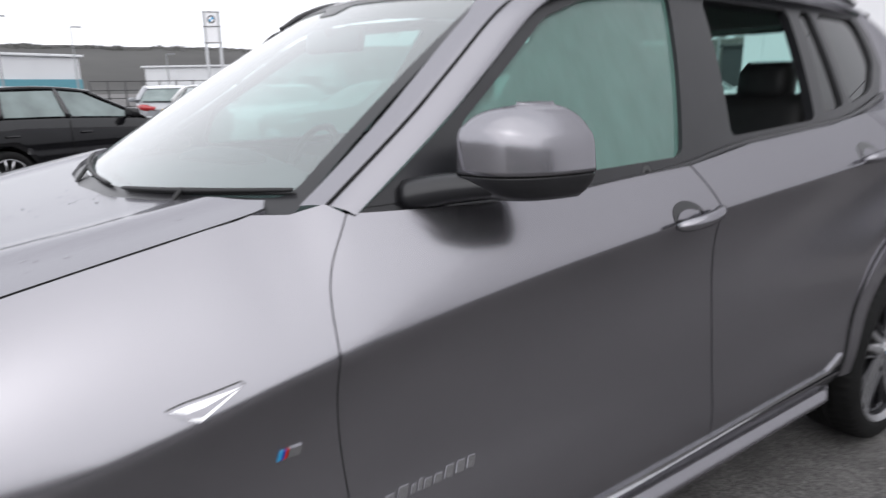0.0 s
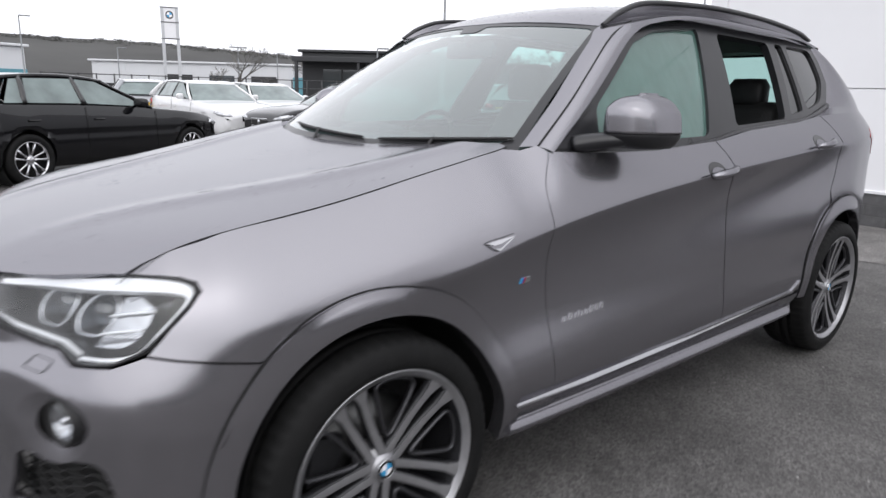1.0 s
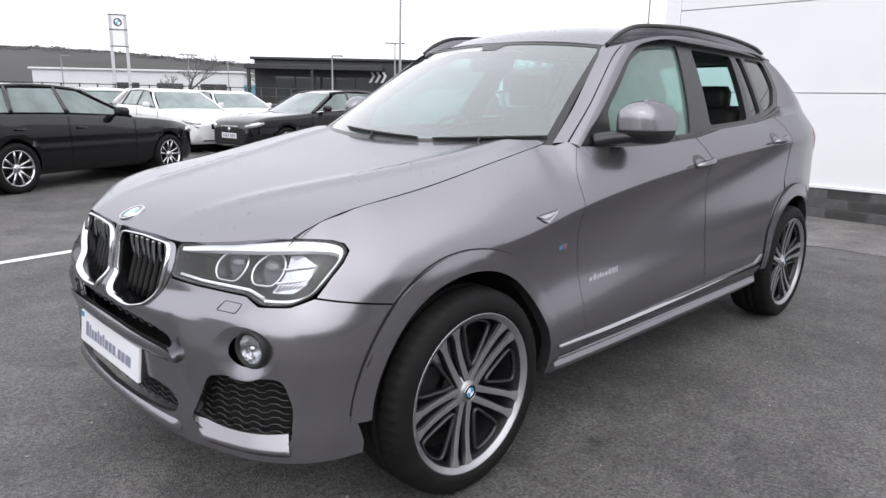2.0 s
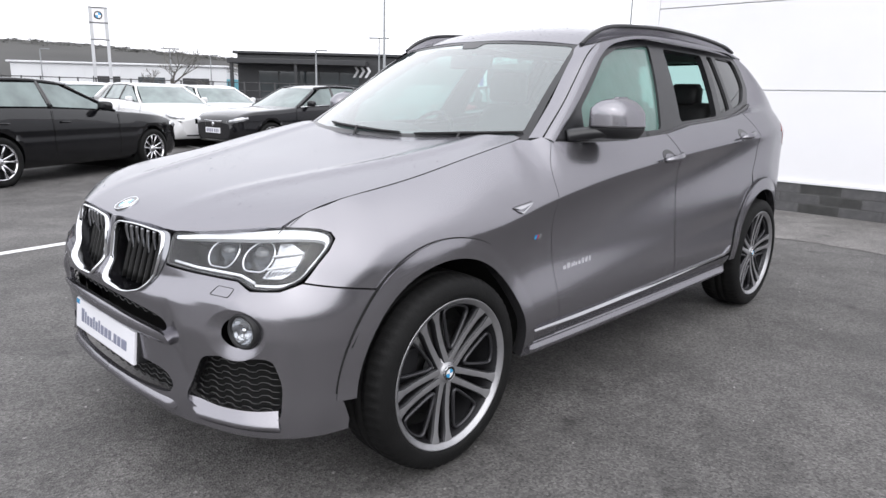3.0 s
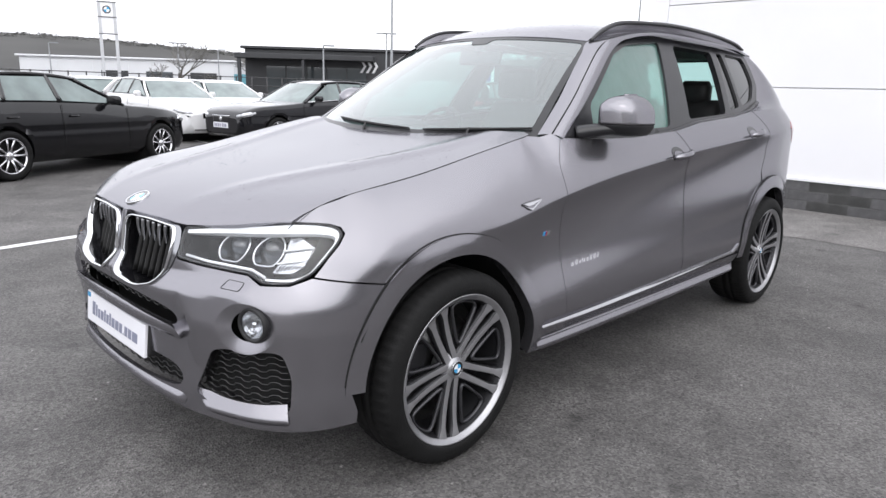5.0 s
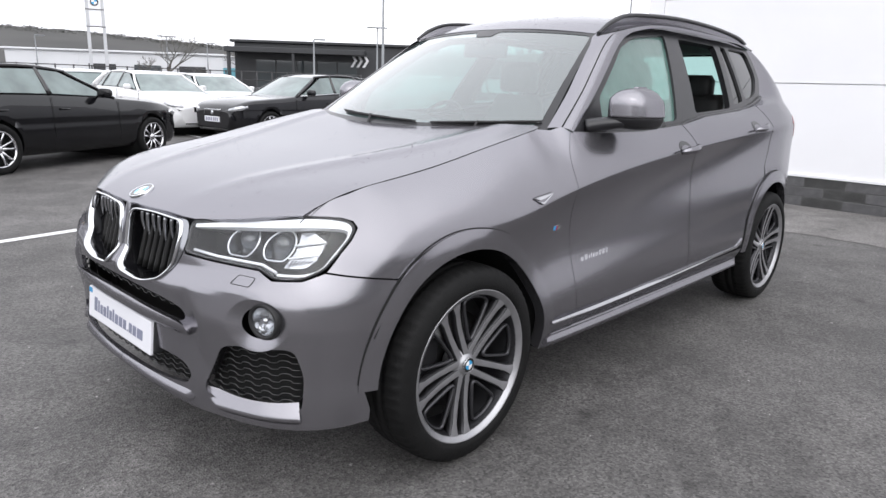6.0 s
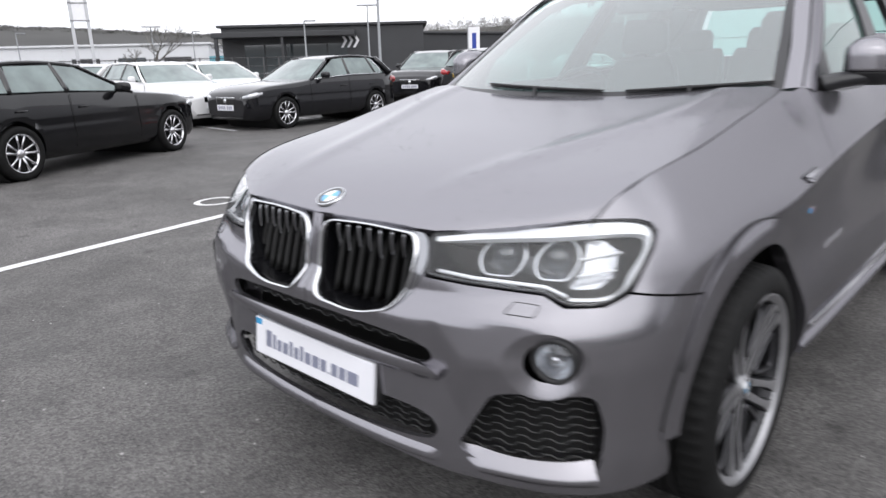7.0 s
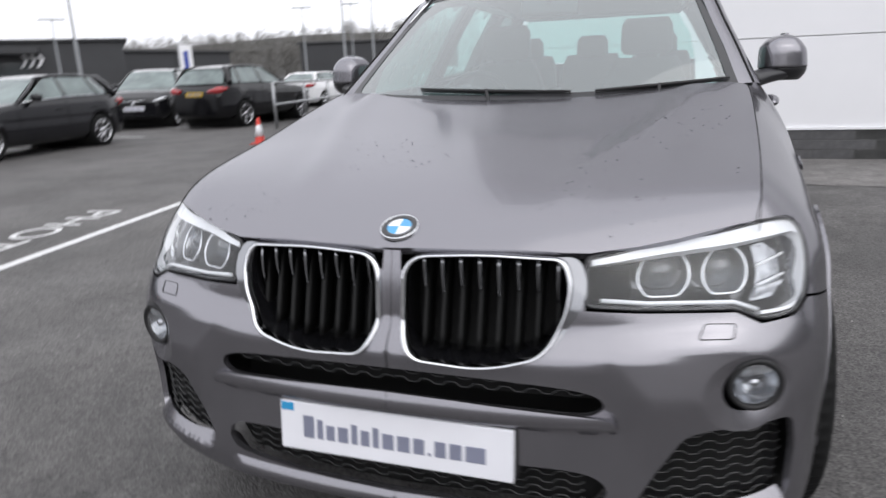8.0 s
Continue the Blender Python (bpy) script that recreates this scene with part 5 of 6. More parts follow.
# lamp washer covers
wash = rounded([(0.600, 0.724), (0.655, 0.722), (0.652, 0.699), (0.590, 0.701)], 0.006)
pair("washer_cover", mesh_of(nose_tube(wash, 0.0005, 0.0012, True, 5)), TRIM_DARK, suv)

# number plate with plain bars for its lettering
plate = part("number_plate", box(-0.262, 0.262, -0.006, 0.006, -0.0555, 0.0555, 0.004), PLATE, suv, "white dealer plate with grey lettering bars")
plate.matrix_local = pose(0.0, -0.798, 0.462, -6, 0, 0)
part("plate_holder", box(-0.268, 0.268, 0.004, 0.05, -0.05, 0.066, 0.008), PLASTIC, plate)
x = -0.205
for w, h, lo in ((0.026, 0.050, 0), (0.014, 0.044, 0), (0.020, 0.034, 0), (0.024, 0.034, 0), (0.014, 0.044, 0), (0.020, 0.034, 0), (0.014, 0.044, 0), (0.026, 0.034, 0), (0.028, 0.034, 0), (0.024, 0.034, 0), (0.007, 0.007, 0), (0.024, 0.034, 0), (0.026, 0.034, 0), (0.042, 0.034, 0)):
    part("bar", box(x, x + w, -0.0075, -0.005, -0.024 + lo, -0.024 + lo + h, 0.001, 1), INK, plate)
    x += w + 0.0078
part("bar", box(-0.258, -0.228, -0.0072, -0.005, 0.034, 0.052), BLUE, plate)

# round badge on the hood
bz = hood([0.0], [-0.690])[0]
e = 0.01
nb = Vector(np.cross(hood([e], [-0.69])[0] - hood([-e], [-0.69])[0], hood([0], [-0.69 + e])[0] - hood([0], [-0.69 - e])[0])).normalized()
roundel(suv, Matrix.Translation(Vector(bz) + nb * 0.002) @ nb.to_track_quat("Z", "Y").to_matrix().to_4x4(), 0.041)

# side vents, badges
VENT = [(0.3134, 0.8872), (0.3346, 0.8720), (0.3548, 0.8640), (0.3874, 0.8808), (0.4208, 0.8984), (0.4155, 0.9032), (0.3733, 0.8960), (0.3381, 0.8920)]
gills = pair("side_vent", sheet(lambda s, z: body(s, z, 0.005), on_side(VENT), d=0.012, depth=0.012), PAINT, suv, "silver wedge-shaped side vent")
both_sides("vent_blade", sheet(lambda s, z: body(s, z, 0.011), on_side([(0.3170, 0.8872), (0.3381, 0.8808), (0.3610, 0.8840), (0.4155, 0.9000), (0.3750, 0.8952), (0.3398, 0.8912)]), d=0.012, depth=0.008), SATIN, gills)
both_sides("vent_lower_edge", sheet(lambda s, z: body(s, z, 0.009), on_side([(0.3363, 0.8728), (0.3539, 0.8656), (0.4120, 0.8960), (0.4032, 0.8944), (0.3557, 0.8720)]), d=0.012, depth=0.006), SATIN, gills)
both_sides("vent_shadow_gap", sheet(lambda s, z: body(s, z, 0.0015), on_side([(0.3115, 0.8876), (0.3335, 0.8708), (0.3548, 0.8620), (0.4235, 0.8980), (0.4170, 0.9044), (0.3733, 0.8974), (0.3375, 0.8930)]), d=0.015, depth=0.0), GLOSS_BLACK, gills)


def slanted(y0, w, z0, h, out=0.004, lean=0.35):
    q = on_side([(y0, z0), (y0 + w, z0), (y0 + w + lean * h, z0 + h), (y0 + lean * h, z0 + h)])
    return sheet(lambda s, z: body(s, z, out), q, d=0.03, depth=0.004)


for k, mt in enumerate((BLUE, DEEP_BLUE, STRIPE_RED)):
    pair("badge_stripe", slanted(0.466 + 0.0050 * k, 0.0045, 0.750, 0.015), mt, suv)
pair("badge_bar", slanted(0.482, 0.021, 0.750, 0.015), SATIN, suv)
y = 0.645
for w, h in ((0.017, 0.020), (0.018, 0.028), (0.008, 0.020), (0.007, 0.026), (0.013, 0.020), (0.015, 0.020), (0.016, 0.028), (0.016, 0.028), (0.015, 0.028)):
    pair("badge_bar", slanted(y, w * 1.05, 0.604 + (y - 0.645) * 0.05, h * 0.72, 0.002), SATIN, suv)
    y += w * 1.35 + 0.004


# door handles
def handle(y0, z0):
    p = []
    for t in np.linspace(0, 1, 14):
        q = body(s_of_y(y0 + 0.175 * t), z0 + 0.022 * t, 0.006 + 0.036 * math.sin(math.pi * min(1, max(0, t * 0.9 + 0.05))) ** 0.6)
        p.append(q[0])
    h = pair("door_handle", mesh_of(tube(p, np.interp(np.linspace(0, 1, 14), (0, 0.1, 0.5, 0.9, 1), (0.007, 0.013, 0.015, 0.014, 0.008)), 10, flat=1.1)), PAINT, suv, "body-coloured pull handle")
    # flat black ellipse paints the shade in the hollow behind the handle
    bowl = [(y0 + 0.075 + 0.055 * math.cos(a), z0 + 0.012 + 0.034 * math.sin(a)) for a in np.linspace(0, 2 * math.pi, 24, endpoint=False)]
    both_sides("handle_recess", sheet(lambda s, z: body(s, z, 0.0015), on_side(bowl), d=0.02, depth=0.0), GLOSS_BLACK, h)
    bowl2 = [(y0 + 0.075 + 0.047 * math.cos(a), z0 + 0.004 + 0.024 * math.sin(a)) for a in np.linspace(0, 2 * math.pi, 24, endpoint=False)]
    both_sides("handle_bowl", sheet(lambda s, z: body(s, z, 0.003), on_side(bowl2), d=0.02, depth=0.0), PAINT, h)


handle(1.395, 1.005)
handle(2.315, 1.085)

# tail lamps
pair("tail_light", sheet(lambda s, z: body(s, z, 0.002), on_side([(3.12, 1.11), (3.24, 1.02), (3.37, 1.0), (3.37, 1.16), (3.20, 1.15)]), d=0.03, depth=0.02), RED_LENS, suv, "red wrap-round tail light")


# door mirrors
def blob(c, h, e1, e2, cut=None, n=28, back=0.55, lean=0.0):
    bm = bmesh.new()
    sg2 = lambda v, p: math.copysign(abs(v) ** p, v)
    rows = []
    for i in range(n + 1):
        ph = -math.pi / 2 + math.pi * i / n
        row = []
        for j in range(2 * n):
            th = 2 * math.pi * j / (2 * n)
            x, y, z = sg2(math.cos(ph), e1) * sg2(math.cos(th), e2), sg2(math.cos(ph), e1) * sg2(math.sin(th), e2), sg2(math.sin(ph), e1)
            y = y if y < 0 else y * back
            x *= 1 - 0.10 * max(z, 0)
            row.append(bm.verts.new((c[0] + h[0] * x, c[1] + h[1] * y + 0.30 * h[0] * x + lean * h[1] * z, c[2] + h[2] * z)))
        rows.append(row)
    for p, q in zip(rows, rows[1:]):
        for j in range(2 * n):
            bm.faces.new((p[j], p[(j + 1) % (2 * n)], q[(j + 1) % (2 * n)], q[j]))
    bmesh.ops.remove_doubles(bm, verts=bm.verts, dist=1e-5)
    bmesh.ops.recalc_face_normals(bm, faces=bm.faces)
    if cut:
        z0, keep_up = cut
        bmesh.ops.bisect_plane(bm, geom=bm.verts[:] + bm.edges[:] + bm.faces[:], plane_co=(0, 0, z0), plane_no=(0, 0, 1), clear_inner=keep_up, clear_outer=not keep_up)
    for f in bm.faces:
        f.smooth = True
    return bm


def mirror_shell(z0, z1, grow=1.0, n=14, m=44):
    """The mirror housing: flat behind, bowed in front, taller inboard, with a crease under its crown."""
    rows = []
    for t in np.linspace(0, 1, n):
        z = z0 + (z1 - z0) * math.sin(t * math.pi / 2)
        h = max(0.0, (z - 1.165) / 0.117)
        k = grow * max(0.03, 1 - max(0.0, (h - 0.10) / 0.90) ** 4.6) ** 0.50 * (1 + 0.012 * step(0.30, 0.66, h) - 0.036 * step(0.66, 0.74, h))
        low = 1 - 0.28 * max(0.0, (1.165 - z) / 0.047) ** 2
        row = []
        for a in np.linspace(0, 2 * math.pi, m, endpoint=False):
            c, q = math.cos(a), math.sin(a)
            x = 0.088 * math.copysign(abs(c) ** (0.60 if c < 0 else 0.72), c) * k * low
            y = (0.150 if q < 0 else 0.045) * math.copysign(abs(q) ** (0.85 if q < 0 else 0.5), q) * (1 - 0.75 * (1 - k)) * low
            out = max(0.0, x / 0.088)
            row.append((0.907 + x - 0.012 * h * out, 1.000 + y + 0.34 * x, z - 0.020 * h * out ** 2.2))
        rows.append(row)
    return loft(rows)


mirrors = pair("door_mirror", mesh_of(mirror_shell(1.165, 1.287, 1.0, 26)), PAINT, suv, "body-coloured door mirror cap on a black base")
both_sides("mirror_base", mirror_shell(1.118, 1.161, 0.985, 7), TRIM_DARK, mirrors)
both_sides("mirror_seam", mirror_shell(1.156, 1.170, 0.96, 3), VOID, mirrors)
both_sides("mirror_glass", move(box(-0.060, 0.058, -0.002, 0.002, -0.045, 0.030, 0.018), pose(0.907, 1.0445, 1.195, 0, 0, 18.8)), CHROME, mirrors)
both_sides("mirror_arm", tube(spline([(0.775, 0.79, 1.122), (0.83, 0.84, 1.136), (0.90, 0.90, 1.146)], 6), np.linspace(0.046, 0.034, 13), 10, flat=0.7), TRIM_DARK, mirrors)

# rain drops on the hood and the roof
rng = random.Random(5)
V, F = [], []
for k in range(1000):
    if k < 700:
        x, y = rng.uniform(-0.68, 0.68), rng.uniform(-0.66, 0.42)
        if noise.noise((x * 3.1, y * 3.1, 4.0)) < 0.05:
            continue
        b = hood([x], [y])[0]
    else:
        b = roof([rng.uniform(-0.5, 0.5)], [rng.uniform(1.15, 1.7)])[0]
    r = rng.uniform(0.0008, 0.0030) * (1.0 if k < 700 else 0.8)
    st = rng.uniform(0.8, 1.7)
    i = len(V)
    for h, q in ((0.0004, 1.0), (0.35, 0.85), (0.6, 0.45)):
        V += [(b[0] + st * q * r * math.cos(a), b[1] + q * r * math.sin(a), b[2] + h * r) for a in np.linspace(0, 2 * math.pi, 8, endpoint=False)]
    V.append((b[0], b[1], b[2] + 0.68 * r))
    for ring in (0, 8):
        F += [(i + ring + j, i + ring + (j + 1) % 8, i + ring + 8 + (j + 1) % 8, i + ring + 8 + j) for j in range(8)]
    F += [(i + 16 + j, i + 16 + (j + 1) % 8, i + 24) for j in range(8)]
me = bpy.data.meshes.new("drops")
me.from_pydata(V, [], F)
me.polygons.foreach_set("use_smooth", [True] * len(F))
WATER = glazing("water_drop", (0.6, 0.6, 0.62), 0.06)
tagged(part("water_beading", me, WATER, suv), kind="stuff")

# cabin
part("headlining", sheet(lambda x, y: roof(x, y) - (0, 0, 0.035), [(0, 1.16), (0.5, 1.2), (0.55, 2.2), (0.52, 3.1), (0, 3.2)], d=0.08, both=True, depth=0), LINING, suv)
dash = [[(x, y, z) for x, y, z in [(-0.70, a, b), (-0.35, a - 0.05 * (1 if n < 2 else 0), b + (0.03 if n == 2 else 0)), (0, a - 0.08 * (1 if n < 2 else 0), b), (0.35, a - 0.05 * (1 if n < 2 else 0), b), (0.70, a, b)]] for n, (a, b) in enumerate(((0.56, 1.085), (0.80, 1.10), (0.95, 1.08), (1.02, 0.98), (1.00, 0.80)))]
part("dashboard", loft(dash, closed=False, cap=False), DASH, suv)
part("cabin_floor", box(-0.76, 0.76, 0.8, 3.3, 0.48, 0.52), DASH, suv)
part("door_card", box(-0.79, -0.76, 0.75, 2.6, 0.5, 1.09), DASH, suv)
part("door_card", box(0.76, 0.79, 0.75, 2.6, 0.5, 1.08), DASH, suv)
part("rear_shelf", box(-0.72, 0.72, 2.72, 3.35, 1.02, 1.05), DASH, suv)


def seat(x, y, w, name, hw=0.26, up=0.0):
    b = loft([rounded_box(x, y - 0.02, 0.62, w, 0.20), rounded_box(x, y + 0.02, 0.80, w, 0.17), rounded_box(x, y + 0.08, 1.02, w * 0.95, 0.14), rounded_box(x, y + 0.12, 1.18 + up, w * (0.70 + 4 * up), 0.11), rounded_box(x, y + 0.13, 1.23 + up, w * (0.60 + 4 * up), 0.08)])
    ob = part(name, b, SEAT, suv, "black leather seat")
    part("cushion", box(x - w / 2, x + w / 2, y - 0.50, y, 0.52, 0.68, 0.05, 3), SEAT, ob)
    hr = loft([rounded_box(x, y + 0.13, 1.245, hw - 0.04, 0.09), rounded_box(x, y + 0.13, 1.27, hw, 0.11), rounded_box(x, y + 0.135, 1.39 - up, hw - 0.005, 0.11), rounded_box(x, y + 0.14, 1.425 - up, hw - 0.05, 0.08)])
    part("headrest", hr, SEAT, ob)
    part("headrest_post", join(tube([(x - 0.06, y + 0.13, 1.2), (x - 0.06, y + 0.13, 1.28)], 0.007, 6), tube([(x + 0.06, y + 0.13, 1.2), (x + 0.06, y + 0.13, 1.28)], 0.007, 6)), CHROME, ob)


def rounded_box(x, y, z, w, d, n=24):
    return [(x + w / 2 * math.copysign(abs(math.cos(a)) ** 0.5, math.cos(a)), y + d / 2 * math.copysign(abs(math.sin(a)) ** 0.5, math.sin(a)), z) for a in np.linspace(0, 2 * math.pi, n, endpoint=False)]


for x in (-0.37, 0.37):
    seat(x, 1.70, 0.50, "front_seat")
for x in (-0.42, 0.0, 0.42):
    seat(x, 2.52, 0.42, "rear_seat", 0.20, 0.04)
wheel_at = pose(-0.37, 1.12, 1.03, 62, 0, 0)
sw = part("steering_wheel", move(lathe([(0.172, -0.014), (0.186, 0.0), (0.172, 0.014), (0.158, 0.0), (0.172, -0.014)], 40, "z"), wheel_at), SEAT, suv, "black steering wheel")
part("steering_boss", move(box(-0.07, 0.07, -0.06, 0.06, -0.03, 0.02, 0.02), wheel_at), DASH, sw)
for a in (0, 180, 270):
    part("steering_spoke", move(box(0.05, 0.165, -0.018, 0.018, -0.008, 0.008, 0.005), wheel_at @ Matrix.Rotation(radians(a), 4, "Z")), DASH, sw)
im = part("interior_mirror", move(box(-0.12, 0.12, -0.015, 0.015, -0.035, 0.035, 0.014), pose(0.0, 1.06, 1.445, -12, 0, 12)), GLOSS_BLACK, suv, "black interior mirror")
part("mirror_stalk", tube([(0, 1.03, 1.50), (0, 1.05, 1.455)], 0.014, 8), GLOSS_BLACK, im)
part("instrument_hood", blob((-0.37, 0.84, 1.09), (0.17, 0.10, 0.045), 0.7, 0.8), DASH, suv)
# ---- the other parked cars ----
def heading(x, y, hx, hy):
    """The pose of a car whose front axle's middle stands at x, y, with its nose towards (hx, hy)."""
    return Matrix.Translation((x, y, 0)) @ Matrix.Rotation(math.atan2(hx, -hy), 4, "Z")


CAR_GLASS = material("parked_car_window", (0.15, 0.19, 0.185), 0.06, coat=0.45, vary=0.4, scale=2.5, spec=0.5)


def plain_wheel(parent, m, r, spokes):
    tyre = part("wheel", lathe([(0.70 * r, -0.01), (0.74 * r, 0.008), (0.88 * r, 0.012), (0.96 * r, 0.0), (r, -0.03), (r, -0.17), (0.94 * r, -0.20), (0.7 * r, -0.20)], 48), RUBBER, parent, "tyre on a silver alloy wheel")
    tyre.matrix_local = m
    part("rim", lathe([(0.715 * r, -0.012), (0.72 * r, 0.004), (0.69 * r, 0.004), (0.66 * r, -0.02), (0.62 * r, -0.12)], 40), SATIN, tyre)
    part("rim_back", lathe([(0.0, -0.10), (0.63 * r, -0.10)], 24), VOID, tyre)
    part("hub", lathe([(0.0, -0.008), (0.10 * r, -0.010), (0.17 * r, -0.025), (0.18 * r, -0.06)], 20), SATIN, tyre)
    me = mesh_of(loft([[(-0.03 + 0.026 * t, -w, z), (-0.022 + 0.026 * t, 0, z), (-0.03 + 0.026 * t, w, z), (-0.06, 0, z)] for t, w, z in ((0, 0.020, 0.13 * r), (0.5, 0.012, 0.42 * r), (1, 0.017, 0.70 * r))]))
    for k in range(spokes):
        o = part("spoke", me, SATIN, tyre)
        o.matrix_local = Matrix.Rotation(2 * math.pi * (k + 0.3) / spokes + (0.12 if k % 2 else -0.0), 4, "X")
    return tyre


def parked_car(name, label, m, paint, wb=2.69, front=0.78, rear=0.86, w=0.88, h=1.42, hood_z=0.93, belt=0.98, ws=(0.60, 1.42), tail=(2.98, 3.42), r=0.320, spokes=10, third=True, red_rear=True, amber=True, group="parked cars", strip=None, lift=0.0, mid=None):
    car = thing(name, label, "car", m, group)
    L0, L1 = -front, wb + rear
    top = curve1((L0, L0 + 0.05, L0 + 0.16, L0 + 0.40, 0.0, ws[0], ws[0] + 0.35, wb, tail[1] - 0.06, L1), (0.60 + lift, 0.69 + lift, 0.755 + lift * 0.9, hood_z - 0.10, hood_z - 0.050, hood_z, belt, belt + 0.05, belt + 0.05, 0.80 + lift))
    half = curve1((L0, L0 + 0.05, L0 + 0.16, L0 + 0.38, 0.0, 0.5, wb - 0.2, wb + 0.2, L1 - 0.30, L1 - 0.08, L1), (0.58, 0.68, 0.78, 0.94 * w, w, w * 0.985, w * 0.985, w, 0.95 * w, 0.84 * w, 0.72 * w))
    ra, cuts = r * 1.13, []
    for ya in (0.0, wb):
        cuts += [ya + ra * c for c in np.cos(np.linspace(0, math.pi, 25))] + [ya - ra - 0.004, ya + ra + 0.004]

    def arch(y):
        return max(math.sqrt(max(0.0, ra * ra - (y - ya) ** 2)) + r if abs(y - ya) < ra else 0.0 for ya in (0.0, wb))

    loops = []
    for y in sorted({round(float(v), 4) for v in np.r_[np.linspace(L0, L0 + 0.4, 8), np.linspace(L0 + 0.5, L1 - 0.5, 18), np.linspace(L1 - 0.42, L1, 9), cuts]}):
        hw, t = float(half(y)), float(top(y))
        ends = min(1.0, (y - L0) / 0.12, (L1 - y) / 0.12)
        low = 0.20 + lift * 0.6 + 0.10 * (1 - ends)
        prof = [(0.0, low), (0.88 * hw, low), (0.955 * hw, low + 0.08), (0.985 * hw, 0.36 + lift * 0.8), (hw * 1.0, 0.48 + lift), (hw * 0.985, 0.58 + lift), (hw * 0.988, min(0.66 + lift, t - 0.09)), (hw * 0.985, min(0.74 + lift, t - 0.06)), (hw * 0.962, t - 0.025), (hw * 0.92, t - 0.003), (hw * 0.78, t + 0.008), (hw * 0.4, t + 0.025), (0.0, t + 0.03)]
        za = min(arch(y), t - 0.05)
        prof = [(x, max(z, za)) for x, z in prof]
        loops.append([(x, y, z) for x, z in prof] + [(-x, y, z) for x, z in prof[-2:0:-1]])
    bd = loft(loops)
    bmesh.ops.dissolve_degenerate(bd, dist=1e-5, edges=bd.edges)
    part("body", bd, paint, car)
    for ya in (0.0, wb):
        part("wheel_tunnel", move(lathe([(ra * 0.985, w * 0.93), (ra * 0.985, -w * 0.93)], 40), Matrix.Translation((0, ya, r))), VOID, car)
    # greenhouse
    zr, wr, wbt = h - 0.03, w * 0.70, w * 0.945
    yb = (ws[1], tail[0])
    belt_r = belt + 0.05

    y_mid, y_run = (ws[1] + tail[0]) / 2, (tail[0] - ws[1]) / 2

    def roof_z(y):
        return zr - 0.055 * min(1.6, ((y - y_mid) / y_run) ** 2)

    def side_pt(y, t):
        zb = float(top(y)) - 0.004
        return (wbt + (wr - wbt) * t + 0.02 * math.sin(math.pi * t), y, zb + (roof_z(y) - zb) * t)

    def quad_pane(a, b, c, d, nm, n=8, bow=0.0, mat=CAR_GLASS):
        """a b low edge, d c high edge."""
        a, b, c, d = (np.array(v, float) for v in (a, b, c, d))
        rows = [[a + (b - a) * s + ((d - a) + ((c - b) - (d - a)) * s) * t + np.array((0, bow, 0)) * (1 - (2 * s - 1) ** 2) for s in np.linspace(0, 1, n)] for t in np.linspace(0, 1, 5)]
        return part(nm, loft(rows, closed=False, cap=False), mat, car)

    quad_pane((-wbt * 0.93, ws[0] + 0.10, hood_z + 0.01), (wbt * 0.93, ws[0] + 0.10, hood_z + 0.01), (wr * 0.93, ws[1], roof_z(ws[1])), (-wr * 0.93, ws[1], roof_z(ws[1])), "windscreen", 14, -0.12)
    quad_pane((-wbt * 0.90, tail[1], belt_r), (wbt * 0.90, tail[1], belt_r), (wr * 0.93, tail[0], roof_z(tail[0])), (-wr * 0.93, tail[0], roof_z(tail[0])), "rear_window", 14, 0.06)
    roof_rows = [[(wr * u, y + (0.04 * (1 - u * u) * (-1 if k == 0 else 1 if k == 6 else 0)), roof_z(y) + 0.032 * (1 - u * u) * (1 if 0 < k < 6 else 0.5) - (0.0 if 0 < k < 6 else 0.008)) for u in np.linspace(-1, 1, 13)] for k, y in enumerate(np.linspace(ws[1] - 0.02, tail[0] + 0.05, 7))]
    part("roof", loft(roof_rows, closed=False, cap=False), paint, car)
    ym = mid or wb * 0.69
    for sx in (1, -1):
        S = lambda y, t, o=0.0: (sx * (side_pt(y, t)[0] + o), y, side_pt(y, t)[2])
        f0 = ws[0] + 0.27
        panes = [((f0, ym - 0.04), (ws[1] + 0.14, ym - 0.02)), ((ym + 0.05, tail[0] - 0.28), (ym + 0.05, tail[0] - 0.38))]
        if third:
            panes.append(((tail[0] - 0.22, tail[0] + 0.02), (tail[0] - 0.32, tail[0] - 0.20)))
        for lo, hi in panes:
            quad_pane(S(lo[0], 0.03), S(lo[1], 0.03), S(hi[1], 0.93), S(hi[0], 0.93), "side_window", 6)
        for (ya, yc, rad, mt) in ((ws[0] + 0.16, ws[1] + 0.02, 0.030, paint), (ym + 0.005, ym + 0.015, 0.035, GLOSS_BLACK), (tail[0] - 0.24, tail[0] - 0.34, 0.038, GLOSS_BLACK if third else paint), (tail[1] - 0.16, tail[0] + 0.00, 0.085, paint)):
            part("pillar", tube([S(ya + (yc - ya) * t, t, -0.02) for t in np.linspace(-0.02, 1.0, 6)], rad, 8, flat=0.8), mt, car)
        part("cant_rail", tube([S(v, 1.0, -0.02) for v in np.linspace(ws[1], tail[0], 9)], 0.030, 8), paint, car)
        if strip:
            part("window_strip", tube([S(f0 - 0.05, 0.0, 0.006), S(ym, 0.0, 0.010), S(tail[0] - 0.1, 0.0, 0.008), S(tail[0] - 0.04, 0.25, 0.01), S(tail[0] - 0.2, 0.85, 0.004)], 0.010, 6), strip, car)
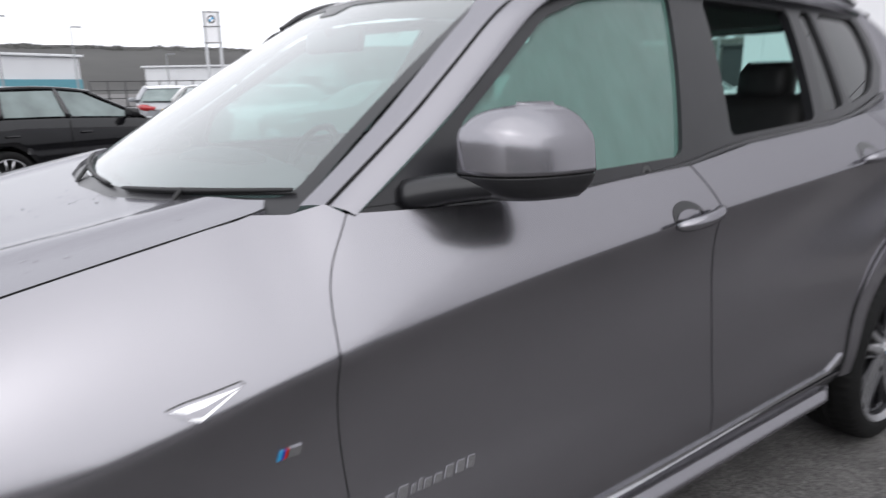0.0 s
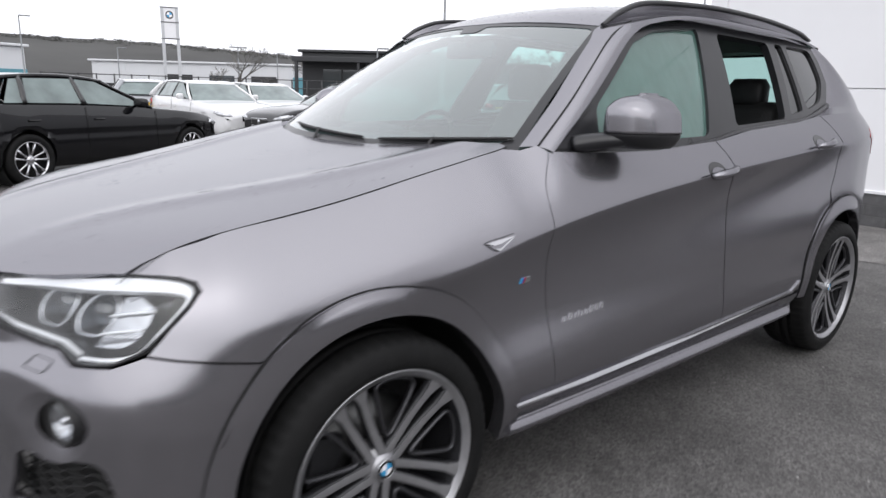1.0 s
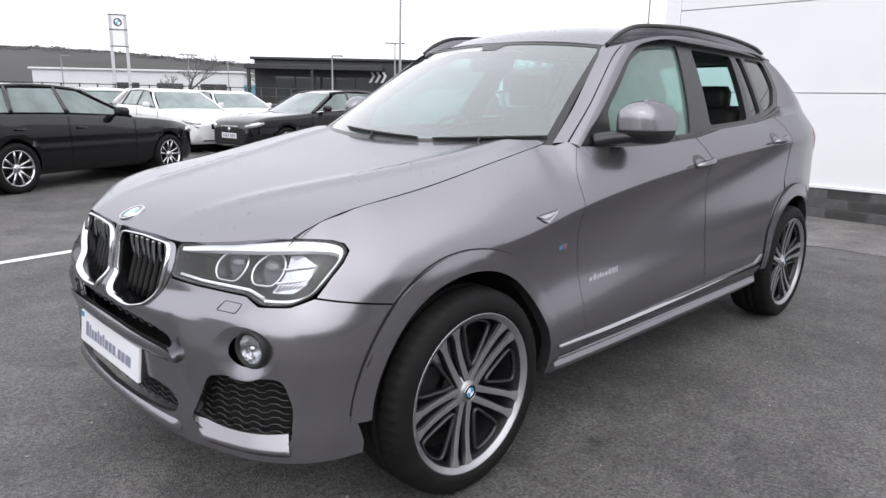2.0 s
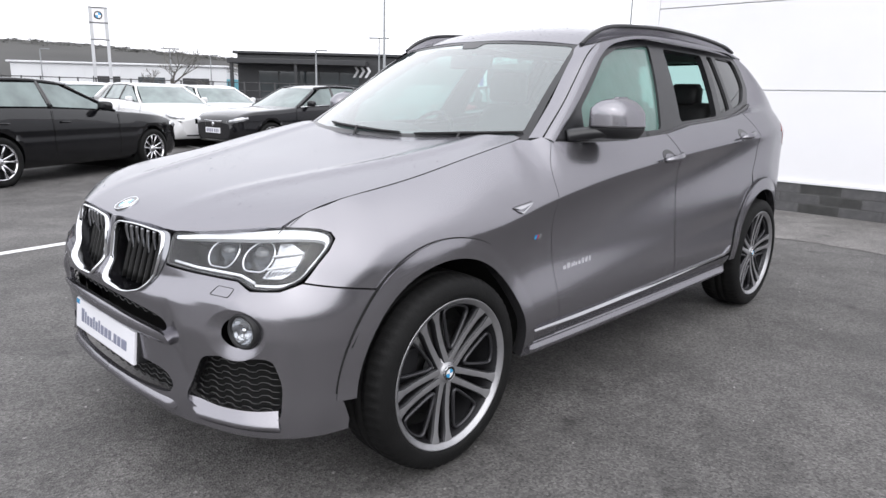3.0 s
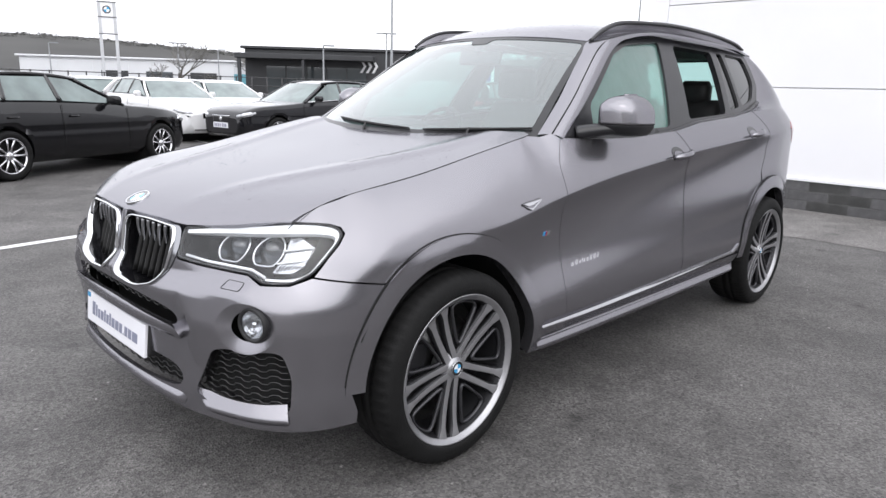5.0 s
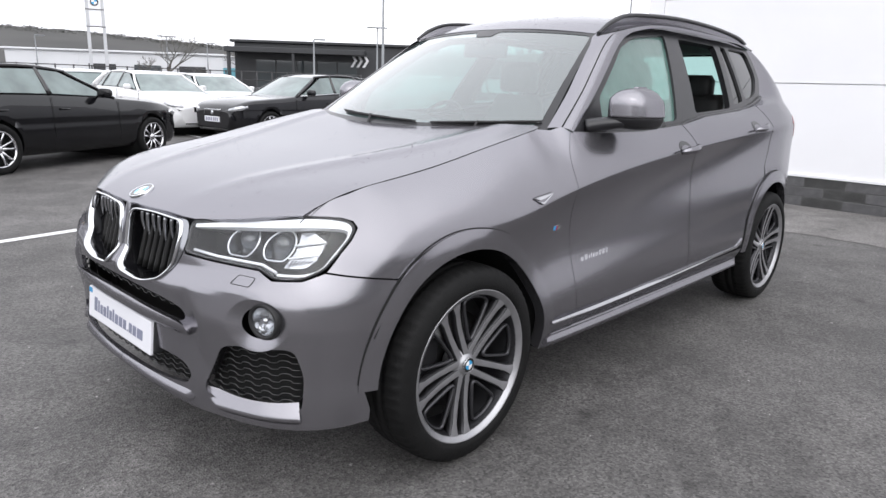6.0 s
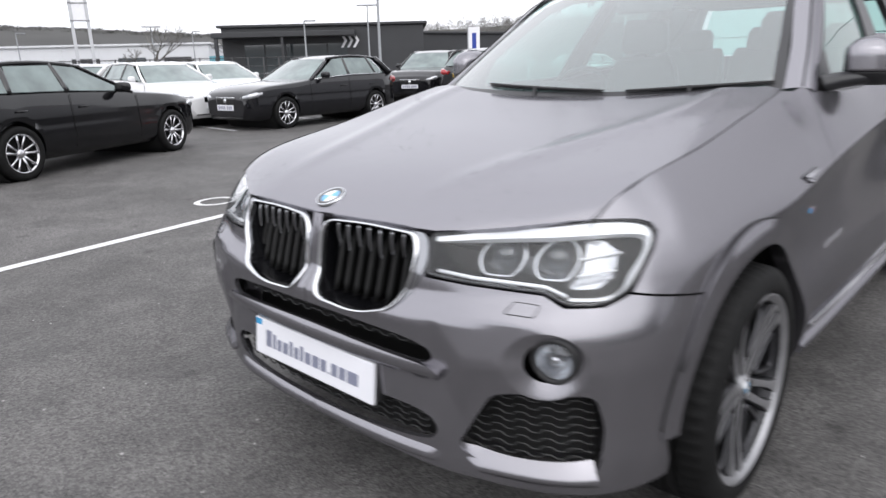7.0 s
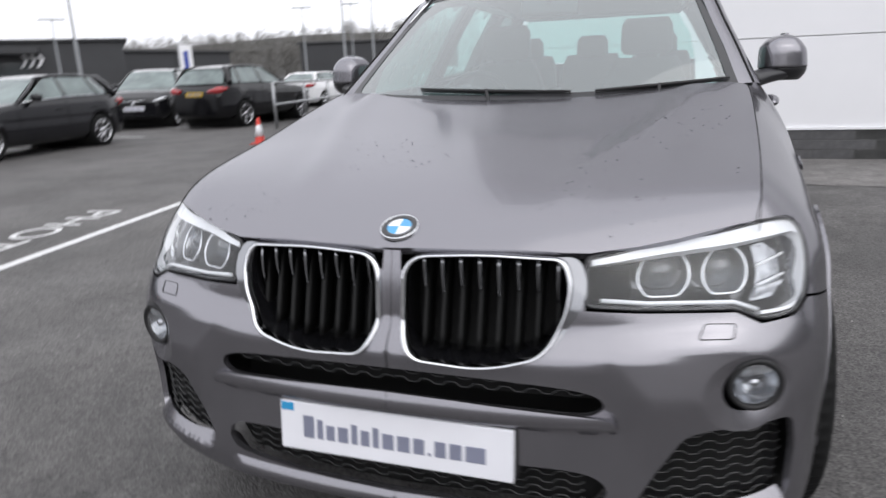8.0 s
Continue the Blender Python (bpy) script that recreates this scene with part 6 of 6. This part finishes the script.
        mir = part("door_mirror", blob((sx * (wbt + 0.11), ws[0] + 0.46, belt + 0.06), (0.095, 0.07, 0.062), 0.6, 0.75), paint, car)
        part("mirror_arm", tube([(sx * wbt * 0.97, ws[0] + 0.46, belt + 0.01), (sx * (wbt + 0.06), ws[0] + 0.46, belt + 0.03)], 0.02, 6), GLOSS_BLACK, mir)
        for y in (0.0, wb):
            plain_wheel(car, Matrix.Translation((sx * (w - 0.008), y, r)) @ (Matrix.Identity(4) if sx > 0 else Matrix.Rotation(math.pi, 4, "Z")), r, spokes)
        # head and tail lamps, door gaps, handles
        hl = [(sx * 0.46, L0 + 0.045, 0.635 + lift), (sx * 0.67, L0 + 0.105, 0.672 + lift), (sx * 0.805, L0 + 0.31, 0.725 + lift)]
        part("headlight", tube(spline(hl, 5), [0.030] * 2 + [0.052] * 3 + [0.064] * 4 + [0.035] * 2, 8, flat=0.85), CAR_LAMP, car, "clear headlight")
        tl = [(sx * 0.42 * w / 0.88, L1 - 0.012, 0.84 + lift), (sx * 0.68 * w / 0.88, L1 - 0.06, 0.87 + lift), (sx * 0.80 * w / 0.88, L1 - 0.26, 0.90 + lift)]
        part("tail_light", tube(spline(tl, 5), [0.055] * 3 + [0.085] * 5 + [0.05] * 3, 8), RED_LENS, car, "red tail light")
        for yy in (ws[0] + 0.10, ym + 0.0):
            part("door_gap", tube([(sx * (float(half(yy)) * f + 0.0005), yy, z) for f, z in ((0.968, 0.31 + lift), (1.0, 0.46 + lift), (0.992, 0.62 + lift), (0.998, 0.72 + lift), (0.975, float(top(yy)) - 0.04))], 0.004, 4), VOID, car)
        for yy in (ym - 0.20, wb - 0.10):
            part("door_handle", tube([(sx * (float(half(yy)) * 0.985 + o), yy + d2, 0.80 + lift + 0.01 * d2) for d2, o in ((-0.08, 0.0), (-0.06, 0.025), (0.06, 0.025), (0.08, 0.0))], 0.012, 6), paint, car)
    grille = part("grille", box(-0.30, 0.30, L0 - 0.006, L0 + 0.05, 0.53 + lift, 0.645 + lift, 0.02), GLOSS_BLACK, car)
    part("grille_strip", tube([(-0.31, L0 + 0.004, 0.655 + lift), (0.0, L0 - 0.008, 0.650 + lift), (0.31, L0 + 0.004, 0.655 + lift)], 0.009, 6), CHROME, grille)
    part("grille_badge", move(lathe([(0.0, 0.006), (0.040, 0.004), (0.046, 0.0)], 20, "z"), pose(0, L0 - 0.008, 0.585 + lift, 90, 0, 0)), CHROME, grille)
    part("lower_intake", box(-0.50, 0.50, L0 + 0.004, L0 + 0.06, 0.27 + lift * 0.7, 0.37 + lift * 0.7, 0.012), VOID, car)
    fp = part("front_plate", box(-0.26, 0.26, L0 - 0.022, L0 - 0.004, 0.40 + lift, 0.51 + lift, 0.004), PLATE, car, "white plate with plain dark bars")
    rp = part("rear_plate", box(-0.26, 0.26, L1 + 0.002, L1 + 0.018, 0.72 + lift, 0.83 + lift, 0.004), AMBER if amber else PLATE, car, "yellow plate with plain dark bars")
    for k in range(7):
        x = -0.215 + 0.062 * k + (0.02 if k > 3 else 0)
        part("bar", box(x, x + 0.040, L0 - 0.024, L0 - 0.021, 0.42 + lift, 0.49 + lift), INK, fp)
        part("bar", box(x, x + 0.040, L1 + 0.017, L1 + 0.0195, 0.74 + lift, 0.81 + lift), INK, rp)
    return car


# the black hatchback across the lane: near-side wheels at about (-8.75, 3.1) and (-7.5, 0.62)
parked_car("parked_hatchback", "black five-door hatchback parked broadside on asphalt", heading(-8.75 - 0.88 * 0.89, 3.10 - 0.88 * 0.45, -0.45, 0.89), BLACK_PAINT, wb=2.75, h=1.38, belt=0.96, hood_z=0.93)
parked_car("parked_hatchback", "charcoal hatchback with bright window strip, nose towards lane", heading(-11.22, 6.22, 0.10, -1.0), DARK_PAINT, wb=2.70, w=0.88, h=1.45, front=0.85, strip=CHROME, spokes=10)
parked_car("parked_hatchback", "white five-door hatchback facing the lane", heading(-12.95, 5.75, 1.0, 0.03), WHITE_PAINT)
parked_car("parked_hatchback", "white hatchback standing behind the charcoal car", heading(-14.3, 7.9, 1.0, 0.02), WHITE_PAINT)
parked_car("parked_saloon", "silver saloon with red tail lights in the far row", heading(-20.0, 5.6, -0.98, 0.2), SILVER_PAINT, h=1.43, third=False)
parked_car("parked_car", "dark red car among the far row of cars", heading(-22.0, 10.2, 0.9, -0.4), RED_PAINT)
parked_car("parked_crossover", "dark crossover facing the lane behind the charcoal hatchback", heading(-13.6, 13.4, 0.45, -0.9), DARK_PAINT, h=1.62, w=0.92, belt=1.10, hood_z=1.06, lift=0.10, r=0.35, wb=2.85)
parked_car("parked_saloon", "grey saloon half hidden between the dark cars", heading(-16.2, 16.4, 0.6, -0.8), SILVER_PAINT, h=1.43)
parked_car("parked_crossover", "black compact crossover seen from behind, yellow rear plate", heading(-11.0, 16.1, 0.03, 1.0), BLACK_PAINT, h=1.60, w=0.91, belt=1.08, hood_z=1.04, lift=0.10, r=0.345, wb=2.70, tail=(3.05, 3.36), spokes=5)
parked_car("parked_hatchback", "white hatchback with red tail lights beyond the railing", heading(-13.9, 26.2, 0.1, 1.0), WHITE_PAINT)
parked_car("parked_hatchback", "white hatchback in the row behind the showroom", heading(-9.5, 27.5, 0.3, -1.0), WHITE_PAINT)
# ---- the yard and the distance ----
def polar(az, d, z=0.0):
    """A place d metres from the yard's middle, az degrees to the left of +y."""
    return Vector((1.5 - d * math.sin(radians(az)), -1.7 + d * math.cos(radians(az)), z))


DARK_CLAD = material("dark_grey_cladding", (0.030, 0.031, 0.034), 0.5, vary=0.12, scale=0.6)
PALE_CLAD = material("pale_warehouse_cladding", (0.62, 0.63, 0.65), 0.5, vary=0.06, scale=0.3)
BLUE_BAND = material("teal_fascia", (0.10, 0.28, 0.34), 0.5, vary=0.1)
SHOP_GLASS = material("shop_glass", (0.05, 0.06, 0.065), 0.05, coat=1.0, vary=0.3, scale=0.4, spec=0.8)
SIGN_GREY = material("grey_sign_panel", (0.50, 0.51, 0.53), 0.4, vary=0.06)
SIGN_WHITE = material("white_sign", (0.80, 0.80, 0.82), 0.4, vary=0.03)
HILL = material("wooded_hillside", (0.052, 0.051, 0.049), 0.95, vary=0.30, scale=0.02, bump=0.15, bump_scale=0.15)
TWIG = material("bare_twigs", (0.15, 0.145, 0.135), 0.9, vary=0.3, scale=0.5)
LEAF = material("dark_evergreen", (0.115, 0.115, 0.110), 0.9, vary=0.2, scale=0.4)
BARK = material("grey_bark", (0.075, 0.066, 0.058), 0.9, vary=0.3, scale=3, bump=0.5, bump_scale=20)
CONE_RED = material("red_cone_plastic", (0.60, 0.045, 0.03), 0.45, vary=0.08)
FENCE_DARK = material("dark_fence_steel", (0.03, 0.03, 0.032), 0.5, vary=0.2)


def hall_building(name, label, az0, d0, az1, d1, height, depth, mat, ribs=6.0):
    a, b = polar(az0, d0), polar(az1, d1)
    run = b - a
    n = run.length
    ob = thing(name, label, "building", Matrix.Translation(a) @ Matrix.Rotation(math.atan2(run.y, run.x), 4, "Z"))
    part("wall", box(0, n, 0, depth, 0, height, 0.05, 1), mat, ob)
    part("roof", box(-0.3, n + 0.3, -0.3, depth + 0.3, height, height + 0.22, 0.04, 1), mat, ob)
    for k in range(1, int(n / ribs)):
        part("panel_joint", box(k * ribs - 0.05, k * ribs + 0.05, -0.05, 0.0, 0.1, height - 0.1), mat, ob)
    return ob, n


# dark showroom with three arrows
dark, n = hall_building("dark_showroom", "low dark grey car showroom with white arrow signs", 60.2, 60, 44.2, 58, 4.35, 16, DARK_CLAD)
k = dark.matrix_world.inverted()
for q in range(3):
    x0 = (0.585 + 0.030 * q) * n
    bm = bmesh.new()
    pr = [(0, 0), (0.22, 0), (0.55, 0.55), (0.22, 1.1), (0, 1.1), (0.33, 0.55)]
    f = [bm.verts.new((x0 + px, -0.12, 2.62 + pz)) for px, pz in pr]
    g = [bm.verts.new((x0 + px, -0.02, 2.62 + pz)) for px, pz in pr]
    for i in range(6):
        bm.faces.new((f[i], g[i], g[(i + 1) % 6], f[(i + 1) % 6]))
    bm.faces.new(f)
    bmesh.ops.recalc_face_normals(bm, faces=bm.faces)
    part("arrow_sign", bm, SIGN_WHITE, dark, "white chevron sign")
for q in range(5):
    part("window", box(1.8 + 1.7 * q, 3.4 + 1.7 * q, -0.06, 0.0, 0.4, 3.0, 0.02, 1), SHOP_GLASS, dark)
part("porch", join(box(-0.2, 11.0, -2.4, -0.1, 3.5, 3.9, 0.03, 1), box(0, 0.25, -2.3, -2.05, 0, 3.5), box(5.2, 5.4, -2.3, -2.1, 0, 3.5)), DARK_CLAD, dark)
for q in range(3):
    part("wall_light", box(7.4 + 0.9 * q, 8.0 + 0.9 * q, -0.15, -0.02, 1.5, 1.62), STRIPE_RED, dark)
hall_building("dark_annexe", "long low dark annexe beside the showroom", 44.6, 66, 36.5, 74, 3.9, 10, DARK_CLAD)
shed, n = hall_building("pale_warehouse", "long pale industrial warehouse", 76.0, 92, 61.2, 84, 3.9, 25, PALE_CLAD, 4.0)
part("plinth", box(0, n, -0.08, 0, 0, 1.4), DARK_CLAD, shed)
for q in range(4):
    part("door", box(9 + 5.0 * q, 12 + 5.0 * q, -0.14, -0.02, 0, 2.6, 0.03, 1), (DARK_CLAD, SHOP_GLASS, DARK_CLAD, BLUE_BAND)[q], shed)
shop, n = hall_building("pale_shop", "pale shop building with a teal fascia", 93.0, 62, 80.0, 70, 4.2, 14, PALE_CLAD, 5.0)
part("fascia", box(0, n, -0.12, 0, 1.2, 2.3), BLUE_BAND, shop)
canopy, n = hall_building("pale_canopy_building", "white building with a dark roof band", 104, 40, 90.5, 44, 4.6, 14, PALE_CLAD, 5.0)
part("roof_band", box(-0.3, n + 0.5, -0.6, 0, 3.6, 4.5, 0.03, 1), DARK_CLAD, canopy)
hall_building("flat_roof_pavilion", "low dark pavilion beyond the parked cars", 31.0, 80, 22.0, 80, 4.8, 12, DARK_CLAD)

# pylon sign
py = polar(69.9, 50)
pylon = thing("pylon_sign", "tall white dealership pylon sign on two posts", "sign", Matrix.Translation(py) @ Matrix.Rotation(radians(70 - 0), 4, "Z"))
for sx in (-0.46, 0.46):
    part("post", box(sx - 0.10, sx + 0.10, -0.10, 0.10, 0, 6.30, 0.02, 1), SIGN_GREY, pylon)
board = part("sign_board", box(-0.36, 0.36, -0.08, 0.08, 4.35, 6.28, 0.02, 1), SIGN_WHITE, pylon)
roundel(board, Matrix.Translation((0.0, -0.082, 5.85)) @ pose(0, 0, 0, 90, 0, 0), 0.27)
for z in (4.30, 5.36, 6.30):
    part("sign_seam", box(-0.58, 0.58, -0.12, 0.12, z, z + 0.05, 0.01, 1), FENCE_DARK, pylon)

# lamp posts
def lamp_post(az, d, hgt, arms=1, r=0.07):
    base = polar(az, d)
    post = thing("lamp_post", "tall grey steel lamp post", "lamp post", Matrix.Translation(base) @ Matrix.Rotation(radians(az), 4, "Z"), "lamp posts in the yard")
    part("column", tube([(0, 0, 0), (0, 0, 1.0), (0, 0, 1.05), (0, 0, hgt)], [r * 1.5, r * 1.5, r, r * 0.6], 10), POLE_GREY, post)
    for s in ((-1, 1) if arms == 2 else (1,)):
        part("lamp_head", box(min(0, 0.75 * s), max(0, 0.75 * s), -0.12, 0.12, hgt - 0.03, hgt + 0.06, 0.03), POLE_GREY, post)
    return post


for az, d, hgt, arms in ((47.9, 34, 9.5, 1), (48.7, 51, 5.3, 2), (53.8, 46, 4.0, 1), (28.1, 41, 9.0, 1), (30.9, 56, 6.4, 2), (25.6, 47, 7.5, 1), (27.0, 60, 7.0, 2), (65.2, 62, 4.6, 2), (74.0, 70, 4.5, 1), (62.3, 70, 4.6, 1), (80.0, 60, 6.0, 1), (84.5, 55, 6.2, 1)):
    lamp_post(az, d, hgt, arms)

# banner, railing, cone
bp0 = polar(40.6, 50)
ban = thing("banner", "tall white banner on a pole", "banner", Matrix.Translation(bp0) @ Matrix.Rotation(radians(40), 4, "Z"))
part("pole", tube([(0, 0, 0), (0, 0, 3.7)], 0.04, 8), POLE_GREY, ban)
part("cloth", box(0.04, 0.85, -0.02, 0.02, 1.5, 3.6, 0.01, 1), SIGN_WHITE, ban)
part("bar", box(0.3, 0.6, -0.03, -0.021, 1.9, 3.2), DEEP_BLUE, ban)

rail_pts = [Vector((-8.75, 12.5, 0)), Vector((-9.3, 14.9, 0)), Vector((-9.85, 17.3, 0)), Vector((-10.4, 19.7, 0))]
railing = thing("railing", "galvanised steel hand railing by the lane", "railing")
for p in rail_pts:
    part("post", tube([p, p + Vector((0, 0, 1.12))], 0.035, 10), STEEL, railing)
for z in (1.10, 0.58):
    part("rail", tube([p + Vector((0, 0, z)) for p in rail_pts], 0.030, 10), STEEL, railing)

cone = thing("traffic_cone", "red and white traffic cone on the asphalt", "traffic cone", Matrix.Translation((-7.0, 9.15, 0)) @ Matrix.Diagonal((0.7, 0.7, 0.66, 1)))
part("base", box(-0.20, 0.20, -0.20, 0.20, 0, 0.04, 0.012), CONE_RED, cone)
part("cone_body", lathe([(0.15, 0.035), (0.13, 0.09), (0.035, 0.74), (0.0, 0.75)], 24, "z"), CONE_RED, cone)
part("sleeve", lathe([(0.113, 0.22), (0.116, 0.22), (0.066, 0.54), (0.063, 0.54)], 24, "z"), SIGN_WHITE, cone, "white reflective sleeve")

# fence before the far buildings
fence = thing("mesh_fence", "dark steel fence along the far edge of the yard", "fence")
prev = None
for az in np.arange(50, 80, 1.2):
    p = polar(az, 48)
    part("post", tube([p, p + Vector((0, 0, 1.9))], 0.05, 6), FENCE_DARK, fence)
    if prev is not None:
        for z in (0.3, 0.8, 1.3, 1.85):
            part("rail", tube([prev + Vector((0, 0, z)), p + Vector((0, 0, z))], 0.03, 5), FENCE_DARK, fence)
    prev = p

# hills all round
bm = bmesh.new()
rows = []
for i in range(181):
    az = 2.0 * i
    crest = 20 + 9 * noise.noise((math.cos(radians(az)) * 2.2, math.sin(radians(az)) * 2.2, 0.3)) + 3 * noise.noise((math.cos(radians(az)) * 9, math.sin(radians(az)) * 9, 1.3))
    if 55 < az < 110:
        crest = 1.3 + 430 * math.tan(radians(float(np.interp(az, (55, 61, 70, 76, 84, 100, 110), (2.3, 2.75, 3.25, 3.4, 3.45, 3.4, 3.2))))) + 0.8 * noise.noise((az * 0.3, 0, 0)) - 1.5
    row = []
    for j, (d, f) in enumerate(((250, 0.0), (300, 0.25), (350, 0.58), (400, 0.86), (430, 1.0), (520, 1.05))):
        p = polar(az, d, -0.3 + crest * f)
        row.append(bm.verts.new(p))
    rows.append(row)
for p, q in zip(rows, rows[1:]):
    for j in range(5):
        bm.faces.new((p[j], q[j], q[j + 1], p[j + 1]))
for f in bm.faces:
    f.smooth = True
bmesh.ops.recalc_face_normals(bm, faces=bm.faces)
tagged(part("far_hill", bm, HILL), "long wooded hills on the horizon", "hill", kind="structure")


def clumps(name, label, spots, mat, seed, leaf=(0.25, 0.6), slim=0.6):
    """Many far trees as one: crowns of small tilted flakes round short trunks."""
    rng = random.Random(seed)
    V, F = [], []
    for p, hgt, wid, count in spots:
        for _ in range(count):
            t = rng.random() ** 0.7
            rr = wid * (0.25 + 0.75 * math.sin(math.pi * min(1, 0.12 + 0.85 * t))) * rng.random() ** 0.5
            a = rng.uniform(0, 2 * math.pi)
            c = Vector((p.x + rr * math.cos(a), p.y + rr * math.sin(a), p.z + hgt * (0.15 + 0.88 * t) * rng.uniform(0.9, 1.05)))
            s = rng.uniform(*leaf)
            u, v = (Vector((rng.gauss(0, 1), rng.gauss(0, 1), rng.gauss(0, 1))).normalized() * s for _ in range(2))
            i = len(V)
            V += [c - u, c + v * slim, c + u]
            F.append((i, i + 1, i + 2))
    me = bpy.data.meshes.new(name)
    me.from_pydata([tuple(v) for v in V], [], F)
    return tagged(part(name, me, mat), label, "trees", kind="stuff")


rng = random.Random(3)
spots = []
for k in range(420):
    az = rng.uniform(12, 46)
    d = rng.uniform(115, 165)
    el = float(np.interp(az, (12, 24, 30, 36, 41, 46), (4.4, 4.3, 3.9, 3.7, 3.4, 2.9)))
    hgt = (1.3 + 135 * math.tan(radians(el))) * rng.uniform(0.62, 1.0) * d / 135
    spots.append((polar(az, d), hgt, hgt * rng.uniform(0.12, 0.22), 260))
clumps("far_woods", "bare and evergreen woods behind the yard", spots, TWIG, 1, (0.3, 0.8), 0.10)
spots = []
for k in range(520):
    az = rng.uniform(50, 104)
    f = rng.uniform(0.86, 1.0)
    crest = 430 * math.tan(radians(float(np.interp(az, (55, 61, 70, 76, 84, 100, 110), (2.3, 2.75, 3.25, 3.4, 3.45, 3.4, 3.2)))))
    d = float(np.interp(f, (0, 0.25, 0.58, 0.86, 1.0), (250, 300, 350, 400, 430)))
    spots.append((polar(az, d, crest * f - 1.5), rng.uniform(0.7, 1.9), rng.uniform(3, 6), 40))
clumps("hill_woods", "dark woods covering the far hillside", spots, LEAF, 2, (0.5, 1.3))


def bare_tree(az, d, hgt, seed):
    rng = random.Random(seed)
    base = polar(az, d)
    tree = thing("bare_tree", "leafless winter tree with a spread of fine twigs", "tree", Matrix.Translation(base), "bare trees")
    segs = []

    def grow(p, way, ln, r, depth):
        q = p + way * ln
        segs.append((p, q, r, r * 0.7, depth))
        if depth < 5:
            for _ in range(3 if depth < 4 else 4):
                w2 = (way + Vector((rng.gauss(0, 0.45), rng.gauss(0, 0.45), rng.gauss(0.08, 0.25)))).normalized()
                grow(p + way * ln * rng.uniform(0.6, 1.0), w2, ln * rng.uniform(0.55, 0.85), r * 0.55, depth + 1)

    grow(Vector((0, 0, 0)), Vector((0, 0, 1)), hgt * 0.28, hgt * 0.022, 0)
    for nm, sel, mat in (("trunk", (0, 1), BARK), ("crown", (2, 3, 4, 5), TWIG)):
        V, F = [], []
        for p, q, r0, r1, dp in segs:
            if dp in sel:
                t = (q - p).normalized()
                s = t.orthogonal().normalized()
                w = t.cross(s)
                i, r0, r1 = len(V), max(r0, 0.012), max(r1, 0.008)
                for c, r in ((p, r0), (q, r1)):
                    V += [tuple(c + s * r), tuple(c - s * r * 0.5 + w * r * 0.87), tuple(c - s * r * 0.5 - w * r * 0.87)]
                F += [(i, i + 1, i + 4, i + 3), (i + 1, i + 2, i + 5, i + 4), (i + 2, i, i + 3, i + 5)]
        me = bpy.data.meshes.new(nm)
        me.from_pydata(V, [], F)
        part(nm, me, mat, tree)


for az, d, hgt, sd in ((65.2, 60, 7.6, 4), (59.3, 68, 6.0, 5), (66.5, 63, 3.6, 6), (57.8, 70, 5.5, 7), (63.0, 66, 3.4, 8)):
    bare_tree(az, d, hgt, sd)
